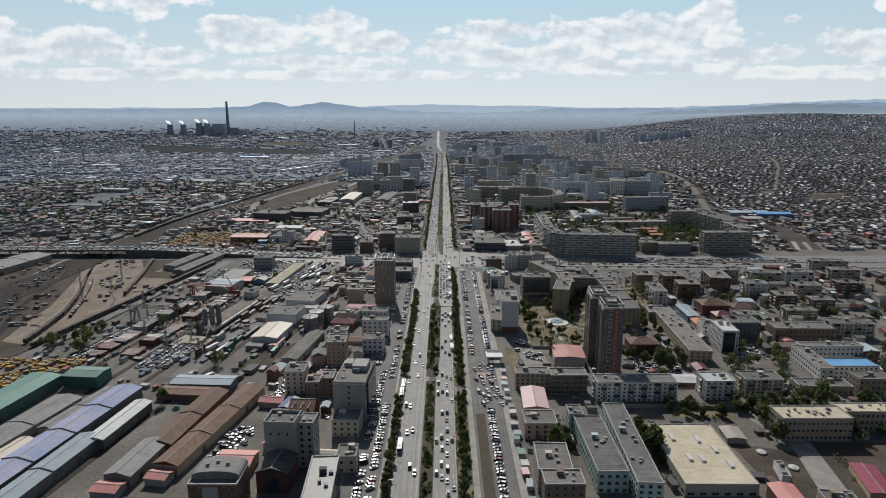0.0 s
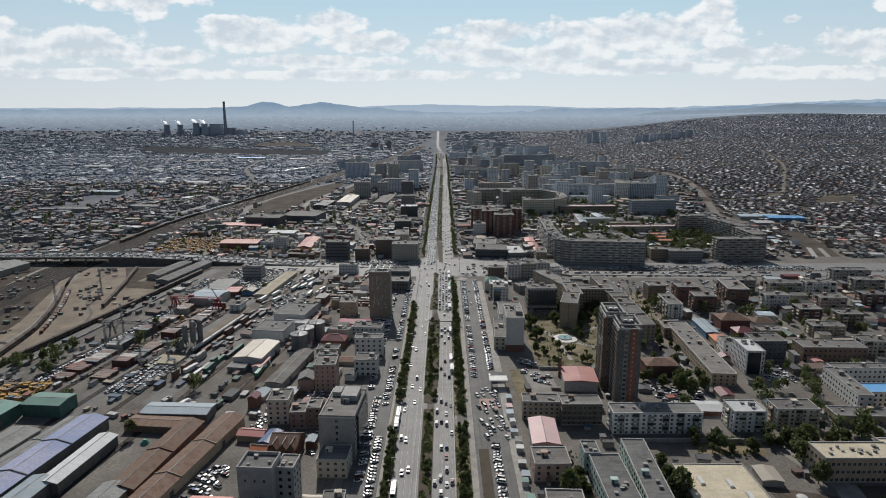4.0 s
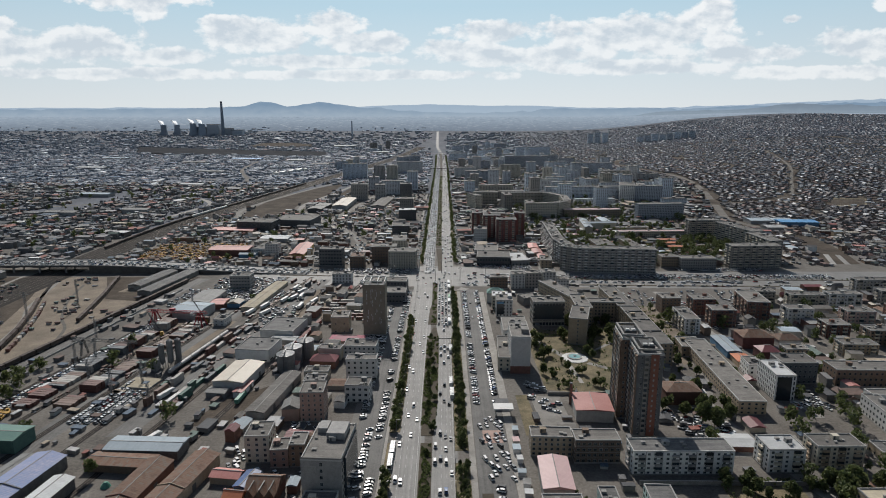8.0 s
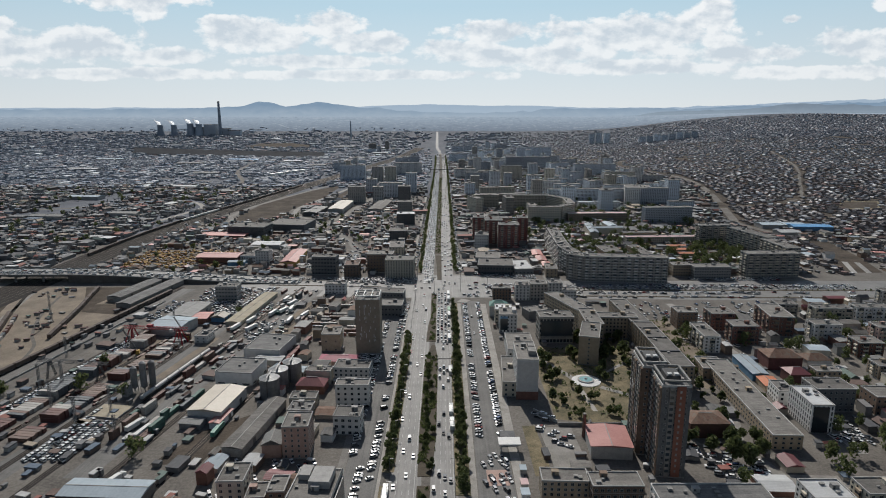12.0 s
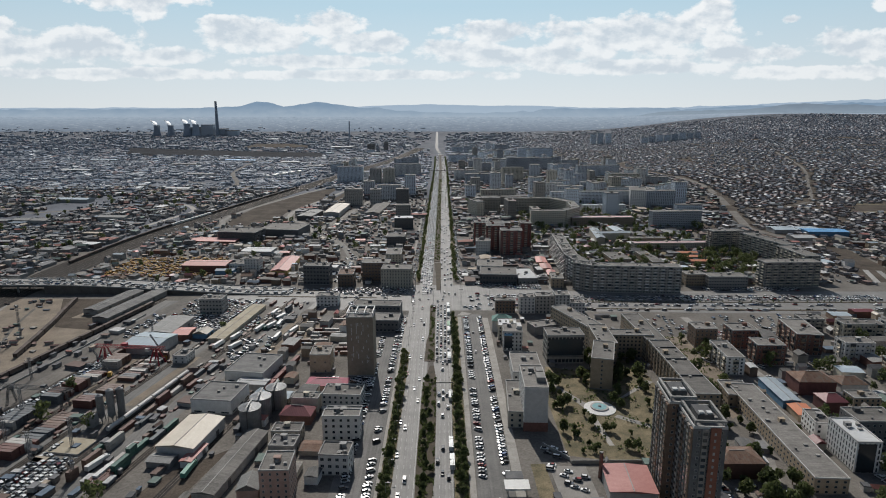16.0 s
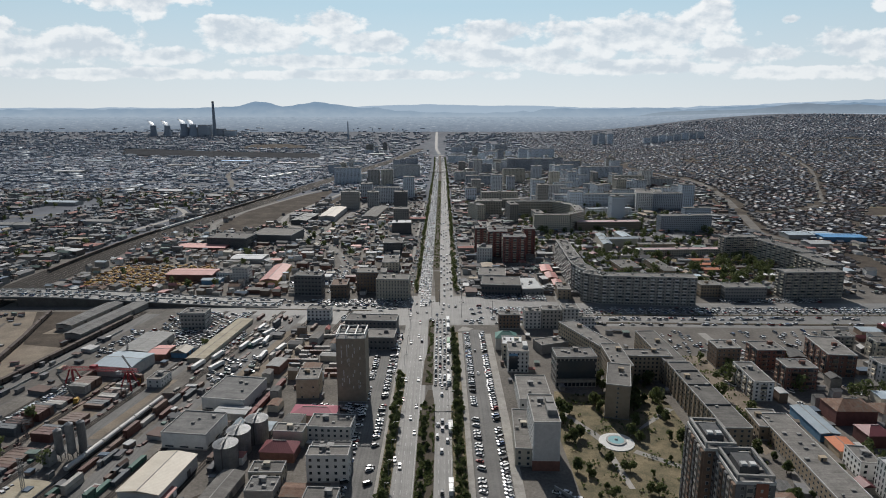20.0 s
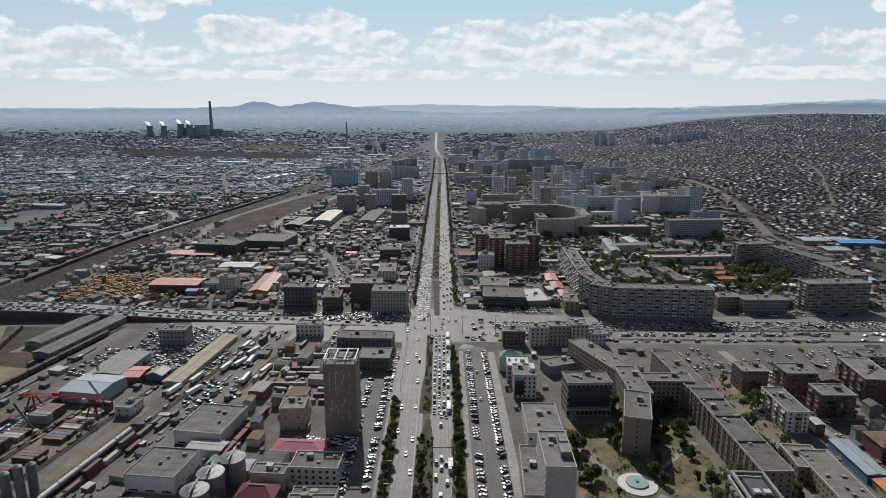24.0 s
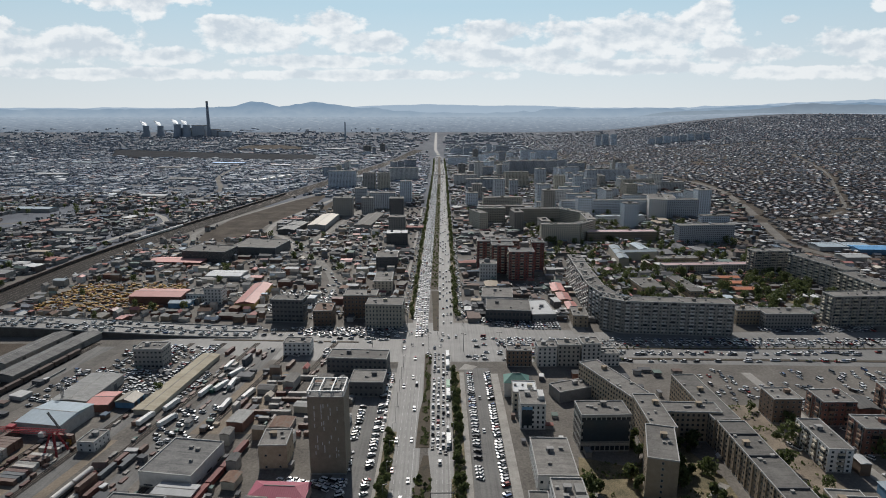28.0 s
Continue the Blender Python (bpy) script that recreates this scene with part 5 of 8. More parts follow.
for x, y, w, d, yaw in ((94, 1310, 47, 16, 0), (171, 1303, 86, 14, 0), (180, 1152, 56, 14, 0), (219, 1170, 14, 40, -42), (236, 1222, 14, 66, -4), (225, 1279, 14, 46, 30), (70, 1272, 14, 44, 20), (312, 1405, 167, 16, 4), (386, 1145, 82, 16, 5),
                        (389, 975, 44, 16, 6), (416, 918, 17, 78, 12), (414, 846, 17, 56, 3), (376, 796, 60, 17, 2)):
    block("grey nine-storey panel apartment block with balconies", x, y, w, d, 27, yaw, floors=9, sides="fl", near=False, clutter=4, balconies="cream" if y < 1000 else "", **dict(apt, wall="panel" if y < 1000 else "cream" if 60 < x < 240 else "hazepale" if y > 1250 else "hazeblue"))
block("long block under a pale blue roof", 314, 1315, 83, 16, 12.5, 6, "white", "slate", 4, "fl", 3, near=False)
block("long block under a faded pink roof", 272, 1165, 102, 18, 14, 2, "tan", "rose", 4, "fl", 3, near=False)
shed("school wing under a pale blue roof", 233, 1040, 12, 76, 11, -6, "cream", "slate", rise=1.6)
shed("school wing under a pale blue roof", 259, 1044, 45, 12, 11, 6, "cream", "slate", "x", rise=1.6)
shed("school wing under a pale blue roof", 270, 1072, 14, 38, 11, 2, "cream", "slate", rise=1.6)
for y, x in ((936, 323), (914, 321.6), (890, 320.8)):
    shed("kindergarten wing under a bright orange roof", x, y, 25, 11, 5.6, -0.5, "tan", "orange", "x", rise=1.2, group="kindergarten wings")
block("tan school block", 276, 800, 20, 16, 13, -0.5, "tan", "felt", 4, "fl", 2.6)
block("grey school block with a round canopy", 306.6, 791, 41, 17, 13, -0.5, "grey", "felt", 4, "fl", 2.6)
block("long low row of flats", 319, 982, 104, 14, 9, 2.5, "cream", "rose", 3, "fl", 3, near=False)
block("courtyard school block", 300, 1020, 50, 12, 8, 3, "tan", "felt", 2, "fl", 3, near=False)
block("courtyard school block", 262, 900, 14, 60, 8, 3, "tan", "felt", 2, "fl", 3, near=False)
block("courtyard school block", 222, 900, 24, 40, 9, 3, "tan", "felt", 2, "fl", 3, near=False)
shed("market hall under a pale blue roof", 556, 1103, 71, 28, 6, 0, "grey", "slate", "x", rise=1.4)
shed("market hall under a white roof", 534, 1042, 32, 24, 5, 0, "grey", "pale", "x", rise=1.2)
shed("market hall under a bright blue roof", 590, 1080, 60, 28, 7, -4, "blue", "blue", "x", rise=1.4)

for x, y, w, d, h, wall in ((316, 596, 22, 14, 13.5, "white"), (346, 636, 32, 13, 14, "cream"), (326, 560, 18, 16, 12, "brick"), (365, 590, 24, 14, 13, "pink"), (384, 640, 30, 13, 13.5, "white"), (410, 600, 20, 14, 13, "brick"),
                            (318, 520, 26, 13, 10, "tan"), (352, 545, 20, 14, 12, "brown"), (336, 480, 34, 14, 12, "cream"), (440, 650, 30, 13, 13.5, "panel"), (316, 655, 18, 14, 12, "panel"), (448, 690, 40, 12, 13.5, "grey")):
    block("four-storey housing block among low houses", x, y, w, d, h, -3, wall, "felt", 4, "fl", 3.0, (1.4, 1.4), near=False, group="four-storey housing blocks", balconies="cream")

for x, y, w, d, h in ((462, 1690, 73, 16, 35), (202, 1830, 57, 16, 40), (292, 1740, 24, 18, 40), (349, 1762, 61, 16, 30), (479, 1965, 97, 16, 34), (400, 1385, 30, 60, 34), (438, 1368, 58, 18, 33), (298, 2196, 149, 18, 40),
                      (392, 2676, 142, 18, 46), (462, 1480, 18, 110, 20), (837, 3388, 30, 18, 55), (880, 3392, 28, 18, 52), (800, 3384, 26, 18, 50), (250, 1560, 70, 16, 27), (-90, 2000, 80, 18, 36)):
    block("pale grey apartment slab in the distance", x, y, w, d, h, 3 if w > d else -14, "hazepale" if y > 3000 else ("white", "hazeblue", "cream", "hazepale", "hazeblue")[(round(x) + round(y)) % 5], "felt", round(h / 3), "fl", 3.4, near=False, group="distant apartment slabs", clutter=2)
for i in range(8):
    block("row of blue-grey slabs on the hillside", 1040 + i * 38, 3310, 33, 16, 29 + 3 * (i % 3), 2, "hazepale", "felt", 10, "fl", 3.4, near=False, group="hillside slabs", clutter=1)

# white fuel tanks and big pale depots out in the valley
for i in range(8):
    x, y = -484 + 7.5 * i + 6 * (i % 2), 1925 + 20 * i
    ob = thing("fuel_tank", x, y, 0, "round white fuel tank in the valley", "tank", "white fuel tanks")
    part("shell", Geo().disc(0, 0, 7.5, -0.3, 10, 20), FRAME, ob)
    part("lid", Geo().disc(0, 0, 7.7, 10, 11.2, 20, 1.0), FRAME, ob)
for x, y, w, d, roof in ((-466, 3205, 110, 45, "pale"), (-548, 2480, 70, 34, "pale"), (-760, 2560, 120, 26, "blue"), (-900, 2380, 90, 30, "steel"), (-700, 2000, 80, 26, "steel"), (-1150, 2150, 100, 40, "pale"), (-1300, 2600, 110, 36, "slate"),
                         (-620, 1640, 60, 24, "pale"), (-760, 1450, 70, 26, "slate"), (-560, 1220, 50, 22, "steel"), (-680, 1190, 60, 24, "steel"), (-330, 2650, 60, 30, "pale"), (-260, 2900, 70, 30, "pale"), (-420, 2300, 60, 24, "steel")):
    shed("large depot hall under a metal roof", x, y, w, d, 7, -6, "grey", roof, "x", rise=2.0, group="valley depots")
# ---- the ordinary city between the landmarks ----


# open ground kept free of houses: park, school yards, bare plots
KEEP = ((110, 515, 38, 62), (218, 282, 48, 26), (-155, 300, 14, 44), (244, 410, 16, 24), (-205, 555, 26, 45), (40, 430, 14, 30), (-115, 300, 10, 40), (150, 346, 34, 12), (195, 580, 12, 60),
        (-370, 600, 70, 170), (60, 445, 14, 22), (-322, 880, 62, 46), (255, 668, 72, 28))


def taken(x, y, r):
    """Whether a round plot touches a building, a road, the railway or a yard."""
    if (-44 if y < 800 else -27) - r < x - axis(y) < (47 if y < 800 else 29) + r or abs(x - railway_x(y)) < 27 + r:
        return True
    if 700 - r < y < 800 + r and (x > -420 or y > 760 - r):
        return True
    if y > 780 and (any(abs(x - a) < r + w + 2 and abs(y - b) < r + w + 2 for a, b, w in LANES) or in_bare(x, y)):
        return True
    for a, b, hw, hd in KEEP:
        if abs(x - a) < hw + r and abs(y - b) < hd + r:
            return True
    for a, b, hw, hd, yaw in FOOT:
        if abs(a - x) < hw + hd + r and abs(b - y) < hw + hd + r:
            c, s = math.cos(radians(-yaw)), math.sin(radians(-yaw))
            p, q = c * (x - a) - s * (y - b), s * (x - a) + c * (y - b)
            if abs(p) < hw + r and abs(q) < hd + r:
                return True
    return False


def palette(name, stops, rough=0.8, bump=0.2, grime=0.35):
    """One colour of the list for each separate piece, dulled by stains."""
    mat = bpy.data.materials.new(name)
    mat.use_nodes = True
    g = Graph(mat.node_tree)
    at = g.add("ShaderNodeNewGeometry")
    stain = g.add("ShaderNodeTexNoise", {"Vector": at.outputs["Position"], "Scale": 0.5, "Detail": 5.0}).outputs[0]
    col = g.ramp(at.outputs["Random Per Island"], stops, True)
    gain = g.math("MULTIPLY_ADD", stain, grime * 2, 1.0 - grime)
    col = g.add("ShaderNodeVectorMath", {0: col, "Scale": gain}, operation="SCALE").outputs[0]
    p = g.add("ShaderNodeBsdfPrincipled", {"Base Color": col, "Roughness": rough})
    b = g.add("ShaderNodeBump", {"Height": stain, "Strength": bump, "Distance": 0.1})
    g.tree.links.new(b.outputs[0], p.inputs["Normal"])
    g.add("ShaderNodeOutputMaterial", {0: p.outputs[0]})
    return mat


TOWN_ROOF = palette("town_roofs", ((0.0, (0.08, 0.083, 0.09)), (0.26, (0.13, 0.132, 0.138)), (0.44, (0.19, 0.19, 0.193)), (0.56, (0.13, 0.085, 0.07)), (0.66, (0.26, 0.10, 0.08)),
                                   (0.73, (0.10, 0.14, 0.19)), (0.79, (0.12, 0.17, 0.15)), (0.84, (0.36, 0.30, 0.23)), (0.89, (0.46, 0.46, 0.45)), (0.96, (0.62, 0.62, 0.61))))
TOWN_WALL = palette("town_walls", ((0.0, (0.19, 0.182, 0.175)), (0.3, (0.26, 0.245, 0.225)), (0.55, (0.16, 0.12, 0.10)), (0.7, (0.40, 0.39, 0.37)), (0.88, (0.12, 0.12, 0.125))))
# far districts: haze is put into the colours, paler and bluer than near ones
HAZE_ROOF = palette("hazed_valley_roofs", ((0.0, (0.12, 0.145, 0.185)), (0.32, (0.19, 0.22, 0.265)), (0.55, (0.27, 0.30, 0.35)), (0.70, (0.14, 0.20, 0.28)), (0.80, (0.25, 0.18, 0.18)), (0.87, (0.42, 0.45, 0.48)), (0.94, (0.68, 0.71, 0.73))), grime=0.2)
HAZE_WALL = palette("hazed_valley_walls", ((0.0, (0.24, 0.265, 0.30)), (0.5, (0.32, 0.345, 0.38)), (0.8, (0.44, 0.46, 0.48))), grime=0.2)
GER_ROOF = palette("hill_house_roofs", ((0.0, (0.10, 0.095, 0.10)), (0.28, (0.15, 0.135, 0.135)), (0.50, (0.19, 0.12, 0.105)), (0.66, (0.12, 0.14, 0.175)), (0.76, (0.13, 0.155, 0.145)), (0.80, (0.27, 0.25, 0.235)), (0.87, (0.47, 0.46, 0.46)), (0.94, (0.74, 0.74, 0.73))))
# roofs high on the hill, with haze mixed into their colours
GER_HAZE = palette("hazed_hill_roofs", ((0.0, (0.12, 0.125, 0.14)), (0.35, (0.17, 0.175, 0.19)), (0.6, (0.22, 0.17, 0.165)), (0.76, (0.28, 0.29, 0.31)), (0.87, (0.62, 0.64, 0.66))), grime=0.2)
GER_WALL = palette("hill_house_walls", ((0.0, (0.20, 0.175, 0.165)), (0.5, (0.28, 0.25, 0.24)), (0.8, (0.42, 0.40, 0.38))))
FENCE = palette("plot_fences", ((0.0, (0.15, 0.12, 0.105)), (0.5, (0.20, 0.165, 0.145)), (0.85, (0.16, 0.17, 0.18))))
CONTAINER = palette("container_paint", ((0.0, (0.115, 0.05, 0.042)), (0.3, (0.15, 0.085, 0.065)), (0.45, (0.20, 0.19, 0.175)), (0.58, (0.09, 0.10, 0.12)), (0.70, (0.06, 0.13, 0.11)), (0.80, (0.30, 0.28, 0.25)), (0.90, (0.13, 0.085, 0.065))), 0.6)


def cottage(g, x, y, w, d, h, rise, yaw, flat=False, low=0.4):
    """Adds one small building to a joined mesh: walls and a pitched or flat roof, as two pieces."""
    c, s = math.cos(radians(yaw)), math.sin(radians(yaw))
    z = land(x, y)

    def at(p, q, r):
        return (x + c * p - s * q, y + s * p + c * q, z + r)

    a, b = w / 2, d / 2
    g.put([at(-a, -b, -low), at(a, -b, -low), at(a, b, -low), at(-a, b, -low), at(-a, -b, h), at(a, -b, h), at(a, b, h), at(-a, b, h)], [(0, 1, 5, 4), (1, 2, 6, 5), (2, 3, 7, 6), (3, 0, 4, 7)], 0)
    if flat:
        g.put([at(-a - .2, -b - .2, h), at(a + .2, -b - .2, h), at(a + .2, b + .2, h), at(-a - .2, b + .2, h), at(-a - .2, -b - .2, h + .5), at(a + .2, -b - .2, h + .5), at(a + .2, b + .2, h + .5), at(-a - .2, b + .2, h + .5)],
              [(0, 1, 5, 4), (1, 2, 6, 5), (2, 3, 7, 6), (3, 0, 4, 7), (4, 5, 6, 7)], 1)
    else:
        g.put([at(-a - .3, -b - .3, h - .1), at(a + .3, -b - .3, h - .1), at(a + .3, b + .3, h - .1), at(-a - .3, b + .3, h - .1), at(-a - .3, 0, h + rise), at(a + .3, 0, h + rise)],
              [(0, 1, 5, 4), (2, 3, 4, 5), (0, 4, 3), (1, 2, 5)], 1)


# low workshops and houses near enough to be told apart: one object each
rng = random.Random(11)
SPOTS = []


def scatter_spots(n, x0, x1, y0, y1, rmin, rmax, inside=lambda x, y: True, tries=12):
    made = 0
    for _ in range(n * tries):
        x, y, r = rng.uniform(x0, x1), rng.uniform(y0, y1), rng.uniform(rmin, rmax)
        if not inside(x, y) or taken(x, y, r * 0.8) or any(abs(x - a) < r + c and abs(y - b) < r + c for a, b, c in SPOTS):
            continue
        SPOTS.append((x, y, r * 0.8))
        yield x, y, r
        made += 1
        if made >= n:
            return


ROOF_KEYS = ("steel", "felt", "felt", "darkfelt", "steel", "rust", "felt", "darkfelt", "steel", "pink", "slate", "pale", "maroon", "beige", "felt")
WALL_KEYS = ("grey", "panel", "tan", "cream", "white", "brick", "brown")


def small_house(x, y, r, yaw, kinds=("house",)):
    w, d, h = r * rng.uniform(1.2, 1.9), r * rng.uniform(0.9, 1.4), rng.choice((3, 3.4, 4, 4.5, 6.2, 7))
    a, b = w / 2, d / 2
    ob = new("workshop" if r > 7 else "house", Geo().box(-a, a, -b, b, -0.3, h).mesh("walls", WALLS[rng.choice(WALL_KEYS)]))
    tagged(ob, "low workshop with a weathered sheet roof" if r > 7 else "small house with a weathered pitched roof", "building" if r > 7 else "house", "low town buildings")
    ob.matrix_world = pose(x, y, land(x, y), 0, 0, yaw)
    k = rng.uniform(0.4, 2.2) if r < 7 else rng.uniform(0.3, 1.4)
    v = [(-a - .4, -b - .4, h - .05), (a + .4, -b - .4, h - .05), (a + .4, b + .4, h - .05), (-a - .4, b + .4, h - .05), (-a - .4, 0, h + k), (a + .4, 0, h + k)]
    part("roof", Geo().put(v, [(0, 1, 5, 4), (2, 3, 4, 5), (0, 4, 3), (1, 2, 5), (3, 2, 1, 0)]), ROOFS[rng.choice(ROOF_KEYS)], ob)


for n, x0, x1, y0, y1, yaw in ((40, -120, -46, 260, 700, -6), (190, -430, -48, 805, 1250, -6), (60, 430, 640, 780, 1100, -4), (60, 300, 520, 520, 695, -3), (38, 215, 420, 440, 690, -3), (12, 48, 215, 240, 700, -3), (26, 130, 420, 800, 1000, 2)):
    for x, y, r in scatter_spots(n, x0, x1, y0, y1, 3.6, 10 if y0 < 800 else 8.5):
        small_house(x, y, r, yaw + rng.uniform(-4, 4) + rng.choice((0, 90)))


def clear_of_spots(x, y, r):
    return not any(abs(x - a) < r + c + 1.2 and abs(y - b) < r + c + 1.2 for a, b, c in SPOTS)


def town(name, label, n, x0, x1, y0, y1, size, heights, inside, yaw, flat, big=0.12, single=0):
    """A spread of small buildings, joined; as many as asked of the nearest are things of their own."""
    g = Geo()
    cell = {}
    for _ in range(n):
        y = y0 + (y1 - y0) * rng.random() ** 1.25
        x = rng.uniform(x0, x1)
        if not inside(x, y):
            continue
        s = rng.uniform(*size) * (2.2 if rng.random() < big else 1.0) * (1 + max(0, y - 1500) / 6500)
        key = (round(x / (s * 1.15)), round(y / (s * 1.15)), round(s / 6))
        if key in cell or taken(x, y, s * 0.45) or (y < 1300 and not clear_of_spots(x, y, s * 0.45)):
            continue
        cell[key] = 1
        w, d, h, rise = s * rng.uniform(0.9, 1.7), s * rng.uniform(0.6, 0.95), rng.choice(heights), rng.uniform(0.5, 2.2)
        turn, level = yaw + rng.uniform(-8, 8) + rng.choice((0, 90)), rng.random() < flat
        if single and y < 1010 and x > -330:
            single -= 1
            one = Geo()
            cottage(one, 0, 0, w, d, h, rise, 0, level, 0.6)
            mats = WALLS[rng.choice(WALL_KEYS)], ROOFS[rng.choice(ROOF_KEYS)]
            ob = tagged(new("workshop" if level else "house", one.mesh("house", *mats)), "low flat-roofed workshop in a crowded quarter" if level else "small house with a pitched sheet roof in a crowded quarter", "building" if level else "house", "low town buildings")
            ob.matrix_world = pose(x, y, land(x, y), 0, 0, turn)
            SPOTS.append((x, y, s * 0.5))
            continue
        cottage(g, x, y, w, d, h, rise, turn, level, 2.0)
    return tagged(new(name, g.mesh(name, *((HAZE_WALL, HAZE_ROOF) if y0 > 1600 else (TOWN_WALL, TOWN_ROOF)))), label, "buildings", kind="stuff")


def hill_edge(y):
    return 505 + 0.27 * (y - 1100) if y < 1560 else 628 - 0.10 * (y - 1560) if y < 2200 else max(330.0, 564 - 0.45 * (y - 2200))


def open_spot(x, y):
    """Streets and yards leave gaps between the clusters of roofs."""
    return noise.noise(Vector((x / 130, y / 190, 7.0))) > (-0.3 if y < 1650 else -0.48) and abs((x + 0.12 * y) % 210 - 105) > 7 and abs((y - 0.1 * x) % 260 - 130) > 9


town("low_town", "sprawl of low workshops, depots and houses with mixed roofs", 9500, -1100, -28, 800, 1700, (3.5, 10), (2.6, 3, 3.5, 4, 5, 7),
     lambda x, y: abs(x) < 0.78 * y - 60 and x < -28 and open_spot(x, y), -6, 0.5, single=260)
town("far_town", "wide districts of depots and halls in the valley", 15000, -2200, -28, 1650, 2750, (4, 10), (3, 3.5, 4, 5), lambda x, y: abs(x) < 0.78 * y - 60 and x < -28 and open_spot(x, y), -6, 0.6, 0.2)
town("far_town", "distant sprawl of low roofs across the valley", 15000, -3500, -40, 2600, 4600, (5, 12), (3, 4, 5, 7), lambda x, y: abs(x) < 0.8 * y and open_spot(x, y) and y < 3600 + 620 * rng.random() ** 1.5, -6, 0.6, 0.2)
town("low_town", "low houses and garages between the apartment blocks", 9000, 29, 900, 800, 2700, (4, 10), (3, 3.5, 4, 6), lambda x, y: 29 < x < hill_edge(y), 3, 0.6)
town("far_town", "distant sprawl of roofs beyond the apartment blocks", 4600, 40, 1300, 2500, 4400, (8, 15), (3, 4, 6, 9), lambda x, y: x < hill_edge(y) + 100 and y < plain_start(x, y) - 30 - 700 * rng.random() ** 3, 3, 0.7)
town("yard_clutter", "crates, huts and scrap in the freight yards", 420, -330, -60, 380, 752, (2, 5), (1.2, 1.8, 2.4), lambda x, y: x < -62, -9, 0.9, 0.05)
town("low_town", "low houses, garages and sheds beside the apartment houses", 500, 250, 620, 420, 698, (6, 12), (3, 3.5, 4, 6), lambda x, y: x < 0.8 * y + 60, -3, 0.6)
town("yard_clutter", "huts, kiosks and sheds between the houses", 700, 48, 460, 260, 700, (2, 6), (1.6, 2.2, 2.8), lambda x, y: x < 0.75 * y + 30, -3, 0.8, 0.05)

town("yard_clutter", "crates, fences and huts between the workshops", 3600, -700, -28, 800, 1500, (1.5, 4.5), (1, 1.6, 2.4), lambda x, y: x < -28, -6, 0.7, 0.03)
town("yard_clutter", "kiosks, garages and fences in the courtyards", 1500, 29, 460, 800, 1400, (1.5, 4.5), (1, 1.6, 2.4), lambda x, y: x > 29, 3, 0.7, 0.03)

# ger districts: small plots with board fences climbing the hill
near_hill, far_hill, f = Geo(), Geo(), Geo()
rng = random.Random(23)
y = 790.0
while y < 4700:
    pitch = 14.5 + (y - 790) / 420
    x = hill_edge(y) + rng.uniform(0, 20)
    if y < 1150:
        x = max(470, x - 60)
    row = 0
    while x < min(0.80 * y + 140, 3700):
        px, py = x + rng.uniform(-3, 3), y + rng.uniform(-4, 4)
        if not taken(px, py, 4) and rng.random() < 0.95 and noise.noise(Vector((px / 140, py / 140, 3.0))) > -0.55 and py < plain_start(px, py) - 20 - 500 * rng.random() ** 3:
            s = pitch / 15
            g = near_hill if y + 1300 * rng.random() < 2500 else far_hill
            yaw = 12 + 25 * noise.noise(Vector((px / 300, py / 300, 0)))
            cottage(g, px, py, rng.uniform(6, 10) * s, rng.uniform(5, 7) * s, rng.uniform(2.0, 3.0), rng.uniform(0.8, 2.4), yaw + rng.choice((0, 90)), rng.random() < 0.2, 3.0)
            if rng.random() < 0.5:
                cottage(g, px + 6 * s, py - 5 * s, 4 * s, 3 * s, 2.2, 0.5, yaw, True, 3.0)
            if y < 2000 and rng.random() < 0.7:
                c, sn = math.cos(radians(yaw)), math.sin(radians(yaw))
                z = land(px, py)
                k = pitch * 0.48
                q = [(px + c * a - sn * b, py + sn * a + c * b) for a, b in ((-k, -k), (k, -k), (k, k), (-k, k))]
                for i in range(4):
                    (a, b), (e, h) = q[i], q[(i + 1) % 4]
                    f.put([(a, b, z - 2), (e, h, z - 2), (e, h, z + 1.4), (a, b, z + 1.4)], [(0, 1, 2, 3)])
        x += pitch * rng.uniform(0.95, 1.3)
        row += 1
        if row % 9 == 0:
            x += pitch * 0.6
    y += pitch * 0.95
tagged(new("hill_houses", far_hill.mesh("hill_houses", HAZE_WALL, GER_HAZE)), "distant small houses covering the hillside", "houses", kind="stuff")
tagged(new("hill_houses", near_hill.mesh("hill_houses", GER_WALL, GER_ROOF)), "dense small houses of the ger district on the hillside", "houses", kind="stuff")
tagged(new("plot_fences", f.mesh("plot_fences", FENCE)), "weathered board fences round the small plots", "fences", kind="stuff")

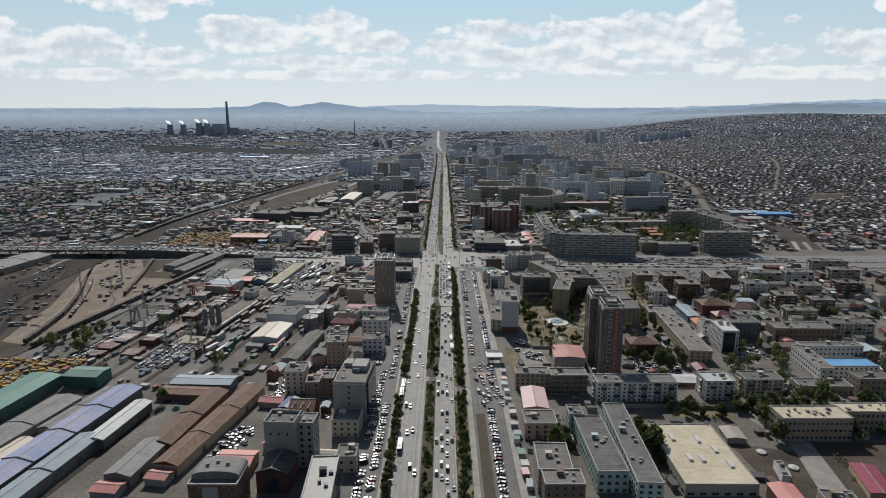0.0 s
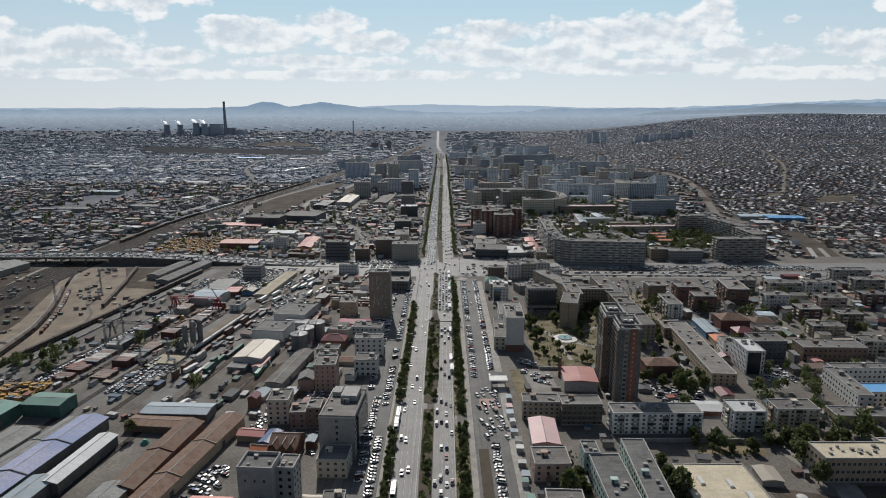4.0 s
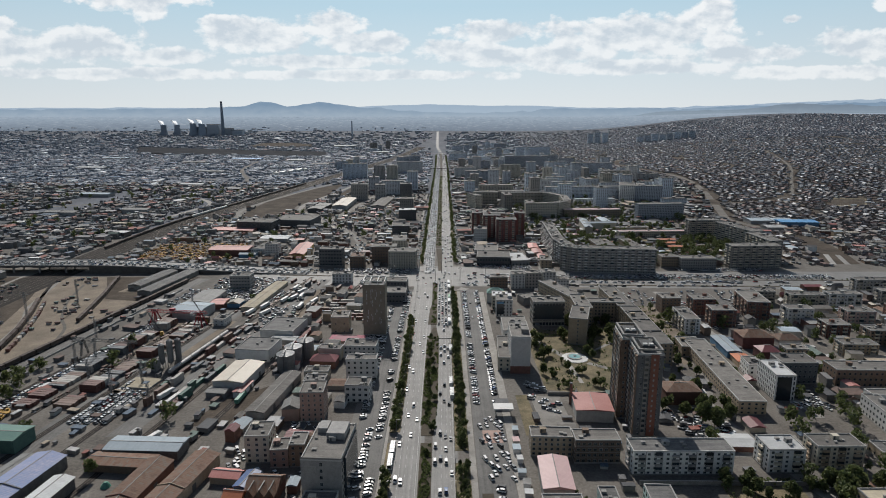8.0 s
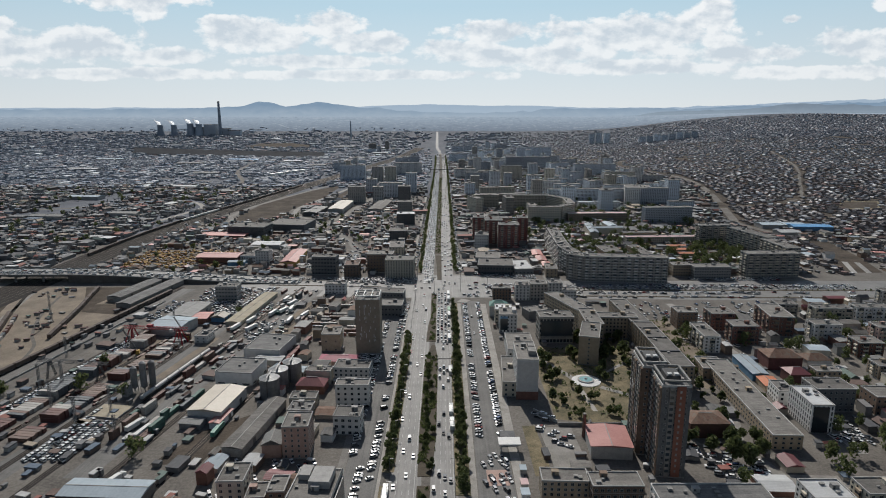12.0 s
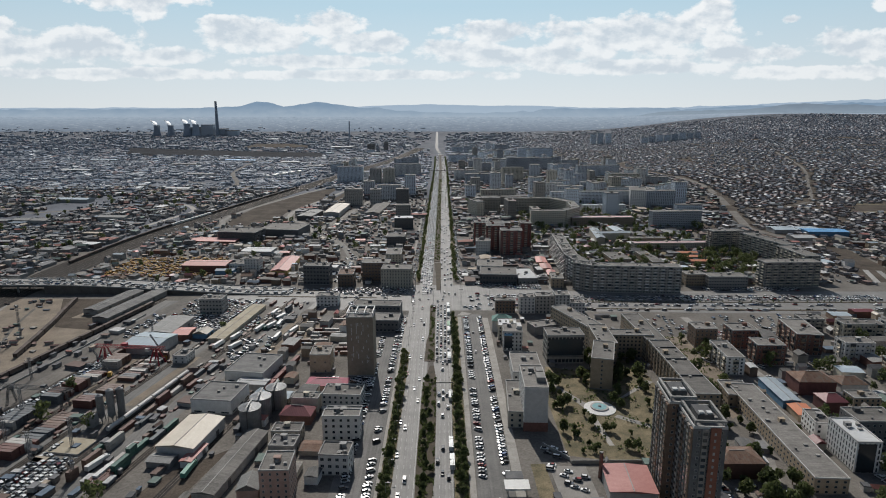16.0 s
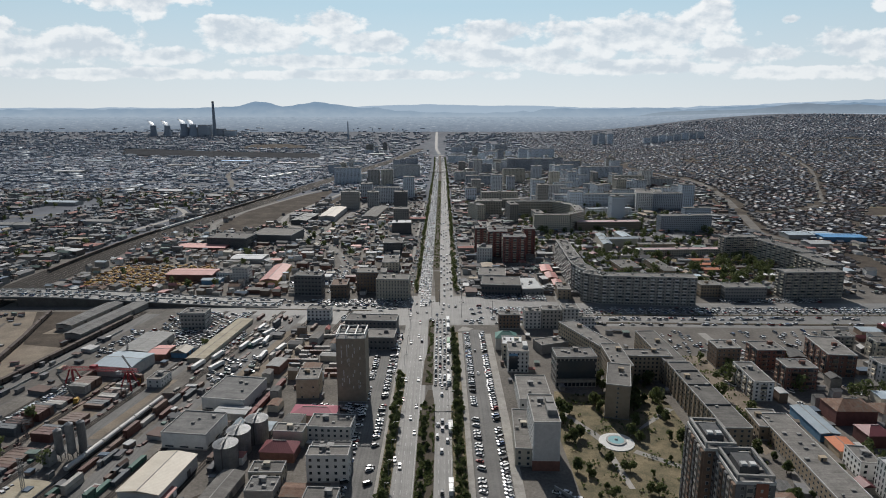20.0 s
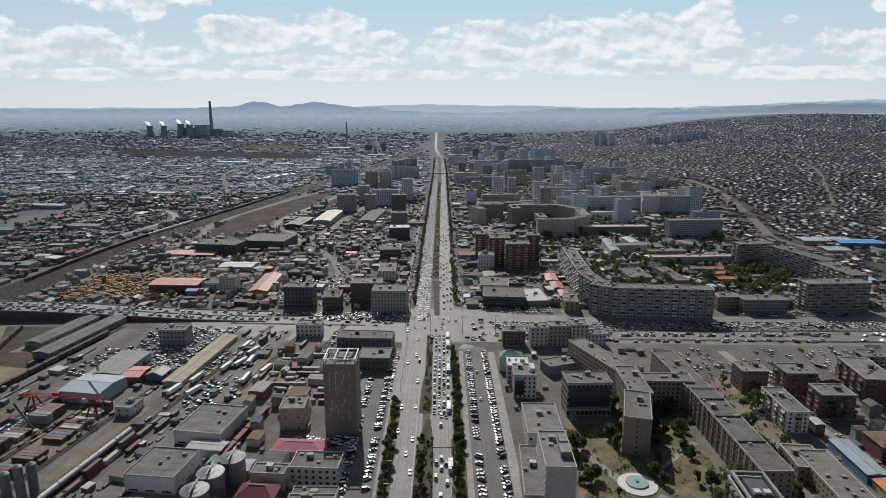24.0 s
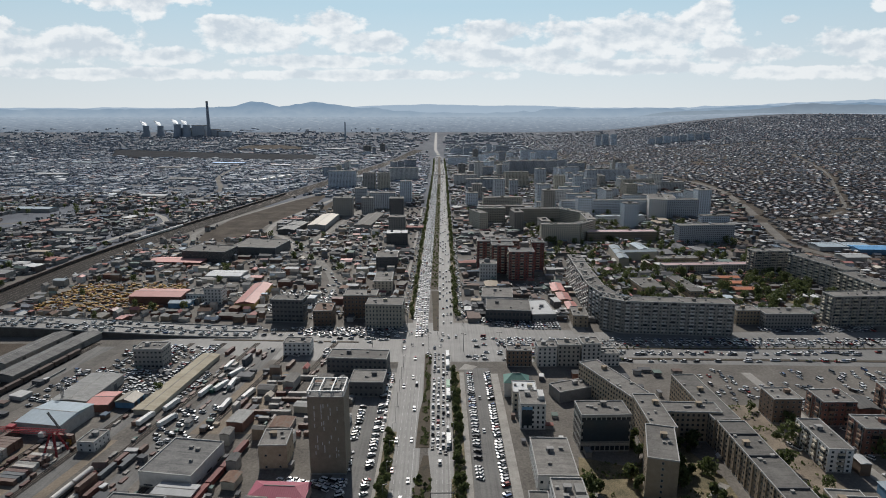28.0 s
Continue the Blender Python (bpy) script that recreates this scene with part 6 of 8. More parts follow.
# more apartment blocks in the distance, one object each as far as they can be told apart
rng = random.Random(31)
for i in range(400):
    y = 830 + 2300 * rng.random()
    left = rng.random() < 0.2
    x = rng.uniform(-330 if y > 1500 else -150, -75) if left else rng.uniform(62, min(hill_edge(y) - 20, 0.30 * y + 120))
    if y < 1250 and (left or x > 100):
        continue
    along = rng.random() < 0.65
    w, d, h = (rng.uniform(32, 80), 14, rng.choice((15, 15, 18, 27, 27, 30))) if along else (15, rng.uniform(30, 70), rng.choice((15, 15, 27, 30)))
    if rng.random() < 0.2:
        w, d, h = rng.uniform(18, 26), rng.uniform(18, 24), rng.choice((30, 36, 42, 48))
    if taken(x, y, max(w, d) * 0.45):
        continue
    FOOT.append((x, y, w / 2 + 6, d / 2 + 6, 3))
    # farther walls mostly get the paler, bluer panels that imitate haze
    shell = Geo().box(-w / 2, w / 2, -d / 2, d / 2, -0.5, h).mesh("walls", WALLS[rng.choice(("hazeblue", "panel", "grey", "hazeblue", "white", "tan", "panel", "brown") if y < 1150 else ("hazepale", "hazepale", "cream", "hazeblue", "white", "hazeblue", "hazepale", "panel"))])
    ob = tagged(new("apartment_block", shell), "distant concrete apartment block with rows of windows", "building", "distant apartment blocks")
    ob.matrix_world = pose(x, y, land(x, y), 0, 0, 3 + rng.uniform(-3, 3))
    part("roof", Geo().box(-w / 2 - 0.2, w / 2 + 0.2, -d / 2 - 0.2, d / 2 + 0.2, h, h + 0.8).box(-3, 3, -2, 2, h + 0.8, h + 3.2), ROOFS["felt"], ob)
    windows(ob, w, d, h, max(4, round(h / 3)), 3.4, (1.7, 1.5), "fl" if x > 0 else "fr", False)
# ---- vehicles ----


def paint_mat(name, island):
    mat = bpy.data.materials.new(name)
    mat.use_nodes = True
    g = Graph(mat.node_tree)
    rnd = g.add("ShaderNodeNewGeometry").outputs["Random Per Island"] if island else g.add("ShaderNodeObjectInfo").outputs["Random"]
    col = g.ramp(rnd, ((0.0, (0.80, 0.80, 0.79)), (0.56, (0.58, 0.59, 0.60)), (0.70, (0.30, 0.31, 0.32)), (0.78, (0.03, 0.03, 0.033)), (0.90, (0.10, 0.11, 0.13)), (0.93, (0.30, 0.04, 0.035)), (0.97, (0.06, 0.12, 0.28))), True)
    p = g.add("ShaderNodeBsdfPrincipled", {"Base Color": col, "Roughness": 0.28, "Coat Weight": 0.5})
    g.add("ShaderNodeOutputMaterial", {0: p.outputs[0]})
    return mat


CAR = paint_mat("car_paint", False)
CAR_JOINED = paint_mat("car_paint_varied", True)
TYRE = plain("tyre_rubber", (0.03, 0.03, 0.03), 0.85)
CARGLASS = plain("car_glass", (0.02, 0.024, 0.028), 0.08, vary=0.0)


def extrude_side(g, side, half, slot, inset=0.0):
    """A body from its side outline (y, z), as wide as 2 * half; inset narrows the upper points."""
    n = len(side)
    top = max(z for _, z in side)
    v = [(sx * (half - (inset if z > top - 0.05 else 0)), y, z) for sx in (-1, 1) for y, z in side]
    g.put(v, [(i, i + n, (i + 1) % n + n, (i + 1) % n) for i in range(n)] + [tuple(range(n)), tuple(range(2 * n - 1, n - 1, -1))], slot)


def car_parts(kind):
    """Outline of body, glasshouse and wheels for a kind of car, length along y."""
    if kind == "saloon":
        L, W, body = 4.5, 0.87, [(-2.25, 0.3), (2.25, 0.3), (2.25, 0.72), (1.1, 0.88), (-1.3, 0.92), (-2.2, 0.85)]
        cab = [(-1.65, 0.9), (1.0, 0.9), (0.35, 1.4), (-1.0, 1.43)]
    elif kind == "suv":
        L, W, body = 4.7, 0.93, [(-2.35, 0.38), (2.35, 0.38), (2.35, 0.95), (1.3, 1.1), (-2.3, 1.12)]
        cab = [(-2.25, 1.1), (1.2, 1.1), (0.55, 1.72), (-1.95, 1.76)]
    else:
        L, W, body = 4.9, 0.9, [(-2.45, 0.35), (2.45, 0.35), (2.45, 0.9), (2.0, 1.05), (-2.4, 1.08)]
        cab = [(-2.4, 1.05), (1.95, 1.05), (1.3, 1.9), (-2.3, 1.92)]
    return L, W, body, cab


def car_geo(kind, slots):
    """Body, then glass with a painted roof panel."""
    L, W, body, cab = car_parts(kind)
    b = Geo()
    extrude_side(b, body, W, slots[0])
    roof = [(y * 0.92, z) for y, z in cab[2:]]
    b.put([(sx * (W - 0.2), y, z + 0.015) for y, z in roof for sx in (-1, 1)], [(0, 1, 3, 2)], slots[0])
    gl = Geo()
    extrude_side(gl, cab, W - 0.05, slots[1], 0.14)
    wh = Geo()
    for sx, y in itertools.product((-1, 1), (-L * 0.31, L * 0.31)):
        n = 8
        v = [(sx * (W + 0.01) - sx * k, y + 0.33 * math.cos(2 * math.pi * i / n), 0.33 + 0.33 * math.sin(2 * math.pi * i / n)) for k in (0, 0.2) for i in range(n)]
        wh.put(v, [tuple(range(n)), tuple(range(2 * n - 1, n - 1, -1))] + [(i, (i + 1) % n, (i + 1) % n + n, i + n) for i in range(n)], slots[2])
    return b, gl, wh


CAR_KINDS = {}
for kind in ("saloon", "suv", "van"):
    b, gl, wh = car_geo(kind, (0, 0, 0))
    both = Geo().put(b.v, b.f, 0).put(wh.v, wh.f, 1)
    CAR_KINDS[kind] = (both.mesh("body", CAR, TYRE), gl.mesh("glasshouse", CARGLASS), car_geo(kind, (0, 1, 2)))

PLACES = []
rng = random.Random(41)


def put_car(x, y, yaw, z=0.07):
    PLACES.append((x, y, yaw, z))


def queue(u, y0, y1, gap, yaw=0.0, fill=0.9, z=0.07, jitter=1.2):
    y = y0
    while y < y1:
        if rng.random() < fill:
            put_car(axis(y) + u + rng.uniform(-0.25, 0.25), y + rng.uniform(-jitter, jitter), yaw + rng.uniform(-1.5, 1.5), z)
        y += gap * rng.uniform(0.9, 1.15)


for u, gap, fill in ((4.7, 15, 0.5), (7.5, 13, 0.7), (10.5, 12, 0.8), (13.4, 16, 0.5)):
    queue(u, 250, 402, gap, 0, fill)
for u, gap in ((7.3, 16), (9.9, 12), (12.8, 17)):
    queue(u, 404, 588, gap, 0, 0.72)
for u, gap in ((5.4, 8.0), (8.4, 6.9), (11.6, 6.6), (14.4, 10)):
    queue(u, 590, 728, gap, 0, 0.92)
for u in (-6.3, -9.2, -12.2, -15.0):
    queue(u, 250, 720, 34, 180, 0.45)
for u in (-2.6, -5.2, -7.9, -10.6, -13.2):
    queue(u, 768 if u > -11 else 810, 2300, 6.2, 180, 0.95)
for u in (-2.9, -5.9, -8.9, -12.0):
    queue(u, 2300, 2890, 8.5, 180, 0.9)
for u in (8.5, 12, 15.5, 19):
    queue(u, 800, 2890, 22, 0, 0.7)
for u, yaw in ((30.2, 62), (42.6, 118)):
    queue(u, 560 if u < 35 else 540, 690, 3.2, yaw, 0.82, jitter=0.2)
    if u < 35:
        queue(37.5, 250, 352, 2.9, 70, 0.9, jitter=0.2)
    queue(u, 440, 540, 3.3, yaw, 0.7, jitter=0.2)
queue(35.5, 565, 690, 40, 0, 0.4)
for u, yaw, y0, y1, fill in ((-27.5, -62, 250, 360, 0.7), (-27.5, -62, 398, 690, 0.6), (-33.5, -70, 250, 410, 0.6), (-39.2, -70, 410, 640, 0.4), (-24.0, 4, 610, 690, 0.8)):
    queue(u, y0, y1, 2.9 if yaw < 0 else 5.6, yaw, fill, jitter=0.3)
for u, yaw in ((-21.5, 8), (-24.5, 20), (27.5, -10), (29.5, 15)):
    queue(u, 815, 1500, 6.5, yaw, 0.6)
x = 52.0
while x < 440:
    for y, fill in ((746, 0.9), (751.5, 0.85), (757, 0.75), (726, 0.25), (730, 0.2), (712, 0.18), (714.5, 0.12)):
        if rng.random() < fill and not (y > 760 and x < 100):
            put_car(x + rng.uniform(-0.6, 0.6), y - 0.012 * (x - 60) + rng.uniform(-0.6, 0.6), 90 if y < 740 else rng.choice((10, 170)) + rng.uniform(-8, 8))
    x += 3.1
x = -60.0
while x > -1000:
    for w, fill in ((6, 0.75), (10, 0.8), (18, 0.55), (23, 0.5)):
        if rng.random() < fill:
            put_car(x + rng.uniform(-1.5, 1.5), fly_near(x) + w, 90, fly_top(x) + 0.1)
    x -= 7.5
# three rows bending round the market hall, and the queues at the junction
ARC = [(23, 828), (34, 808), (52, 794), (77, 785), (112, 784)]
for (x0, y0), (x1, y1) in zip(ARC, ARC[1:]):
    L = math.hypot(x1 - x0, y1 - y0)
    turn = math.degrees(math.atan2(y1 - y0, x1 - x0))
    nx, ny = -(y1 - y0) / L, (x1 - x0) / L
    for i in range(int(L / 2.9)):
        for off in (0.0, 5.6, 11.6):
            if rng.random() < 0.9:
                k = i * 2.9 / L
                put_car(x0 + (x1 - x0) * k + nx * off, y0 + (y1 - y0) * k + ny * off, turn + rng.choice((8, 188)) + rng.uniform(-8, 8))
for n, x0, x1, y0, y1, yaw in ((16, -24, 20, 712, 790, 0), (34, -95, -30, 752, 768, 90), (20, -110, -45, 722, 740, 80), (26, 30, 70, 738, 765, 80), (18, -60, -26, 776, 800, 60), (16, 24, 60, 712, 730, 85)):
    for _ in range(n):
        x, y = rng.uniform(x0, x1), rng.uniform(y0, y1)
        if not any(abs(x - a) < 4 and abs(y - b) < 4 for a, b, _, _ in PLACES[-160:]):
            put_car(x, y, yaw + rng.choice((0, 180)) + rng.uniform(-15, 15))


def lot(n, pts, yaw, z=0.07):
    """Parked cars scattered in a lot, given by two opposite corners in the freight slant."""
    (x0, y0), (x1, y1) = pts
    made = 0
    for _ in range(n * 6):
        x, y = rng.uniform(x0, x1), rng.uniform(y0, y1)
        if taken_car(x, y):
            continue
        put_car(x, y, yaw + rng.choice((0, 180)) + rng.uniform(-6, 6), z)
        made += 1
        if made >= n:
            return


def taken_car(x, y):
    if any(abs(x - a) < 2.6 and abs(y - b) < 2.6 for a, b, _, _ in PLACES[-400:]):
        return True
    for a, b, hw, hd, yaw in FOOT:
        if abs(a - x) < hw + hd and abs(b - y) < hw + hd:
            c, s = math.cos(radians(-yaw)), math.sin(radians(-yaw))
            p, q = c * (x - a) - s * (y - b), s * (x - a) + c * (y - b)
            if abs(p) < hw + 2.5 and abs(q) < hd + 2.5:
                return True
    return any(abs(x - a) < r + 2 and abs(y - b) < r + 2 for a, b, r in SPOTS)


for n, pts, yaw in ((110, ((-240, 660), (-180, 745)), 60), (60, ((-260, 640), (-190, 700)), 80), (40, ((-122, 262), (-108, 330)), 60),
                    (50, ((-110, 340), (-64, 420)), 30), (26, ((-160, 590), (-130, 640)), 70), (46, ((-76, 550), (-45, 560)), 60), (40, ((140, 395), (172, 430)), 80),
                    (64, ((185, 642), (325, 694)), 10), (14, ((60, 425), (78, 470)), 70), (34, ((225, 430), (245, 470)), 20), (24, ((212, 240), (240, 262)), 70),
                    (60, ((280, 775), (380, 785)), 10), (120, ((-110, 770), (-30, 785)), 20), (80, ((-160, 830), (-100, 900)), 40),
                    (60, ((160, 805), (380, 990)), 20), (330, ((-420, 806), (-50, 1150)), 50), (60, ((60, 880), (120, 930)), 20), (50, ((200, 560), (300, 660)), 30)):
    lot(n, pts, yaw)
lot(30, ((24, 356), (40, 420)), 20)

# rows of pale cars for sale in the freight yard, in line with the sidings
for s, y0, y1, turn in ((-258.5, 432, 590, 68), (-263.5, 432, 600, 68), (-204, 416, 474, 62), (-199, 416, 462, 62), (-194, 416, 460, 62), (-189, 416, 458, 62), (-184, 416, 456, 62), (-246, 610, 745, 70), (-241, 610, 745, 70), (-216, 650, 745, 70), (-211, 650, 745, 70), (-190, 640, 690, 66)):
    y = y0
    while y < y1:
        x = freight(s, y) + rng.uniform(-0.3, 0.3)
        if rng.random() < 0.92 and not taken_car(x, y):
            put_car(x, y, turn + rng.uniform(-4, 4) - 9, 0.05)
        y += 2.75
# the nearest cars are things of their own, the rest one joined mass
near, rest = [], []
for p in PLACES:
    (near if 330 < p[1] < 640 and -30 < p[0] < 48 and len(near) < 300 else rest).append(p)
for x, y, yaw, z in near:
    kind = rng.choices(("saloon", "suv", "van"), (5, 4, 1.5))[0]
    body, glass, _ = CAR_KINDS[kind]
    ob = tagged(new("car", body), {"saloon": "small saloon car on the asphalt", "suv": "tall family car on the asphalt", "van": "boxy minivan on the asphalt"}[kind], "car", "cars on the avenue")
    ob.matrix_world = pose(x, y, z, 0, 0, yaw)
    part("glasshouse", glass, None, ob, "dark tinted car windows")
g = Geo()
for x, y, yaw, z in rest:
    kind = rng.choices(("saloon", "suv", "van"), (5, 4, 1.5))[0]
    c, s = math.cos(radians(yaw)), math.sin(radians(yaw))
    up = land(x, y) + z
    for piece in CAR_KINDS[kind][2]:
        g.put([(x + c * p - s * q, y + s * p + c * q, up + r) for p, q, r in piece.v], piece.f, piece.s[0])
tagged(new("parked_cars", g.mesh("parked_cars", CAR_JOINED, CARGLASS, TYRE)), "rows of parked and waiting cars, mostly white", "cars", kind="stuff")


def bus(x, y, yaw, colour, label):
    ob = thing("bus", x, y, yaw, label, "bus", "city buses", 0.07)
    hull = part("body", Geo().box(-1.25, 1.25, -5.8, 5.8, 0.35, 3.0).box(-1.0, 1.0, -4, 3, 3.0, 3.2), colour, ob)
    part("window_band", Geo().box(-1.28, 1.28, -5.3, 5.5, 1.5, 2.45), CARGLASS, hull)
    part("windscreen", Geo().box(-1.1, 1.1, 5.7, 5.83, 1.1, 2.7), CARGLASS, hull)
    for a, b in itertools.product((-1.05, 1.05), (-3.6, 3.6)):
        part("wheel", Geo().put([(a + sx, b + 0.5 * math.cos(math.pi * i / 4), 0.45 + 0.5 * math.sin(math.pi * i / 4)) for sx in (-0.22, 0.22) for i in range(8)],
                                [tuple(range(8)), tuple(range(15, 7, -1))] + [(i, i + 8, (i + 1) % 8 + 8, (i + 1) % 8) for i in range(8)]), TYRE, ob)


WHITEBUS = plain("bus_white", (0.72, 0.73, 0.72), 0.4)
GREENBUS = plain("bus_green", (0.10, 0.30, 0.16), 0.45)
for u, y, c in ((-18.6, 371, 0), (-18.4, 384, 0), (-15.4, 306, 0), (14.9, 452, 0), (14.9, 530, 0), (14.6, 596, 0), (14.9, 655, 0), (14.9, 668, 1), (14.9, 704, 0), (14.9, 722, 0), (14.5, 470, 0)):
    bus(axis(y) + u, y, 180 if u < 0 else 0, GREENBUS if c else WHITEBUS, "green and white city bus" if c else "white city bus on the avenue")
# ---- trees and hedges ----


def crown_geo(rng, r, h, base, n, squash=1.0):
    """Leaf clumps in lobes round the limbs, with gaps and an uneven outline."""
    g = Geo()
    lobes = [(rng.uniform(-0.5, 0.5) * r, rng.uniform(-0.5, 0.5) * r, base + h * rng.uniform(0.2, 0.85), r * rng.uniform(0.45, 0.75)) for _ in range(6)]
    for _ in range(n):
        a, b, c, q = rng.choice(lobes)
        d = Vector((rng.gauss(0, 1), rng.gauss(0, 1), rng.gauss(0, 1) * squash)).normalized() * q * rng.uniform(0.55, 1.0)
        p = Vector((a, b, c)) + d
        t = Euler((rng.uniform(0, 6.3), rng.uniform(0, 6.3), rng.uniform(0, 6.3))).to_matrix()
        s = rng.uniform(0.28, 0.55) * (r / 2.4) ** 0.5
        g.put([tuple(p + t @ Vector(k)) for k in ((-s, -s * 0.6, 0), (s, -s * 0.7, 0.1), (s * 0.8, s * 0.7, 0), (-s * 0.7, s * 0.6, 0.12))], [(0, 1, 2, 3)])
    return g


def trunk_geo(rng, h):
    g = Geo().disc(0, 0, 0.2, -0.2, h, 7, 0.1)
    for _ in range(4):
        a, z = rng.uniform(0, 6.28), h * rng.uniform(0.55, 0.9)
        e = Vector((math.cos(a), math.sin(a), 0.9)) * h * 0.4
        o = Vector((0, 0, z))
        k = Vector((-math.sin(a), math.cos(a), 0)) * 0.06
        g.put([tuple(o + k), tuple(o - k), tuple(o + Vector((0, 0, 0.12))), tuple(o + e)], [(0, 1, 3), (1, 2, 3), (2, 0, 3)])
    return g


def on_house(x, y, r):
    for a, b, hw, hd, yaw in FOOT:
        if abs(a - x) < hw + hd + r and abs(b - y) < hw + hd + r:
            c, s = math.cos(radians(-yaw)), math.sin(radians(-yaw))
            p, q = c * (x - a) - s * (y - b), s * (x - a) + c * (y - b)
            if abs(p) < hw + r and abs(q) < hd + r:
                return True
    return any(abs(x - a) < k + r and abs(y - b) < k + r for a, b, k in SPOTS)


def taken_road(x, y):
    return -46 < x - axis(y) < 48 or abs(x - railway_x(y)) < 28 or (700 < y < 800)


rng = random.Random(53)
TREES = []
for r, h, base in ((1.9, 4.2, 0.7), (2.4, 5.2, 0.9), (2.8, 6.2, 1.1), (1.5, 5.4, 0.5)):
    TREES.append((trunk_geo(rng, base + h * 0.5).mesh("trunk", BARK), crown_geo(rng, r, h, base, 430).mesh("crown", LEAF), crown_geo(rng, r, h, base, 150)))


def tree(x, y, k=None, z=0.0, big=1.0):
    trunk, crown, _ = TREES[rng.randrange(4) if k is None else k]
    ob = tagged(new("tree", trunk), "small leafy street tree with dull green foliage" if big < 1.5 else "broad leafy tree in a yard with dull green foliage", "tree", "street trees" if big < 1.5 else "yard trees")
    ob.matrix_world = pose(x, y, land(x, y) + z, 0, 0, rng.uniform(0, 360))
    s = rng.uniform(0.6, 1.1) * big
    ob.scale = (s, s, s * rng.uniform(0.85, 1.1))
    part("crown", crown, None, ob)


grove = Geo()


def grove_tree(x, y, s=1.0):
    t = rng.choice(TREES)[2]
    c, n = math.cos(s * 37 + x), math.sin(s * 37 + x)
    z = land(x, y)
    s *= rng.uniform(0.8, 1.3)
    grove.put([(x + s * (c * p - n * q), y + s * (n * p + c * q), z + s * r) for p, q, r in t.v], t.f)


# rows along the avenue
y = 265.0
while y < 690:
    if not 372 < y < 384:
        tree(axis(y) + 19.8 + rng.uniform(-1.8, 1.8), y, z=0.1)
        if rng.random() < 0.75:
            tree(axis(y + 3) + 19.4 + rng.uniform(-2.4, 2.4), y + 3, z=0.1)
    if not 360 < y < 404 and y < 608:
        tree(axis(y) - (19.6 if y < 400 else 18.8) + rng.uniform(-1.2, 1.2), y + rng.uniform(-1, 1), rng.choice((0, 1, 3)), z=0.1, big=1.2)
        tree(axis(y) - (19.6 if y < 400 else 18.8) + rng.uniform(-1.6, 1.6), y + 3.2 + rng.uniform(-1, 1), rng.choice((0, 1, 3)), z=0.1, big=1.1)
    if rng.random() < (0.42 if y < 400 else 0.7) and not 392 < y < 402 and y < 572:
        tree(axis(y) + (rng.uniform(-1.5, 1.0) if y < 404 else rng.uniform(-2.2, 3.6)), y, 0, 0.15)
    y += 6.4
# the small park, school grounds and courtyards
for x, yy, big in ((113, 300, 2.2), (114, 312, 2.0), (116, 290, 1.9), (62, 300, 1.9), (192, 338, 2.3), (200, 343, 2.4), (208, 346, 2.2), (216, 348, 2.4), (226, 350, 2.2), (236, 352, 2.4), (246, 352, 2.1), (158, 415, 2.0), (150, 424, 2.1), (164, 408, 1.8), (176, 418, 2.0),
                   (188, 312, 2.0), (262, 350, 2.2), (140, 432, 1.8), (232, 318, 2.2), (172, 395, 1.7)):
    if not on_house(x, yy, 1.0):
        tree(x, yy, 2, big=big)
for n, x0, x1, y0, y1 in ((40, 74, 142, 462, 568), (14, 108, 150, 556, 600), (12, 150, 186, 425, 470), (12, 140, 182, 338, 356), (9, 186, 204, 330, 352), (8, 60, 76, 300, 345), (7, 112, 118, 290, 330), (14, 170, 182, 480, 540)):
    for _ in range(n * 3):
        x, yy = rng.uniform(x0, x1), rng.uniform(y0, y1)
        if not on_house(x, yy, 1.2) and (x - 103) ** 2 + (yy - 514) ** 2 > 130:
            tree(x, yy, big=1.5 if yy > 520 or x > 150 else 1.15)
            n -= 1
            if not n:
                break
for n, x0, x1, y0, y1 in ((330, 160, 400, 800, 1000), (240, 120, 420, 1000, 1300), (210, 130, 480, 330, 640), (15, -312, -276, 440, 500), (24, 150, 300, 310, 420), (90, 60, 500, 1300, 1900), (60, -420, -60, 800, 1200), (90, -900, -440, 900, 1600), (16, -250, -70, 280, 690)):
    for _ in range(n):
        x, yy = rng.uniform(x0, x1), rng.uniform(y0, y1)
        if not on_house(x, yy, 1.5) and not taken_road(x, yy) and not in_bare(x, yy):
            grove_tree(x, yy, 1.6)
for i in range(430):
    yy = 815 + i * 4.6
    for u in (-17.6, 23.8):
        if rng.random() < 0.8:
            grove_tree(axis(yy) + u + rng.uniform(-2, 2), yy, 0.85)
for i in range(110):
    x = 60 + i * 5.5
    if rng.random() < 0.7:
        grove_tree(x, 738 - 0.012 * (x - 60), 0.32)
    if rng.random() < 0.35:
        grove_tree(x, 715 - 0.025 * (x - 60), 0.32)
tagged(new("distant_trees", grove.mesh("distant_trees", LEAF)), "scattered dull green trees in yards and along streets", "trees", kind="stuff")

# scrub on the medians and verges
scrub = Geo()


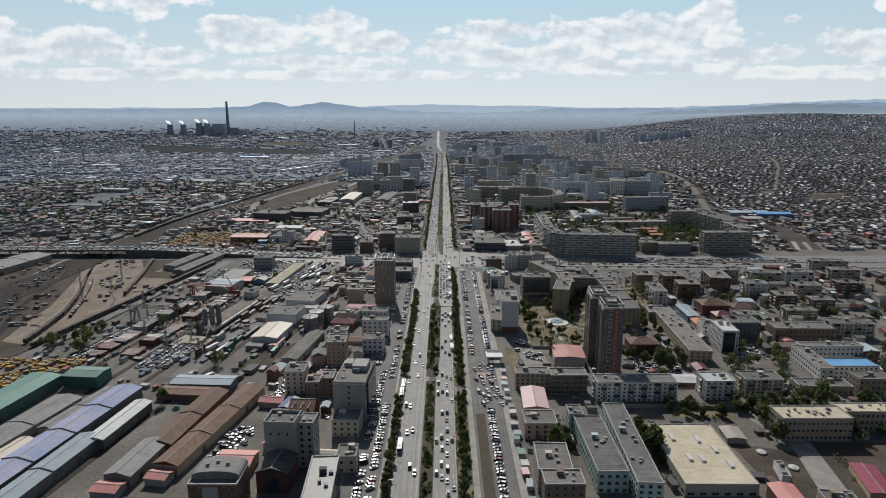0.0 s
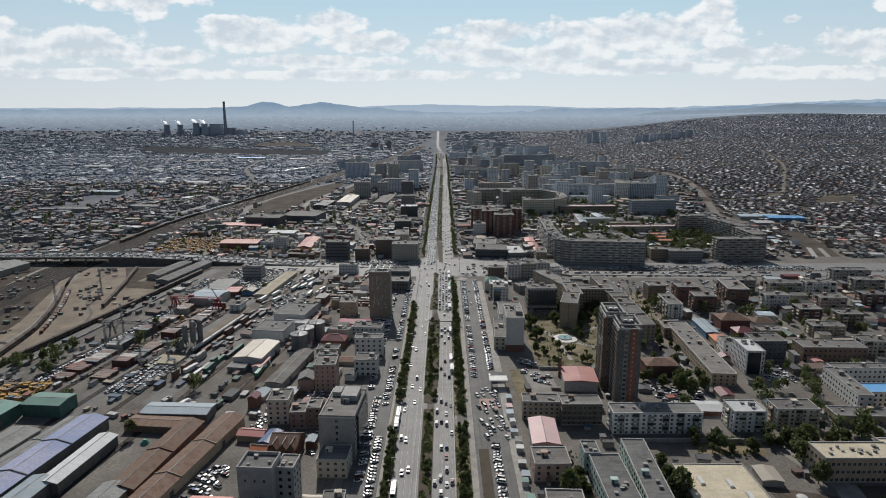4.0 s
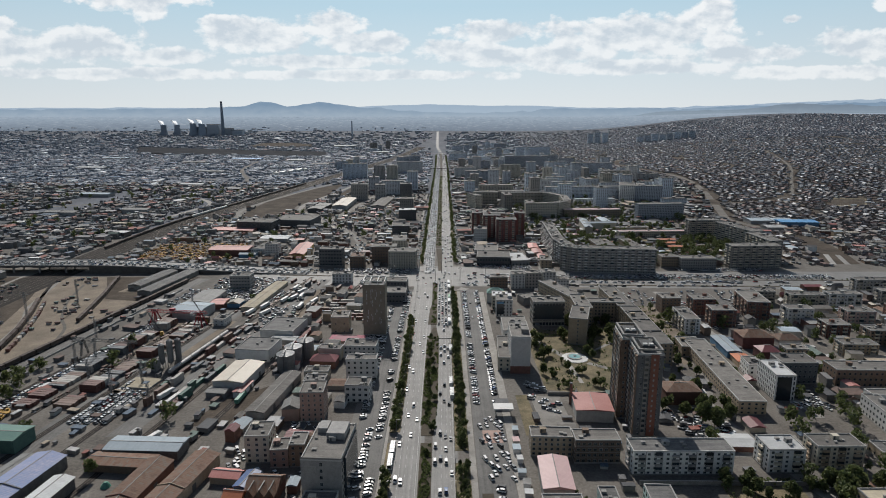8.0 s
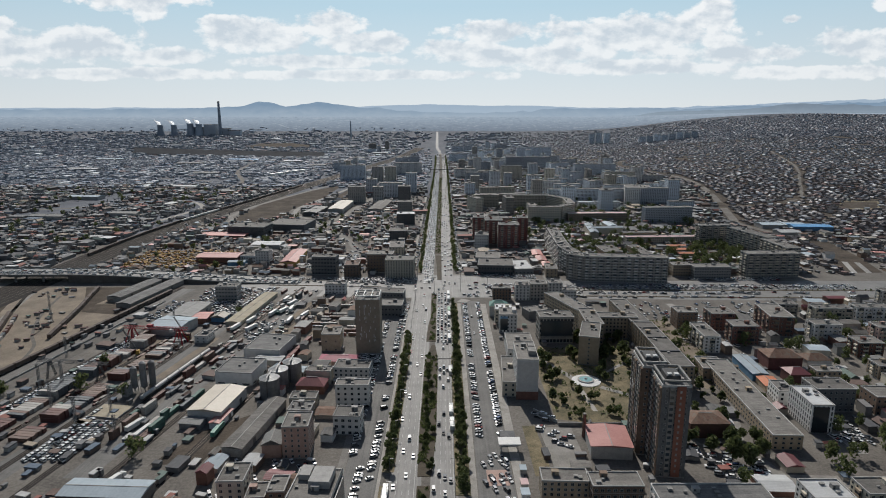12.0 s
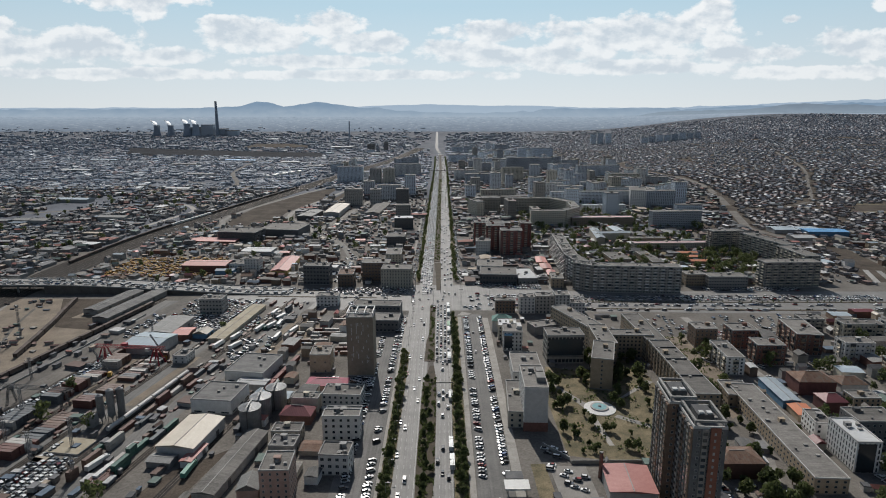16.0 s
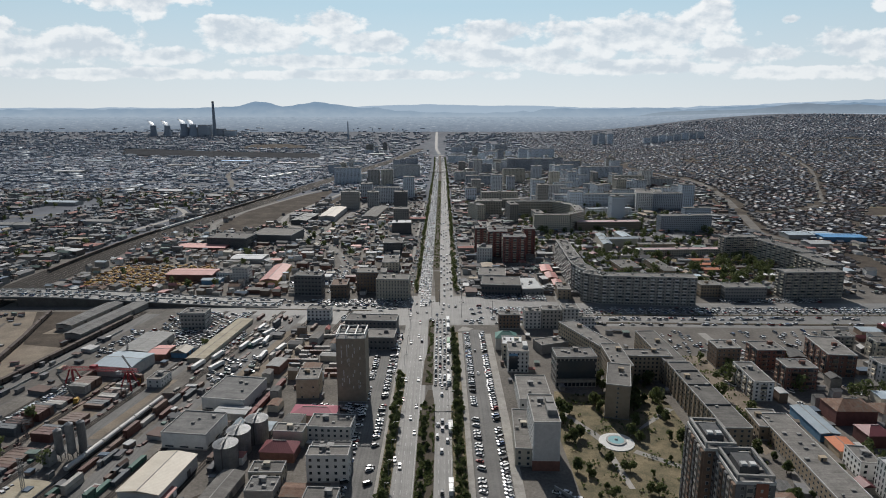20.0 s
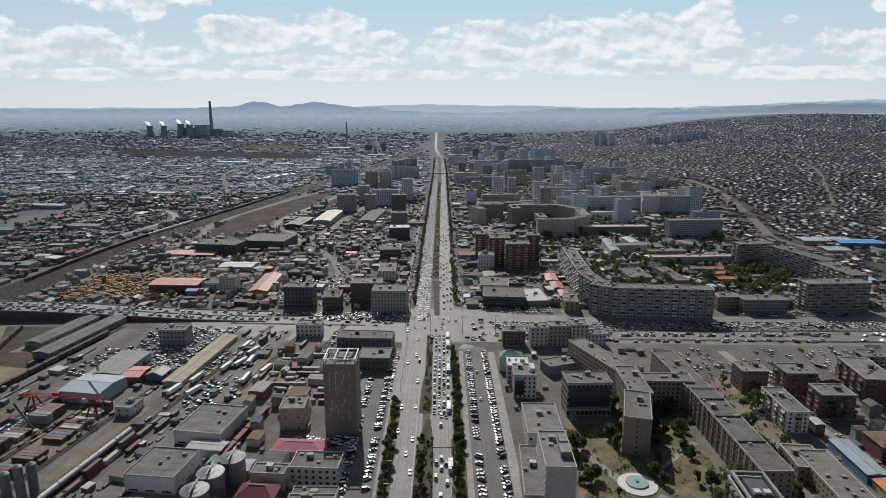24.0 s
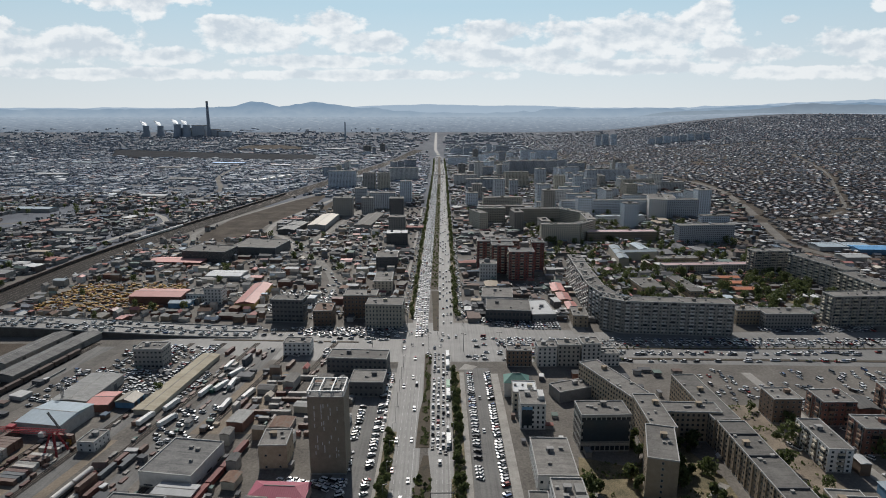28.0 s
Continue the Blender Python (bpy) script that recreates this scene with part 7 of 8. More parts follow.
def scrub_band(u0, u1, y0, y1, n, size=0.5):
    for _ in range(n):
        yy = rng.uniform(y0, y1)
        x = axis(yy) + rng.uniform(u0, u1)
        if noise.noise(Vector((x / 4, yy / 9, 2))) < -0.05:
            continue
        t = Euler((rng.uniform(-1, 1), rng.uniform(-1, 1), rng.uniform(0, 6.3))).to_matrix()
        s = size * rng.uniform(0.5, 1.3)
        p = Vector((x, yy, 0.25 + s * 0.7))
        scrub.put([tuple(p + t @ Vector(k)) for k in ((-s, 0, -s), (s, 0.1, -s), (s * 0.6, 0, s), (-s * 0.7, 0.1, s * 0.8))], [(0, 1, 2, 3)])


scrub_band(-2.9, 2.5, 250, 390, 2200)
scrub_band(-3.8, 5.2, 408, 560, 4200)
scrub_band(-1.4, 3.0, 592, 726, 1500, 0.4)
scrub_band(-21.4, -17.8, 250, 391, 900)
scrub_band(-21.4, -16.0, 405, 606, 1500)
scrub_band(15.6, 22.6, 250, 371, 1300)
scrub_band(16.0, 22.6, 385, 560, 1800)
scrub_band(17.5, 22.6, 560, 692, 1400)
scrub_band(-1.0, 6.4, 915, 1900, 2600, 0.7)
for x0, x1, y0, y1, n in ((74, 148, 458, 575, 2600), (140, 182, 336, 356, 700), (184, 206, 505, 640, 900), (196, 262, 256, 262, 150), (60, 78, 296, 350, 300), (110, 120, 262, 330, 400), (205, 214, 262, 312, 200)):
    for _ in range(n):
        x, yy = rng.uniform(x0, x1), rng.uniform(y0, y1)
        if noise.noise(Vector((x / 9, yy / 9, 6))) < 0.12 or on_house(x, yy, 0.5) or (x - 103) ** 2 + (yy - 514) ** 2 < 110:
            continue
        t = Euler((rng.uniform(-1, 1), rng.uniform(-1, 1), rng.uniform(0, 6.3))).to_matrix()
        s = rng.uniform(0.3, 0.8)
        p = Vector((x, yy, s * 0.6 + rng.random() * 1.2))
        scrub.put([tuple(p + t @ Vector(k)) for k in ((-s, 0, -s), (s, 0.1, -s), (s * 0.6, 0, s), (-s * 0.7, 0.1, s * 0.8))], [(0, 1, 2, 3)])
tagged(new("scrub", scrub.mesh("scrub", LEAF)), "low bushes and weeds on the planted strips", "bushes", kind="stuff")
# ---- freight yard: containers, wagons, crane, silos ----
rng = random.Random(67)
YELLOW = plain("machine_yellow", (0.50, 0.30, 0.06), 0.6, vary=0.25)
YELLOW_GOODS = palette("yellow_goods", ((0.0, (0.42, 0.25, 0.06)), (0.25, (0.30, 0.17, 0.06)), (0.42, (0.40, 0.28, 0.12)), (0.55, (0.20, 0.19, 0.18)), (0.68, (0.24, 0.12, 0.08)), (0.80, (0.16, 0.11, 0.08)), (0.9, (0.24, 0.23, 0.21))))
BOXES = {}
for key, colour in (("rust", (0.13, 0.052, 0.042)), ("brown", (0.17, 0.10, 0.075)), ("slate", (0.10, 0.115, 0.13)), ("green", (0.06, 0.15, 0.12)), ("pale", (0.42, 0.40, 0.37))):
    mat = surface("container_" + key, ((0.2, tuple(c * 0.7 for c in colour)), (0.8, colour)), 0.6, 0.4, 3.0, 0.5, vary=0.2, ribs=0.5)
    for size in (6.1, 12.2):
        g = Geo().box(-1.22, 1.22, -size / 2, size / 2, 0.05, 2.6)
        for sx in (-1.22, 1.22):
            for sy in (-size / 2, size / 2):
                g.box(sx - 0.08, sx + 0.08, sy - 0.08, sy + 0.08, 0, 2.68)
        BOXES[key, size] = g.mesh("container", mat)
NAMES = {"rust": "rust-red", "brown": "faded brown", "slate": "slate-grey", "green": "dark green", "pale": "pale grey"}
count = 0
stack = Geo()


def free_of(x, y, r):
    return not on_house(x, y, r) and not any(abs(x - a) < r + 1.5 and abs(y - b) < r + 1.5 for a, b, _, _ in PLACES)


def put_box(x, y, yaw, size, key, level=0):
    """A container of its own, or joined to the rest once there are many."""
    global count
    if count < 300:
        ob = tagged(new("container", BOXES[key, size]), f"{NAMES[key]} steel shipping container in the freight yard", "container", "freight containers")
        ob.matrix_world = pose(x, y, 0.02 + 2.7 * level, 0, 0, yaw)
        count += 1
        return
    c, q = math.cos(radians(yaw)), math.sin(radians(yaw))
    v, f = box_geo(-1.22, 1.22, -size / 2, size / 2, 0.05 + 2.65 * level, 2.65 + 2.65 * level)
    stack.put([(x + c * p - q * r, y + q * p + c * r, z) for p, r, z in v], f)


# two long ranks of containers lying side by side across the yard, with gaps and second layers
for s, y0, y1, gap, size in ((-249, 437, 596, 2.75, 12.2), (-223, 436, 598, 2.75, 12.2)):
    y = y0
    while y < y1:
        run = rng.randint(3, 9)
        key = rng.choices(("rust", "brown", "slate", "green", "pale"), (5, 4, 3, 1.2, 3))[0]
        high = rng.choice((1, 1, 2))
        for _ in range(run):
            if rng.random() < 0.35:
                key = rng.choices(("rust", "brown", "slate", "green", "pale"), (5, 4, 3, 1.2, 3))[0]
            x = freight(s, y) + rng.uniform(-0.5, 0.5)
            if y < y1 and free_of(x, y, 3):
                for level in range(high):
                    put_box(x, y, 81 + rng.uniform(-0.6, 0.6), size, key, level)
            y += gap
        y += rng.choice((1.5, 4.0, 9.0))
# ranks lying along the sidings
for s, y0, y1, dense in ((-178, 440, 735, 0.8), (-172.5, 440, 735, 0.55), (-160, 436, 500, 0.85), (-157, 436, 500, 0.8), (-154, 436, 496, 0.7), (-196, 600, 735, 0.55), (-144, 560, 735, 0.5),
                         (-138, 600, 735, 0.5), (-256, 600, 650, 0.5), (-262, 600, 690, 0.6), (-128, 590, 700, 0.5)):
    y = y0
    while y < y1:
        size = rng.choice((6.1, 12.2, 12.2))
        x = freight(s, y) + rng.uniform(-0.3, 0.3)
        if rng.random() < dense and free_of(x, y, size * 0.45):
            key = rng.choices(("rust", "brown", "slate", "green", "pale"), (5, 4, 3, 1.4, 3))[0]
            for level in range(2 if rng.random() < 0.25 else 1):
                put_box(x, y, -9.4 + rng.uniform(-1.0, 1.0), size, key, level)
        y += size + rng.choice((0.5, 0.8, 1.5, 6.0))
# close rows of pale crates and containers lying crosswise beside the brown tower
for k in range(11):
    y = 596 + k * 8.6
    x = -122 + 0.12 * (y - 596)
    while x < -66:
        size = rng.choice((6.1, 6.1, 12.2))
        if rng.random() < 0.85 and free_of(x + size / 2, y, 2.4):
            put_box(x + size / 2, y + rng.uniform(-0.4, 0.4), 88 + rng.uniform(-1, 1), size, rng.choices(("pale", "brown", "rust", "slate"), (5, 3, 1, 1))[0])
        x += size + rng.choice((0.3, 0.5, 2.0))
# low goods on the ground between the ranks: pallets, pipes and crates in line with the sidings
for s, y0, y1 in ((-236, 430, 600), (-238, 600, 740), (-213, 480, 600), (-206, 600, 740), (-150, 500, 600), (-166, 500, 740), (-186, 560, 740), (-116, 600, 720), (-270, 620, 740)):
    y = y0
    while y < y1:
        L = rng.uniform(1.5, 6.0)
        x = freight(s, y) + rng.uniform(-2.5, 2.5)
        if rng.random() < 0.75 and free_of(x, y, 2):
            c, q = math.cos(radians(-9.4)), math.sin(radians(-9.4))
            w, h = rng.uniform(0.5, 1.3), rng.uniform(0.4, 1.8)
            v, f = box_geo(-w, w, -L / 2, L / 2, 0, h)
            stack.put([(x + c * p - q * r, y + q * p + c * r, z) for p, r, z in v], f)
        y += L + rng.uniform(0.3, 2.5)
tagged(new("container_rows", stack.mesh("container_rows", CONTAINER)), "long rows of worn shipping containers and goods", "containers", kind="stuff")
ob = thing("loading_platform", -200.5, 470.5, -9, "low sandy yellow loading platform beside the plant", "platform")
part("slab", Geo().box(-10, 10, -8, 8, 0, 1.0), CONCRETE, ob)
part("deck", Geo().box(-9.8, 9.8, -7.8, 7.8, 1.0, 1.12), ROOFS["sand"], ob)


def wagon(x, y, yaw, colour, label, tank=False, length=13.0):
    ob = thing("rail_wagon", x, y, yaw, label, "wagon", "freight wagons", 0.25)
    if tank:
        n = 12
        v = [(1.35 * math.cos(2 * math.pi * i / n), yy, 2.3 + 1.35 * math.sin(2 * math.pi * i / n)) for yy in (-length / 2, length / 2) for i in range(n)]
        part("tank", Geo().put(v, [(i, (i + 1) % n, (i + 1) % n + n, i + n)[::-1] for i in range(n)] + [tuple(range(n)), tuple(range(2 * n - 1, n - 1, -1))]), colour, ob)
    else:
        part("body", Geo().box(-1.4, 1.4, -length / 2, length / 2, 1.0, 3.6).prism([(-1.5, -length / 2), (1.5, -length / 2), (1.5, length / 2), (-1.5, length / 2)], 3.6, 3.75), colour, ob)
    part("underframe", Geo().box(-1.3, 1.3, -length / 2 - 0.3, length / 2 + 0.3, 0.75, 1.0).box(-1.1, 1.1, -length * 0.38, -length * 0.24, 0.0, 0.75).box(-1.1, 1.1, length * 0.24, length * 0.38, 0.0, 0.75), DARKFRAME, ob)


WAGON = plain("wagon_brown", (0.085, 0.06, 0.05), 0.8, vary=0.3)
WAGON_RED = plain("wagon_red", (0.20, 0.05, 0.045), 0.7, vary=0.2)
WAGON_PALE = plain("wagon_pale", (0.58, 0.57, 0.54), 0.6, vary=0.15)
for i in range(20):
    y = 462 + i * 13.8
    wagon(freight(-311, y), y, -9.4, WAGON, "dark brown goods wagon in a long train")
for i in range(6):
    y = 492 + i * 13.8
    wagon(freight(-186, y), y, -9.4, WAGON_PALE, "pale tank wagon on a siding", True)
for i in range(4):
    y = 545 + i * 13.8
    wagon(freight(-120, y) + 2, y, -9.4, WAGON_RED, "dull red goods wagon beside the warehouse")
for i in range(58):
    y = 905 + i * 13.8
    wagon(railway_x(y) - 13, y, -math.degrees(math.atan(0.165 * min(1.0, max(0.0, y - 950) / 250))), WAGON_PALE if 18 < i < 28 else WAGON, "goods wagon in the long train on the main line")

# trucks
TRUCK_W = plain("truck_white", (0.70, 0.70, 0.68), 0.5)
TRUCK_G = plain("truck_green", (0.08, 0.26, 0.20), 0.5)


def truck(x, y, yaw, colour, label):
    ob = thing("truck", x, y, yaw, label, "truck", "parked trucks", 0.05)
    part("trailer", Geo().box(-1.25, 1.25, -7.5, 4.4, 1.1, 3.7), colour, ob)
    cab = part("cab", Geo().box(-1.2, 1.2, 4.8, 7.0, 0.5, 2.9).box(-1.1, 1.1, 5.0, 6.2, 2.9, 3.5), colour, ob)
    part("windscreen", Geo().box(-1.1, 1.1, 6.95, 7.05, 1.7, 2.7), CARGLASS, cab)
    part("chassis", Geo().box(-0.9, 0.9, -7.4, 6.8, 0.5, 1.1), DARKFRAME, ob)
    for b in (-6, -4.6, 3.2, 5.9):
        part("axle", Geo().box(-1.2, 1.2, b - 0.5, b + 0.5, 0.0, 0.95), TYRE, ob)


for x, y, c in ((-150, 660, 0), (-142, 668, 0), (-136, 672, 0), (-139, 690, 0), (-164, 640, 0), (-172, 622, 0), (-176, 452, 0), (-168, 444, 0), (-126, 446, 1), (-158, 620, 0), (-130, 640, 0), (-160, 395, 0), (-148, 703, 0), (-120, 655, 0)):
    truck(x, y, -9 + rng.uniform(-14, 14), TRUCK_G if c else TRUCK_W, "green articulated truck parked on bare earth" if c else "white articulated truck in the yard")

# yellow machines and sacks
for n, x0, x1, y0, y1 in ((52, -318, -262, 376, 430), (60, -380, -262, 836, 925)):
    for _ in range(n):
        x, y = rng.uniform(x0, x1), rng.uniform(y0, y1)
        if on_house(x, y, 2):
            continue
        ob = thing("site_machine", x, y, rng.uniform(0, 180), "worn yellow construction machine in a yard", "machine", "yellow machines")
        part("body", Geo().box(-1.2, 1.2, -2.6, 1.2, 0.6, 1.7).box(-1.0, 1.0, 1.2, 2.8, 0.6, 1.2), YELLOW, ob)
        part("cab", Geo().box(-0.8, 0.8, -1.0, 0.8, 1.7, 2.8), YELLOW, ob)
        part("track", Geo().box(-1.35, -0.85, -2.5, 2.5, 0, 0.7).box(0.85, 1.35, -2.5, 2.5, 0, 0.7), TYRE, ob)

# stacked yellow and brown goods among the machines
goods = Geo()
for x0, x1, y0, y1, n in ((-384, -262, 834, 928, 620), (-330, -262, 372, 432, 170)):
    for _ in range(n):
        x, y = rng.uniform(x0, x1), rng.uniform(y0, y1)
        if not on_house(x, y, 1.5):
            cottage(goods, x, y, rng.uniform(1.5, 5), rng.uniform(1.2, 2.4), rng.uniform(0.6, 2.2), 0.2, rng.uniform(-20, 20), True)
tagged(new("yellow_goods", goods.mesh("yellow_goods", YELLOW_GOODS, YELLOW_GOODS)), "heaps of yellow and rusty machine parts", "goods", kind="stuff")

# grain silos
STEEL = surface("galvanised_steel", ((0.2, (0.15, 0.155, 0.16)), (0.8, (0.25, 0.255, 0.26))), 0.5, 0.3, 2.0, 0.4, 0.4, ribs=0.5)
for x, y in ((-108, 492), (-105.7, 506), (-99.6, 519)):
    ob = thing("grain_silo", x, y, 0, "round galvanised grain silo with a conical lid", "silo", "three grain silos")
    shell = part("shell", Geo().disc(0, 0, 6.2, -0.2, 13.0, 28), STEEL, ob)
    part("lid", Geo().disc(0, 0, 6.5, 13.0, 13.2, 28).disc(0, 0, 6.4, 13.2, 15.2, 28, 0.6).disc(0, 0, 0.6, 15.2, 15.9, 10), STEEL, ob)
    part("ladder", Geo().box(-0.3, 0.3, -6.5, -6.3, 0, 13.4), DARKFRAME, shell)
    part("walkway", Geo().box(-0.5, 0.5, -6.3, 6.3, 15.6, 15.75), DARKFRAME, ob)
# batching plant
ob = thing("batching_plant", -199, 499, -9, "grey concrete batching plant with three bins", "plant")
for a, b, h in ((0, 0, 17), (5.5, 2, 20), (10, 5, 20)):
    bin_part = part("bin", Geo().disc(a, b, 2.1, 4, h, 16).disc(a, b, 0.5, 2, 4, 16, 2.1).disc(a, b, 2.1, h, h + 1.2, 16, 0.4), STEEL, ob)
    for c, d in itertools.product((-1.5, 1.5), repeat=2):
        part("leg", Geo().box(a + c - 0.15, a + c + 0.15, b + d - 0.15, b + d + 0.15, 0, 4.5), STEEL, bin_part)
part("mixing_house", Geo().box(-4, 0, -8, -2.4, 0, 7), WALLS["grey"], ob)

# green tarpaulin heaps in the yard between the rusty sheds
TARP = plain("green_tarpaulin", (0.10, 0.30, 0.22), 0.6, vary=0.2)
for x, y, w, d, h in ((-163, 352, 3.0, 4.2, 2.6), (-150, 343, 2.2, 5.5, 1.4), (-147.5, 337, 2.0, 4.5, 1.2), (-154, 348, 2.0, 2.2, 1.0)):
    ob = thing("tarpaulin_heap", x, y, -20, "goods heaped under a green tarpaulin", "heap", "tarpaulin heaps")
    part("sheet", Geo().disc(0, 0, d / 2 + 0.5, 0, h * 0.6, 9, d / 2.4).disc(0.2, 0.1, d / 2.4, h * 0.6, h, 9, w * 0.25), TARP, ob)
# portal crane
RED = plain("crane_red", (0.36, 0.03, 0.04), 0.55)
LATTICE = plain("crane_grey", (0.10, 0.105, 0.11), 0.6)


def lattice(g, p, q, r=0.9, n=10):
    """A square truss between two points: four chords and diagonals."""
    p, q = Vector(p), Vector(q)
    k = (q - p).normalized()
    a = k.cross(Vector((0, 1, 0.01))).normalized() * r
    b = k.cross(a).normalized() * r

    def bar(s, t, w=0.12):
        e = (t - s).normalized()
        m = e.cross(Vector((0.31, 0.52, 0.8))).normalized() * w
        o = e.cross(m).normalized() * w
        v = [tuple(z + d) for z in (s, t) for d in (m, o, -m, -o)]
        g.put(v, [(i, (i + 1) % 4, (i + 1) % 4 + 4, i + 4) for i in range(4)])

    corner = [a + b, a - b, -a - b, -a + b]
    for c in corner:
        bar(p + c, q + c, 0.16)
    for i in range(n):
        s, t = p + (q - p) * (i / n), p + (q - p) * ((i + 1) / n)
        for j in range(4):
            bar(s + corner[j], t + corner[(j + 1) % 4], 0.08)


ob = thing("portal_crane", -224.5, 588, -6, "red lattice portal crane over the storage yard", "crane")
g = Geo()
lattice(g, (-27, 0, 13), (27, 0, 13), 1.0, 20)
part("girder", g, RED, ob)
for a in (-20, 20):
    for b in (-4.5, 4.5):
        for c in (-2.5, 2.5):
            g = Geo()
            lattice(g, (a + c * 1.6, b, 0.2), (a + c * 0.4, b * 0.25, 12.2), 0.3, 7)
            part("leg", g, RED, ob)
part("trolley", Geo().box(-6, -2, -1.6, 1.6, 14.1, 15.8), RED, ob)
part("operator_cabin", Geo().box(12, 15, -1.2, 1.2, 10.0, 12.2), FRAME, ob)
ob = thing("portal_crane", -250, 520, -9, "grey lattice portal crane over container stacks", "crane")
g = Geo()
lattice(g, (-28, 0, 12.5), (26, 0, 12.5), 0.9, 20)
part("girder", g, LATTICE, ob)
for a in (-19, 19):
    for b in (-4.0, 4.0):
        g = Geo()
        lattice(g, (a, b, 0.2), (a, b * 0.2, 11.8), 0.45, 7)
        part("leg", g, LATTICE, ob)
part("trolley", Geo().box(4, 7, -1.4, 1.4, 13.4, 14.8), LATTICE, ob)
for x, y in ((-229, 566), (-203, 596)):
    ob = thing("jib_crane", x, y, 20, "dark mobile crane with a raised jib", "crane")
    g = Geo()
    lattice(g, (0, 0, 2), (-9, 2, 20), 0.35, 12)
    part("jib", g, DARKFRAME, ob)
    part("carriage", Geo().box(-1.3, 1.3, -3, 3, 0.5, 1.6).box(-1.2, 1.2, -2, 1, 1.6, 3.2), YELLOW, ob)
    part("track", Geo().box(-1.6, -1.0, -3, 3, 0, 0.8).box(1.0, 1.6, -3, 3, 0, 0.8), TYRE, ob)

# fountain in the park
WATER = plain("fountain_basin", (0.30, 0.50, 0.53), 0.15)
ob = thing("fountain", 103, 514, 0, "round white fountain with a pale blue basin", "fountain")
part("terrace", Geo().disc(0, 0, 9.8, 0, 0.45, 36), FRAME, ob)
part("basin_wall", Geo().disc(0, 1, 5.6, 0.35, 1.1, 32), KERB, ob)
part("water", Geo().disc(0, 1, 4.4, 1.1, 1.16, 32), WATER, ob)
part("centre", Geo().disc(0, 1, 1.2, 1.1, 1.9, 16, 0.6), KERB, ob)
for x, y in ((173, 300), (182, 285)):
    ob = thing("round_tank", x, y, 0, "round white tank lid in the yard", "tank")
    part("rim", Geo().disc(0, 0, 2.6, 0, 0.9, 24), KERB, ob)
    part("lid", Geo().disc(0, 0, 2.2, 0.9, 1.3, 24, 0.5), FRAME, ob)
ob = thing("brick_chimney", 84, 439, 0, "square brick boiler chimney", "chimney")
part("shaft", Geo().disc(0, 0, 1.1, 0, 14, 4, 0.9), WALLS["brick"], ob)
part("cap", Geo().disc(0, 0, 1.1, 14, 14.6, 4), CONCRETE, ob)
# petrol-station canopy on the right parking lane
ob = thing("petrol_station", 40, 425, 0, "small petrol station under a flat white canopy", "petrol station")
part("canopy", Geo().box(-6, 6, -4, 4, 5.0, 5.8), FRAME, ob)
for a, b in itertools.product((-4.5, 4.5), (-2.5, 2.5)):
    part("column", Geo().box(a - 0.2, a + 0.2, b - 0.2, b + 0.2, 0, 5.0), CONCRETE, ob)
part("kiosk", Geo().box(-4, 4, 8, 14, 0, 3.6).box(-4.3, 4.3, 7.7, 14.3, 3.6, 3.9), WALLS["dark"], ob)
# walls and fences
for x0, y0, x1, y1, h, label in ((100, 352, 204, 350, 2.4, "long grey concrete yard wall"), (72, 452, 150, 452, 2.0, "low dark wall below the park"), (60, 470, 72, 455, 2.0, "low wall beside the park"), (-303.5, 452, -266, 700, 1.2, "long dark wall beside the railway siding")):
    L = math.hypot(x1 - x0, y1 - y0)
    ob = thing("yard_wall", (x0 + x1) / 2, (y0 + y1) / 2, math.degrees(math.atan2(y1 - y0, x1 - x0)), label, "wall")
    part("panel_run", Geo().box(-L / 2, L / 2, -0.12, 0.12, 0, h), CONCRETE, ob)
    part("coping", Geo().box(-L / 2, L / 2, -0.2, 0.2, h, h + 0.12), KERB, ob)

# street lamps along the avenue
LAMP = plain("lamp_steel", (0.28, 0.28, 0.28), 0.5, 0.5)
for i in range(23):
    y = 262 + i * 20
    for u, sgn in ((-17.5, 1), (15.4 if y < 560 else 17.4, -1)):
        ob = thing("street_lamp", axis(y) + u, y, 0, "grey steel street lamp on the verge", "street lamp", "avenue lamps", 0.1)
        pole = part("pole", Geo().disc(0, 0, 0.13, 0, 9, 6, 0.07), LAMP, ob)
        part("lamp_head", Geo().box(min(0, 2.2 * sgn), max(0, 2.2 * sgn), -0.08, 0.08, 8.9, 9.05).box(min(1.4 * sgn, 2.4 * sgn), max(1.4 * sgn, 2.4 * sgn), -0.18, 0.18, 8.8, 8.95), LAMP, pole)

# footbridge over the avenue, far off
ob = thing("footbridge", axis(2090) + 3, 2090, 0, "dark footbridge across the avenue", "bridge")
part("deck", Geo().box(-36, 36, -2, 2, 6.5, 8.6), DARKFRAME, ob)
for a in (-34, 0, 34):
    part("pier", Geo().box(a - 1, a + 1, -1.2, 1.2, 0, 6.5), CONCRETE, ob)

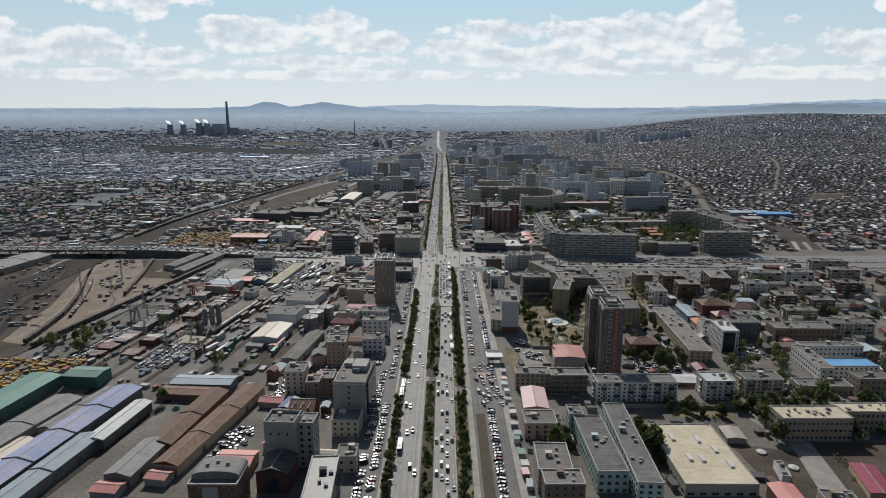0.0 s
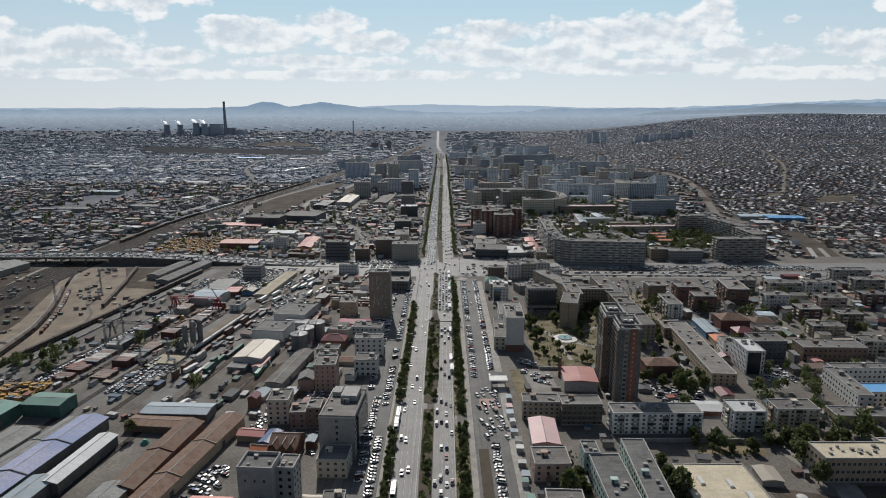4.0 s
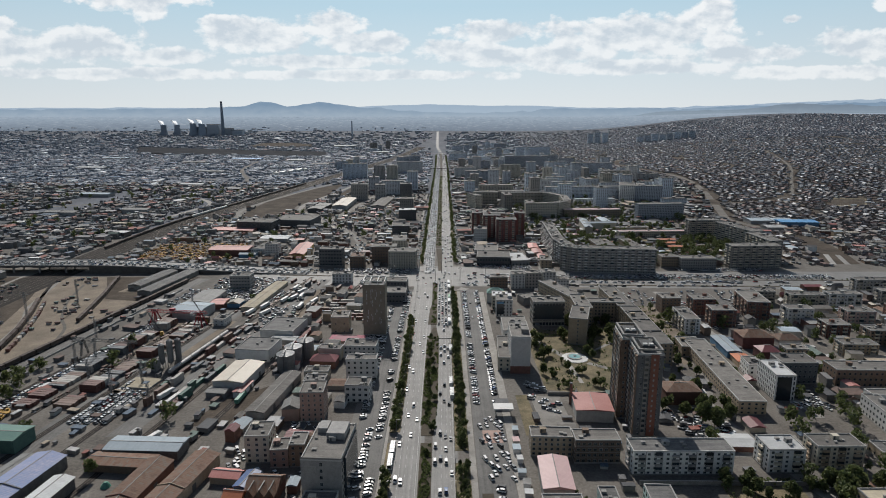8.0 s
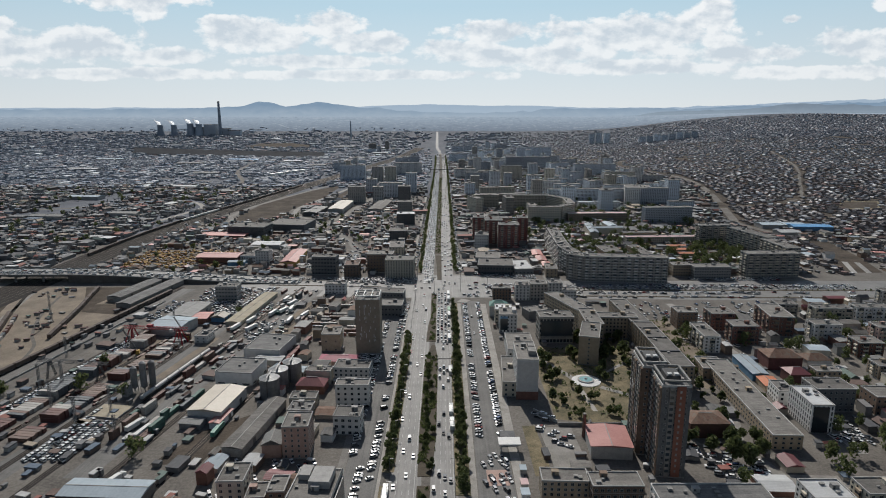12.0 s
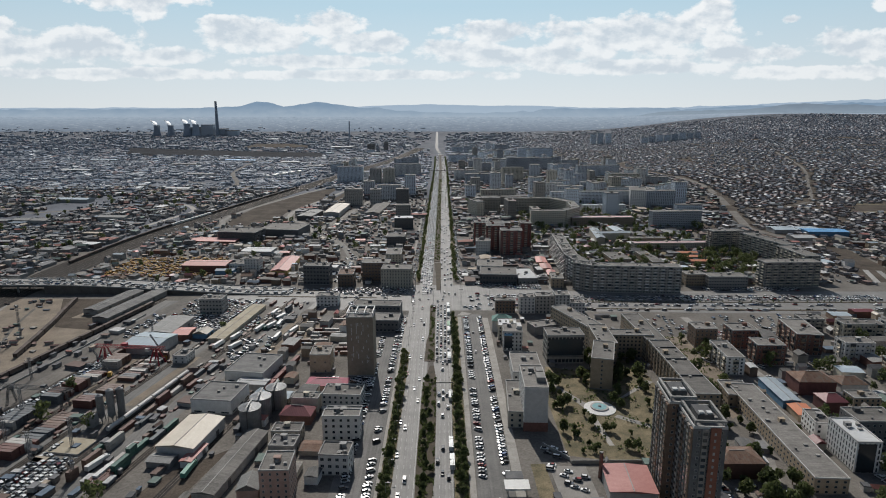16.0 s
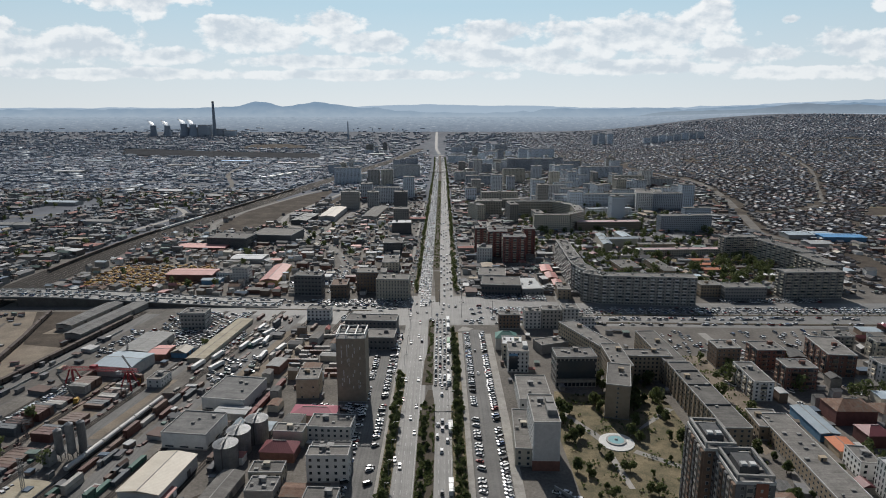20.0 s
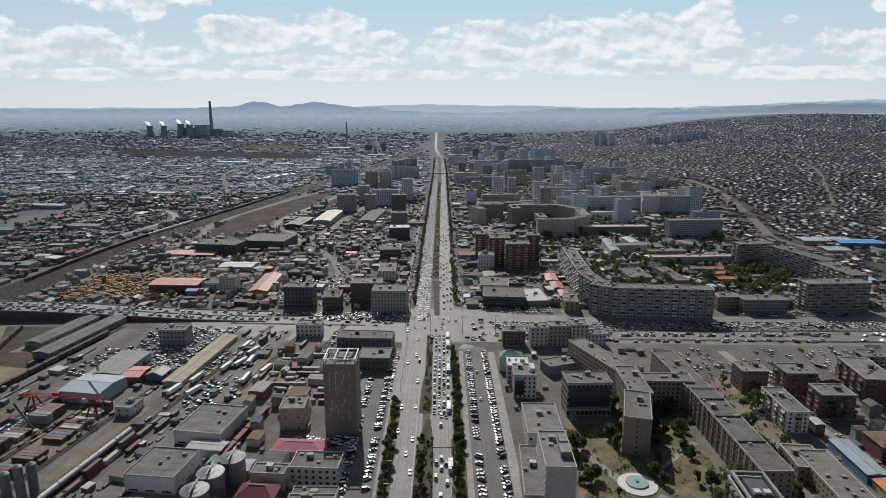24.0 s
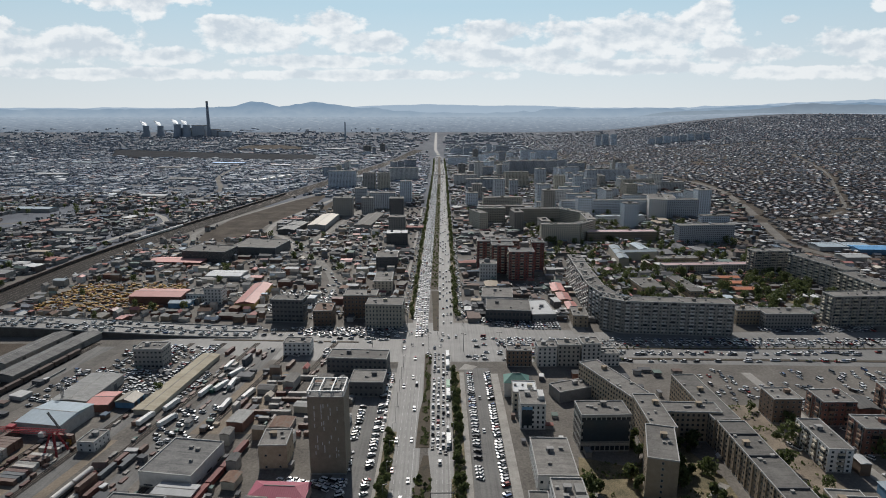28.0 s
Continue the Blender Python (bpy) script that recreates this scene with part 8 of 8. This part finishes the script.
# bare plot by the railway: rubble, spoil heaps, parked lorries
rubble = Geo()
rng = random.Random(71)
for _ in range(560):
    x, y = rng.uniform(-520, -285), rng.uniform(450, 745)
    if x > -322 + 0.165 * (y - 430):
        continue
    if noise.noise(Vector((x / 45, y / 45, 5))) < 0.05:
        continue
    cottage(rubble, x, y, rng.uniform(1.5, 6), rng.uniform(1, 3), rng.uniform(0.5, 2.2), rng.uniform(0.2, 0.8), rng.uniform(0, 180) * 0.3 - 30, rng.random() < 0.5)
tagged(new("rubble", rubble.mesh("rubble", TOWN_WALL, CONTAINER)), "rubble, crates and scrap on the bare plot", "rubble", kind="stuff")
CURVE = [(-330, 470), (-334.5, 500), (-341, 535), (-354, 575), (-372, 620), (-391, 661), (-412, 712), (-428, 756)]
SHORT = [(-318, 604), (-325, 634), (-335.8, 678), (-346, 712), (-356, 750)]
for pts, width, mat, label in ((CURVE, 3.4, BALLAST, "curved siding on dark ballast"), (SHORT, 3.4, BALLAST, "short siding on dark ballast"),
                               ([(-345, 480), (-350, 540), (-368, 600), (-388, 640), (-402, 690), (-420, 750)], 3.0, PAVING, "pale wheel track across the plot"),
                               ([(-306, 540), (-318, 580), (-338, 610), (-362, 660), (-380, 720)], 2.6, STAINED, "dark wheel track across the plot"),
                               ([(-364, 480), (-384, 530), (-397, 564), (-419, 646), (-440, 742), (-446, 760)], 7.0, BALLAST, "pair of worn tracks bending away from the main line"),
                               ([(-384, 470), (-404, 540), (-430, 640), (-452, 742), (-456, 760)], 7.0, SLEEPER, "pair of worn tracks bending away from the main line"),
                               ([(-420, 470), (-436, 540), (-452, 620), (-466, 720), (-468, 760)], 4.0, PAVING, "dusty service track beside the railway"),
                               ([(-300, 452), (-281, 560), (-266, 640), (-256, 700), (-246, 750)], 12.0, STAINED, "dusty concrete lane beside the long train")):
    ribbon(pts, width, mat, label, 0.075)


def along(pts, gap):
    """Points and headings at even steps along a bent line."""
    out, left = [], 0.0
    for (x0, y0), (x1, y1) in zip(pts, pts[1:]):
        L = math.hypot(x1 - x0, y1 - y0)
        while left < L:
            out.append((x0 + (x1 - x0) * left / L, y0 + (y1 - y0) * left / L, -math.degrees(math.atan2(x1 - x0, y1 - y0))))
            left += gap
        left -= L
    return out


for x, y, turn in along(CURVE[:-2], 13.9):
    wagon(x, y, turn, WAGON, "dark open goods wagon on the curved siding")
for x, y, turn in along(SHORT, 13.9):
    wagon(x, y, turn, WAGON, "dark open goods wagon on the short siding")
for i, (x, y, turn) in enumerate(along([(px + 9, py - 4) for px, py in CURVE[2:6]], 8.6)):
    ob = tagged(new("container", BOXES[("rust", "rust", "brown", "pale", "slate")[i % 5], 6.1]), "worn steel container along a curved dirt track", "container", "freight containers")
    ob.matrix_world = pose(x, y, 0.1, 0, 0, turn + rng.uniform(-6, 6))
# lattice masts in the freight yard
for x, y, h in ((-262, 500, 20), (-250, 505, 20), (-236, 470, 18), (-213, 455, 18), (-200, 470, 18), (-355, 590, 30), (-340, 640, 28), (-280, 560, 16), (-232, 640, 16), (-182, 440, 14)):
    ob = thing("lattice_mast", x, y, -9, "grey steel lattice mast with a cross arm", "mast", "yard masts")
    g = Geo()
    lattice(g, (0, 0, 0), (0, 0, h), 0.55, 12)
    part("shaft", g, LAMP, ob)
    part("cross_arm", Geo().box(-4, 4, -0.12, 0.12, h - 2, h - 1.8).box(-2.6, 2.6, -0.12, 0.12, h - 0.2, h), LAMP, ob)

# kiosks and market stalls on the pavement before the shops
rng = random.Random(83)
for i in range(16):
    y = 246 + i * 10.5 + rng.uniform(-3, 3)
    x = axis(y) + 49.5 + rng.uniform(-1.0, 1.0)
    if on_house(x, y, 2.0):
        continue
    ob = thing("kiosk", x, y, rng.uniform(-5, 5), "small street kiosk with a flat sheet roof", "kiosk", "pavement kiosks", 0.1)
    w, d, h = rng.uniform(1.3, 2.0), rng.uniform(1.6, 3.2), rng.uniform(2.4, 2.9)
    part("cabin", Geo().box(-w, w, -d, d, 0, h), WALLS[rng.choice(("white", "cream", "brown", "grey"))], ob)
    part("roof", Geo().box(-w - 0.3, w + 0.3, -d - 0.3, d + 0.3, h, h + 0.18), ROOFS[rng.choice(("pale", "green", "steel", "rose", "slate"))], ob)
    part("counter_window", Geo().box(-w - 0.04, -w, -d * 0.6, d * 0.6, 1.0, 2.0), GLASS, ob)

# sign gantry over the avenue and tall lamp masts at the junction
ob = thing("sign_gantry", axis(539), 539, 0, "dark steel gantry spanning the busy carriageway", "gantry", "", 0.1)
for a in (5.4, 16.4):
    part("post", Geo().box(a - 0.18, a + 0.18, -0.18, 0.18, 0, 6.6), DARKFRAME, ob)
part("beam", Geo().box(5.2, 16.6, -0.25, 0.25, 6.0, 6.6), DARKFRAME, ob)
for x, y in ((-24, 735), (-22, 785), (24, 732), (26, 792), (-48, 742), (52, 735), (4, 770), (-3, 735)):
    ob = thing("lamp_mast", x, y, rng.uniform(0, 180), "tall grey lamp mast at the junction", "street lamp", "junction lamp masts", 0.05)
    mast = part("mast", Geo().disc(0, 0, 0.22, 0, 15, 8, 0.12), LAMP, ob)
    part("lamp_bar", Geo().box(-2.0, 2.0, -0.12, 0.12, 14.6, 14.85).box(-2.2, -1.2, -0.3, 0.3, 14.4, 14.6).box(1.2, 2.2, -0.3, 0.3, 14.4, 14.6), LAMP, mast)
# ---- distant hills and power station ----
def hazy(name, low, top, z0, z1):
    """Distant slopes with haze painted into a glow, paler towards the foot, where more air lies before them."""
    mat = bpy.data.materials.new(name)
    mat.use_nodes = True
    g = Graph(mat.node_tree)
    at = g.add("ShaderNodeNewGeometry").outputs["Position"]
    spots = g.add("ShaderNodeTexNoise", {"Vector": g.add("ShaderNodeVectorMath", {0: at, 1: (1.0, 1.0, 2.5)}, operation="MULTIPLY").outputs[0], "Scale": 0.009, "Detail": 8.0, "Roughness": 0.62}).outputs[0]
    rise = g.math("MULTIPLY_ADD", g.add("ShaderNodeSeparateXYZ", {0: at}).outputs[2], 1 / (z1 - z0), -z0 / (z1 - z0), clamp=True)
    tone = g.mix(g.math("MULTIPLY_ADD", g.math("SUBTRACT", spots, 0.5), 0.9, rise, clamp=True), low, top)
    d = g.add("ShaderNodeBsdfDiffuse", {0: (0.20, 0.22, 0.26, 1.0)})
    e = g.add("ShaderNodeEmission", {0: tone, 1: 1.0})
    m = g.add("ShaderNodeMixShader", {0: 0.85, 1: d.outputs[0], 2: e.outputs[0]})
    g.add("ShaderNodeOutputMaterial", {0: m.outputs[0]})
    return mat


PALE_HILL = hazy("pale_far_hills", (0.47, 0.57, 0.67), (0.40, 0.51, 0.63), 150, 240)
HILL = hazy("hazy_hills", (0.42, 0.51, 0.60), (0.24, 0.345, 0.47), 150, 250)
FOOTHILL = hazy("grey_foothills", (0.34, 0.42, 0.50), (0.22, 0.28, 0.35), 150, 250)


# the hazy end of the valley, a plain backdrop past the last roofs
PLAIN = bpy.data.materials.new("hazy_plain")
PLAIN.use_nodes = True
hg = Graph(PLAIN.node_tree)
hp = hg.add("ShaderNodeNewGeometry").outputs["Position"]
hz = hg.add("ShaderNodeSeparateXYZ", {0: hp})
# haze is painted as a glow whose colour pales with distance
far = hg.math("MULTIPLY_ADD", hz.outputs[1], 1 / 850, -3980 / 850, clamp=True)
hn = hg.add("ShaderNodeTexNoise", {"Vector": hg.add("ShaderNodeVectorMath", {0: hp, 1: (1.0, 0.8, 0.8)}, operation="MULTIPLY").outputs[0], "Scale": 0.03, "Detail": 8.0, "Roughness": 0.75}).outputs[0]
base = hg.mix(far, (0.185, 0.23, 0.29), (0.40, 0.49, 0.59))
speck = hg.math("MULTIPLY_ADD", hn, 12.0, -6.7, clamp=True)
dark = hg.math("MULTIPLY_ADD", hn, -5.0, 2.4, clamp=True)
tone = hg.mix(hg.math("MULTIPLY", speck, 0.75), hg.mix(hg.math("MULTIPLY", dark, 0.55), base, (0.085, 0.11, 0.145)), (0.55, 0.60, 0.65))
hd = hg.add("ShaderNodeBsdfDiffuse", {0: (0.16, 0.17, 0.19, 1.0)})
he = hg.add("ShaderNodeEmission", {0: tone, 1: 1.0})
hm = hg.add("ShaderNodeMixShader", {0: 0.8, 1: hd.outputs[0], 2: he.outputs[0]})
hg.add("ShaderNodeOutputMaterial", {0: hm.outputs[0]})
PX = [-4800 + 60 * i for i in range(161)]
verts, faces = [], []
for i, x in enumerate(PX):
    start = plain_start(x, 4200)
    for j in range(15):
        y = start + (4800 - start) * j / 14
        verts.append((x, y, land(x, y) + (1.5 if j else -1.0)))
for i in range(160):
    for j in range(14):
        a = i * 15 + j
        faces.append((a, a + 15, a + 16, a + 1))
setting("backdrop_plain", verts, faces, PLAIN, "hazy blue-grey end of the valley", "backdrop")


def ridge(name, y, crest, depth, label, mat):
    xs = range(-4800, 4801, 40)
    top = [(x, y, crest(x)) for x in xs]
    verts = [(x, y - depth, 120.0) for x in xs] + top + [(x, y + 60, 100.0) for x in xs]
    n = len(top)
    faces = [(k * n + i, k * n + i + 1, k * n + n + i + 1, k * n + n + i) for k in range(2) for i in range(n - 1)]
    return setting(name, verts, faces, mat, label, "hills")


def bump_at(x, c, w, a):
    return a * math.exp(-((x - c) / w) ** 2)


def pale_crest(x):
    z = 226 + 8 * noise.noise(Vector((x / 520, 20, 0))) + 6 * noise.noise(Vector((x / 150, 23, 0))) + 2 * noise.noise(Vector((x / 50, 25, 0)))
    return z + bump_at(x, -200, 420, 24) + bump_at(x, 500, 500, 16) + 9 * noise.noise(Vector((x / 85, 41, 0))) * smooth(600, 1500, x) + 64 * smooth(1400, 3600, x)


def far_crest(x):
    z = 216 + 12 * noise.noise(Vector((x / 420, 0, 0))) + 12 * noise.noise(Vector((x / 130, 3, 0))) + 6 * noise.noise(Vector((x / 48, 5, 0))) + 2.5 * noise.noise(Vector((x / 18, 7, 0)))
    z += bump_at(x, -1330, 110, 38) + bump_at(x, -1450, 420, 18) + bump_at(x, -930, 170, 40) + bump_at(x, -760, 300, 16)
    return z - 30 * smooth(-450, 200, x) + 34 * smooth(300, 900, x) + 50 * smooth(1500, 3600, x) + (10 * noise.noise(Vector((x / 75, 31, 0))) + 6 * noise.noise(Vector((x / 32, 33, 0)))) * smooth(200, 900, x)


def near_crest(x):
    z = 148 + 9 * noise.noise(Vector((x / 300, 9, 0))) + 6 * noise.noise(Vector((x / 90, 12, 0))) + 2 * noise.noise(Vector((x / 30, 14, 0)))
    return z + bump_at(x, 1800, 400, 40) + bump_at(x, 2700, 300, 26) + 92 * smooth(1400, 3000, x) - 30 * smooth(-200, -2200, x)


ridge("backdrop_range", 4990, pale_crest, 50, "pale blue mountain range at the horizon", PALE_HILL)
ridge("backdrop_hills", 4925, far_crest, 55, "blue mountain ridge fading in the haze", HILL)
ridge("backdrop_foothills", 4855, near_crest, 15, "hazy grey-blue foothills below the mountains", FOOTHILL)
# ---- power station on the horizon ----
# concrete with the blue of distant air mixed into its colour
SHAFT = surface("hazed_concrete", ((0.2, (0.24, 0.28, 0.33)), (0.8, (0.32, 0.36, 0.41))), 0.9, 0.02, 0.2, 0.1)
cx0, cy0 = -1276.0, 3800.0
base = land(cx0, cy0)
ob = thing("power_station_chimney", cx0, cy0, 0, "very tall tapering concrete power station chimney", "chimney")
part("shaft", Geo().disc(0, 0, 11, -5, 252 - base, 24, 6.0), SHAFT, ob)
part("collar", Geo().disc(0, 0, 6.6, 244 - base, 250 - base, 24), DARKFRAME, ob)


def cooling(x, y, h, r):
    ob = thing("cooling_tower", x, y, 0, "waisted concrete cooling tower of the power station", "cooling tower", "cooling towers")
    g = Geo()
    rings = [(0, 1.0), (0.3, 0.82), (0.6, 0.68), (0.8, 0.66), (1.0, 0.70)]
    for (a, p), (b, q) in zip(rings, rings[1:]):
        g.disc(0, 0, r * p, h * a - 2, h * b - 2 + 0.01, 24, r * q)
    part("shell", g, SHAFT, ob)


STEAM = bpy.data.materials.new("white_steam")
STEAM.use_nodes = True
sg = Graph(STEAM.node_tree)
sg.add("ShaderNodeOutputMaterial", {0: sg.add("ShaderNodeBsdfTranslucent", {0: (0.95, 0.96, 0.97, 1.0)}).outputs[0]})


def plume(x, y, z, seed):
    """A thin ragged veil of steam, curled and blown to the left."""
    rng = random.Random(seed)
    verts, faces = [], []
    for i in range(12):
        k = i / 11
        half = (5 + 6 * math.sin(math.pi * min(1.0, k * 1.25)) + rng.uniform(-2, 3)) * (1.0 - 0.75 * k ** 3)
        for j in range(7):
            a = math.pi * (j / 6 - 0.5)
            verts.append((-34 * k ** 1.2 + half * math.sin(a) * 0.7 + rng.uniform(-1.5, 1.5), 8 * math.cos(a), z + 2 + 26 * k + half * math.sin(a) * 0.6 + rng.uniform(-1.5, 1.5)))
    faces = [(i * 7 + j, i * 7 + j + 1, i * 7 + j + 8, i * 7 + j + 7) for i in range(11) for j in range(6)]
    ob = new("steam_plume", mesh_of("steam_plume", verts, faces, [STEAM]))
    ob.matrix_world = pose(x, y, land(x, y))
    return tagged(ob, "white steam drifting from a cooling tower", "steam", "steam plumes")


for i, (x, s) in enumerate(((-1625, 1.0), (-1545, 1.0), (-1450, 1.15), (-1400, 1.1))):
    cooling(x, 3800, 62 * s, 24 * s)
    plume(x, 3800, 60 * s, i)
for x, w, h in ((-1340, 70, 58), (-1410, 60, 44), (-1258, 60, 36), (-1200, 70, 26)):
    ob = thing("boiler_house", x, 3830, 0, "grey boiler house of the power station", "building", "power station halls")
    part("wall", Geo().box(-w / 2, w / 2, -20, 20, -4, h), WALLS["hazeblue"], ob)
    part("roof", Geo().box(-w / 2 - 1, w / 2 + 1, -21, 21, h, h + 3), ROOFS["felt"], ob)
ob = thing("factory_chimney", -500, 3700, 0, "distant slim factory chimney", "chimney")
part("shaft", Geo().disc(0, 0, 5, -3, 92, 12, 3), SHAFT, ob)
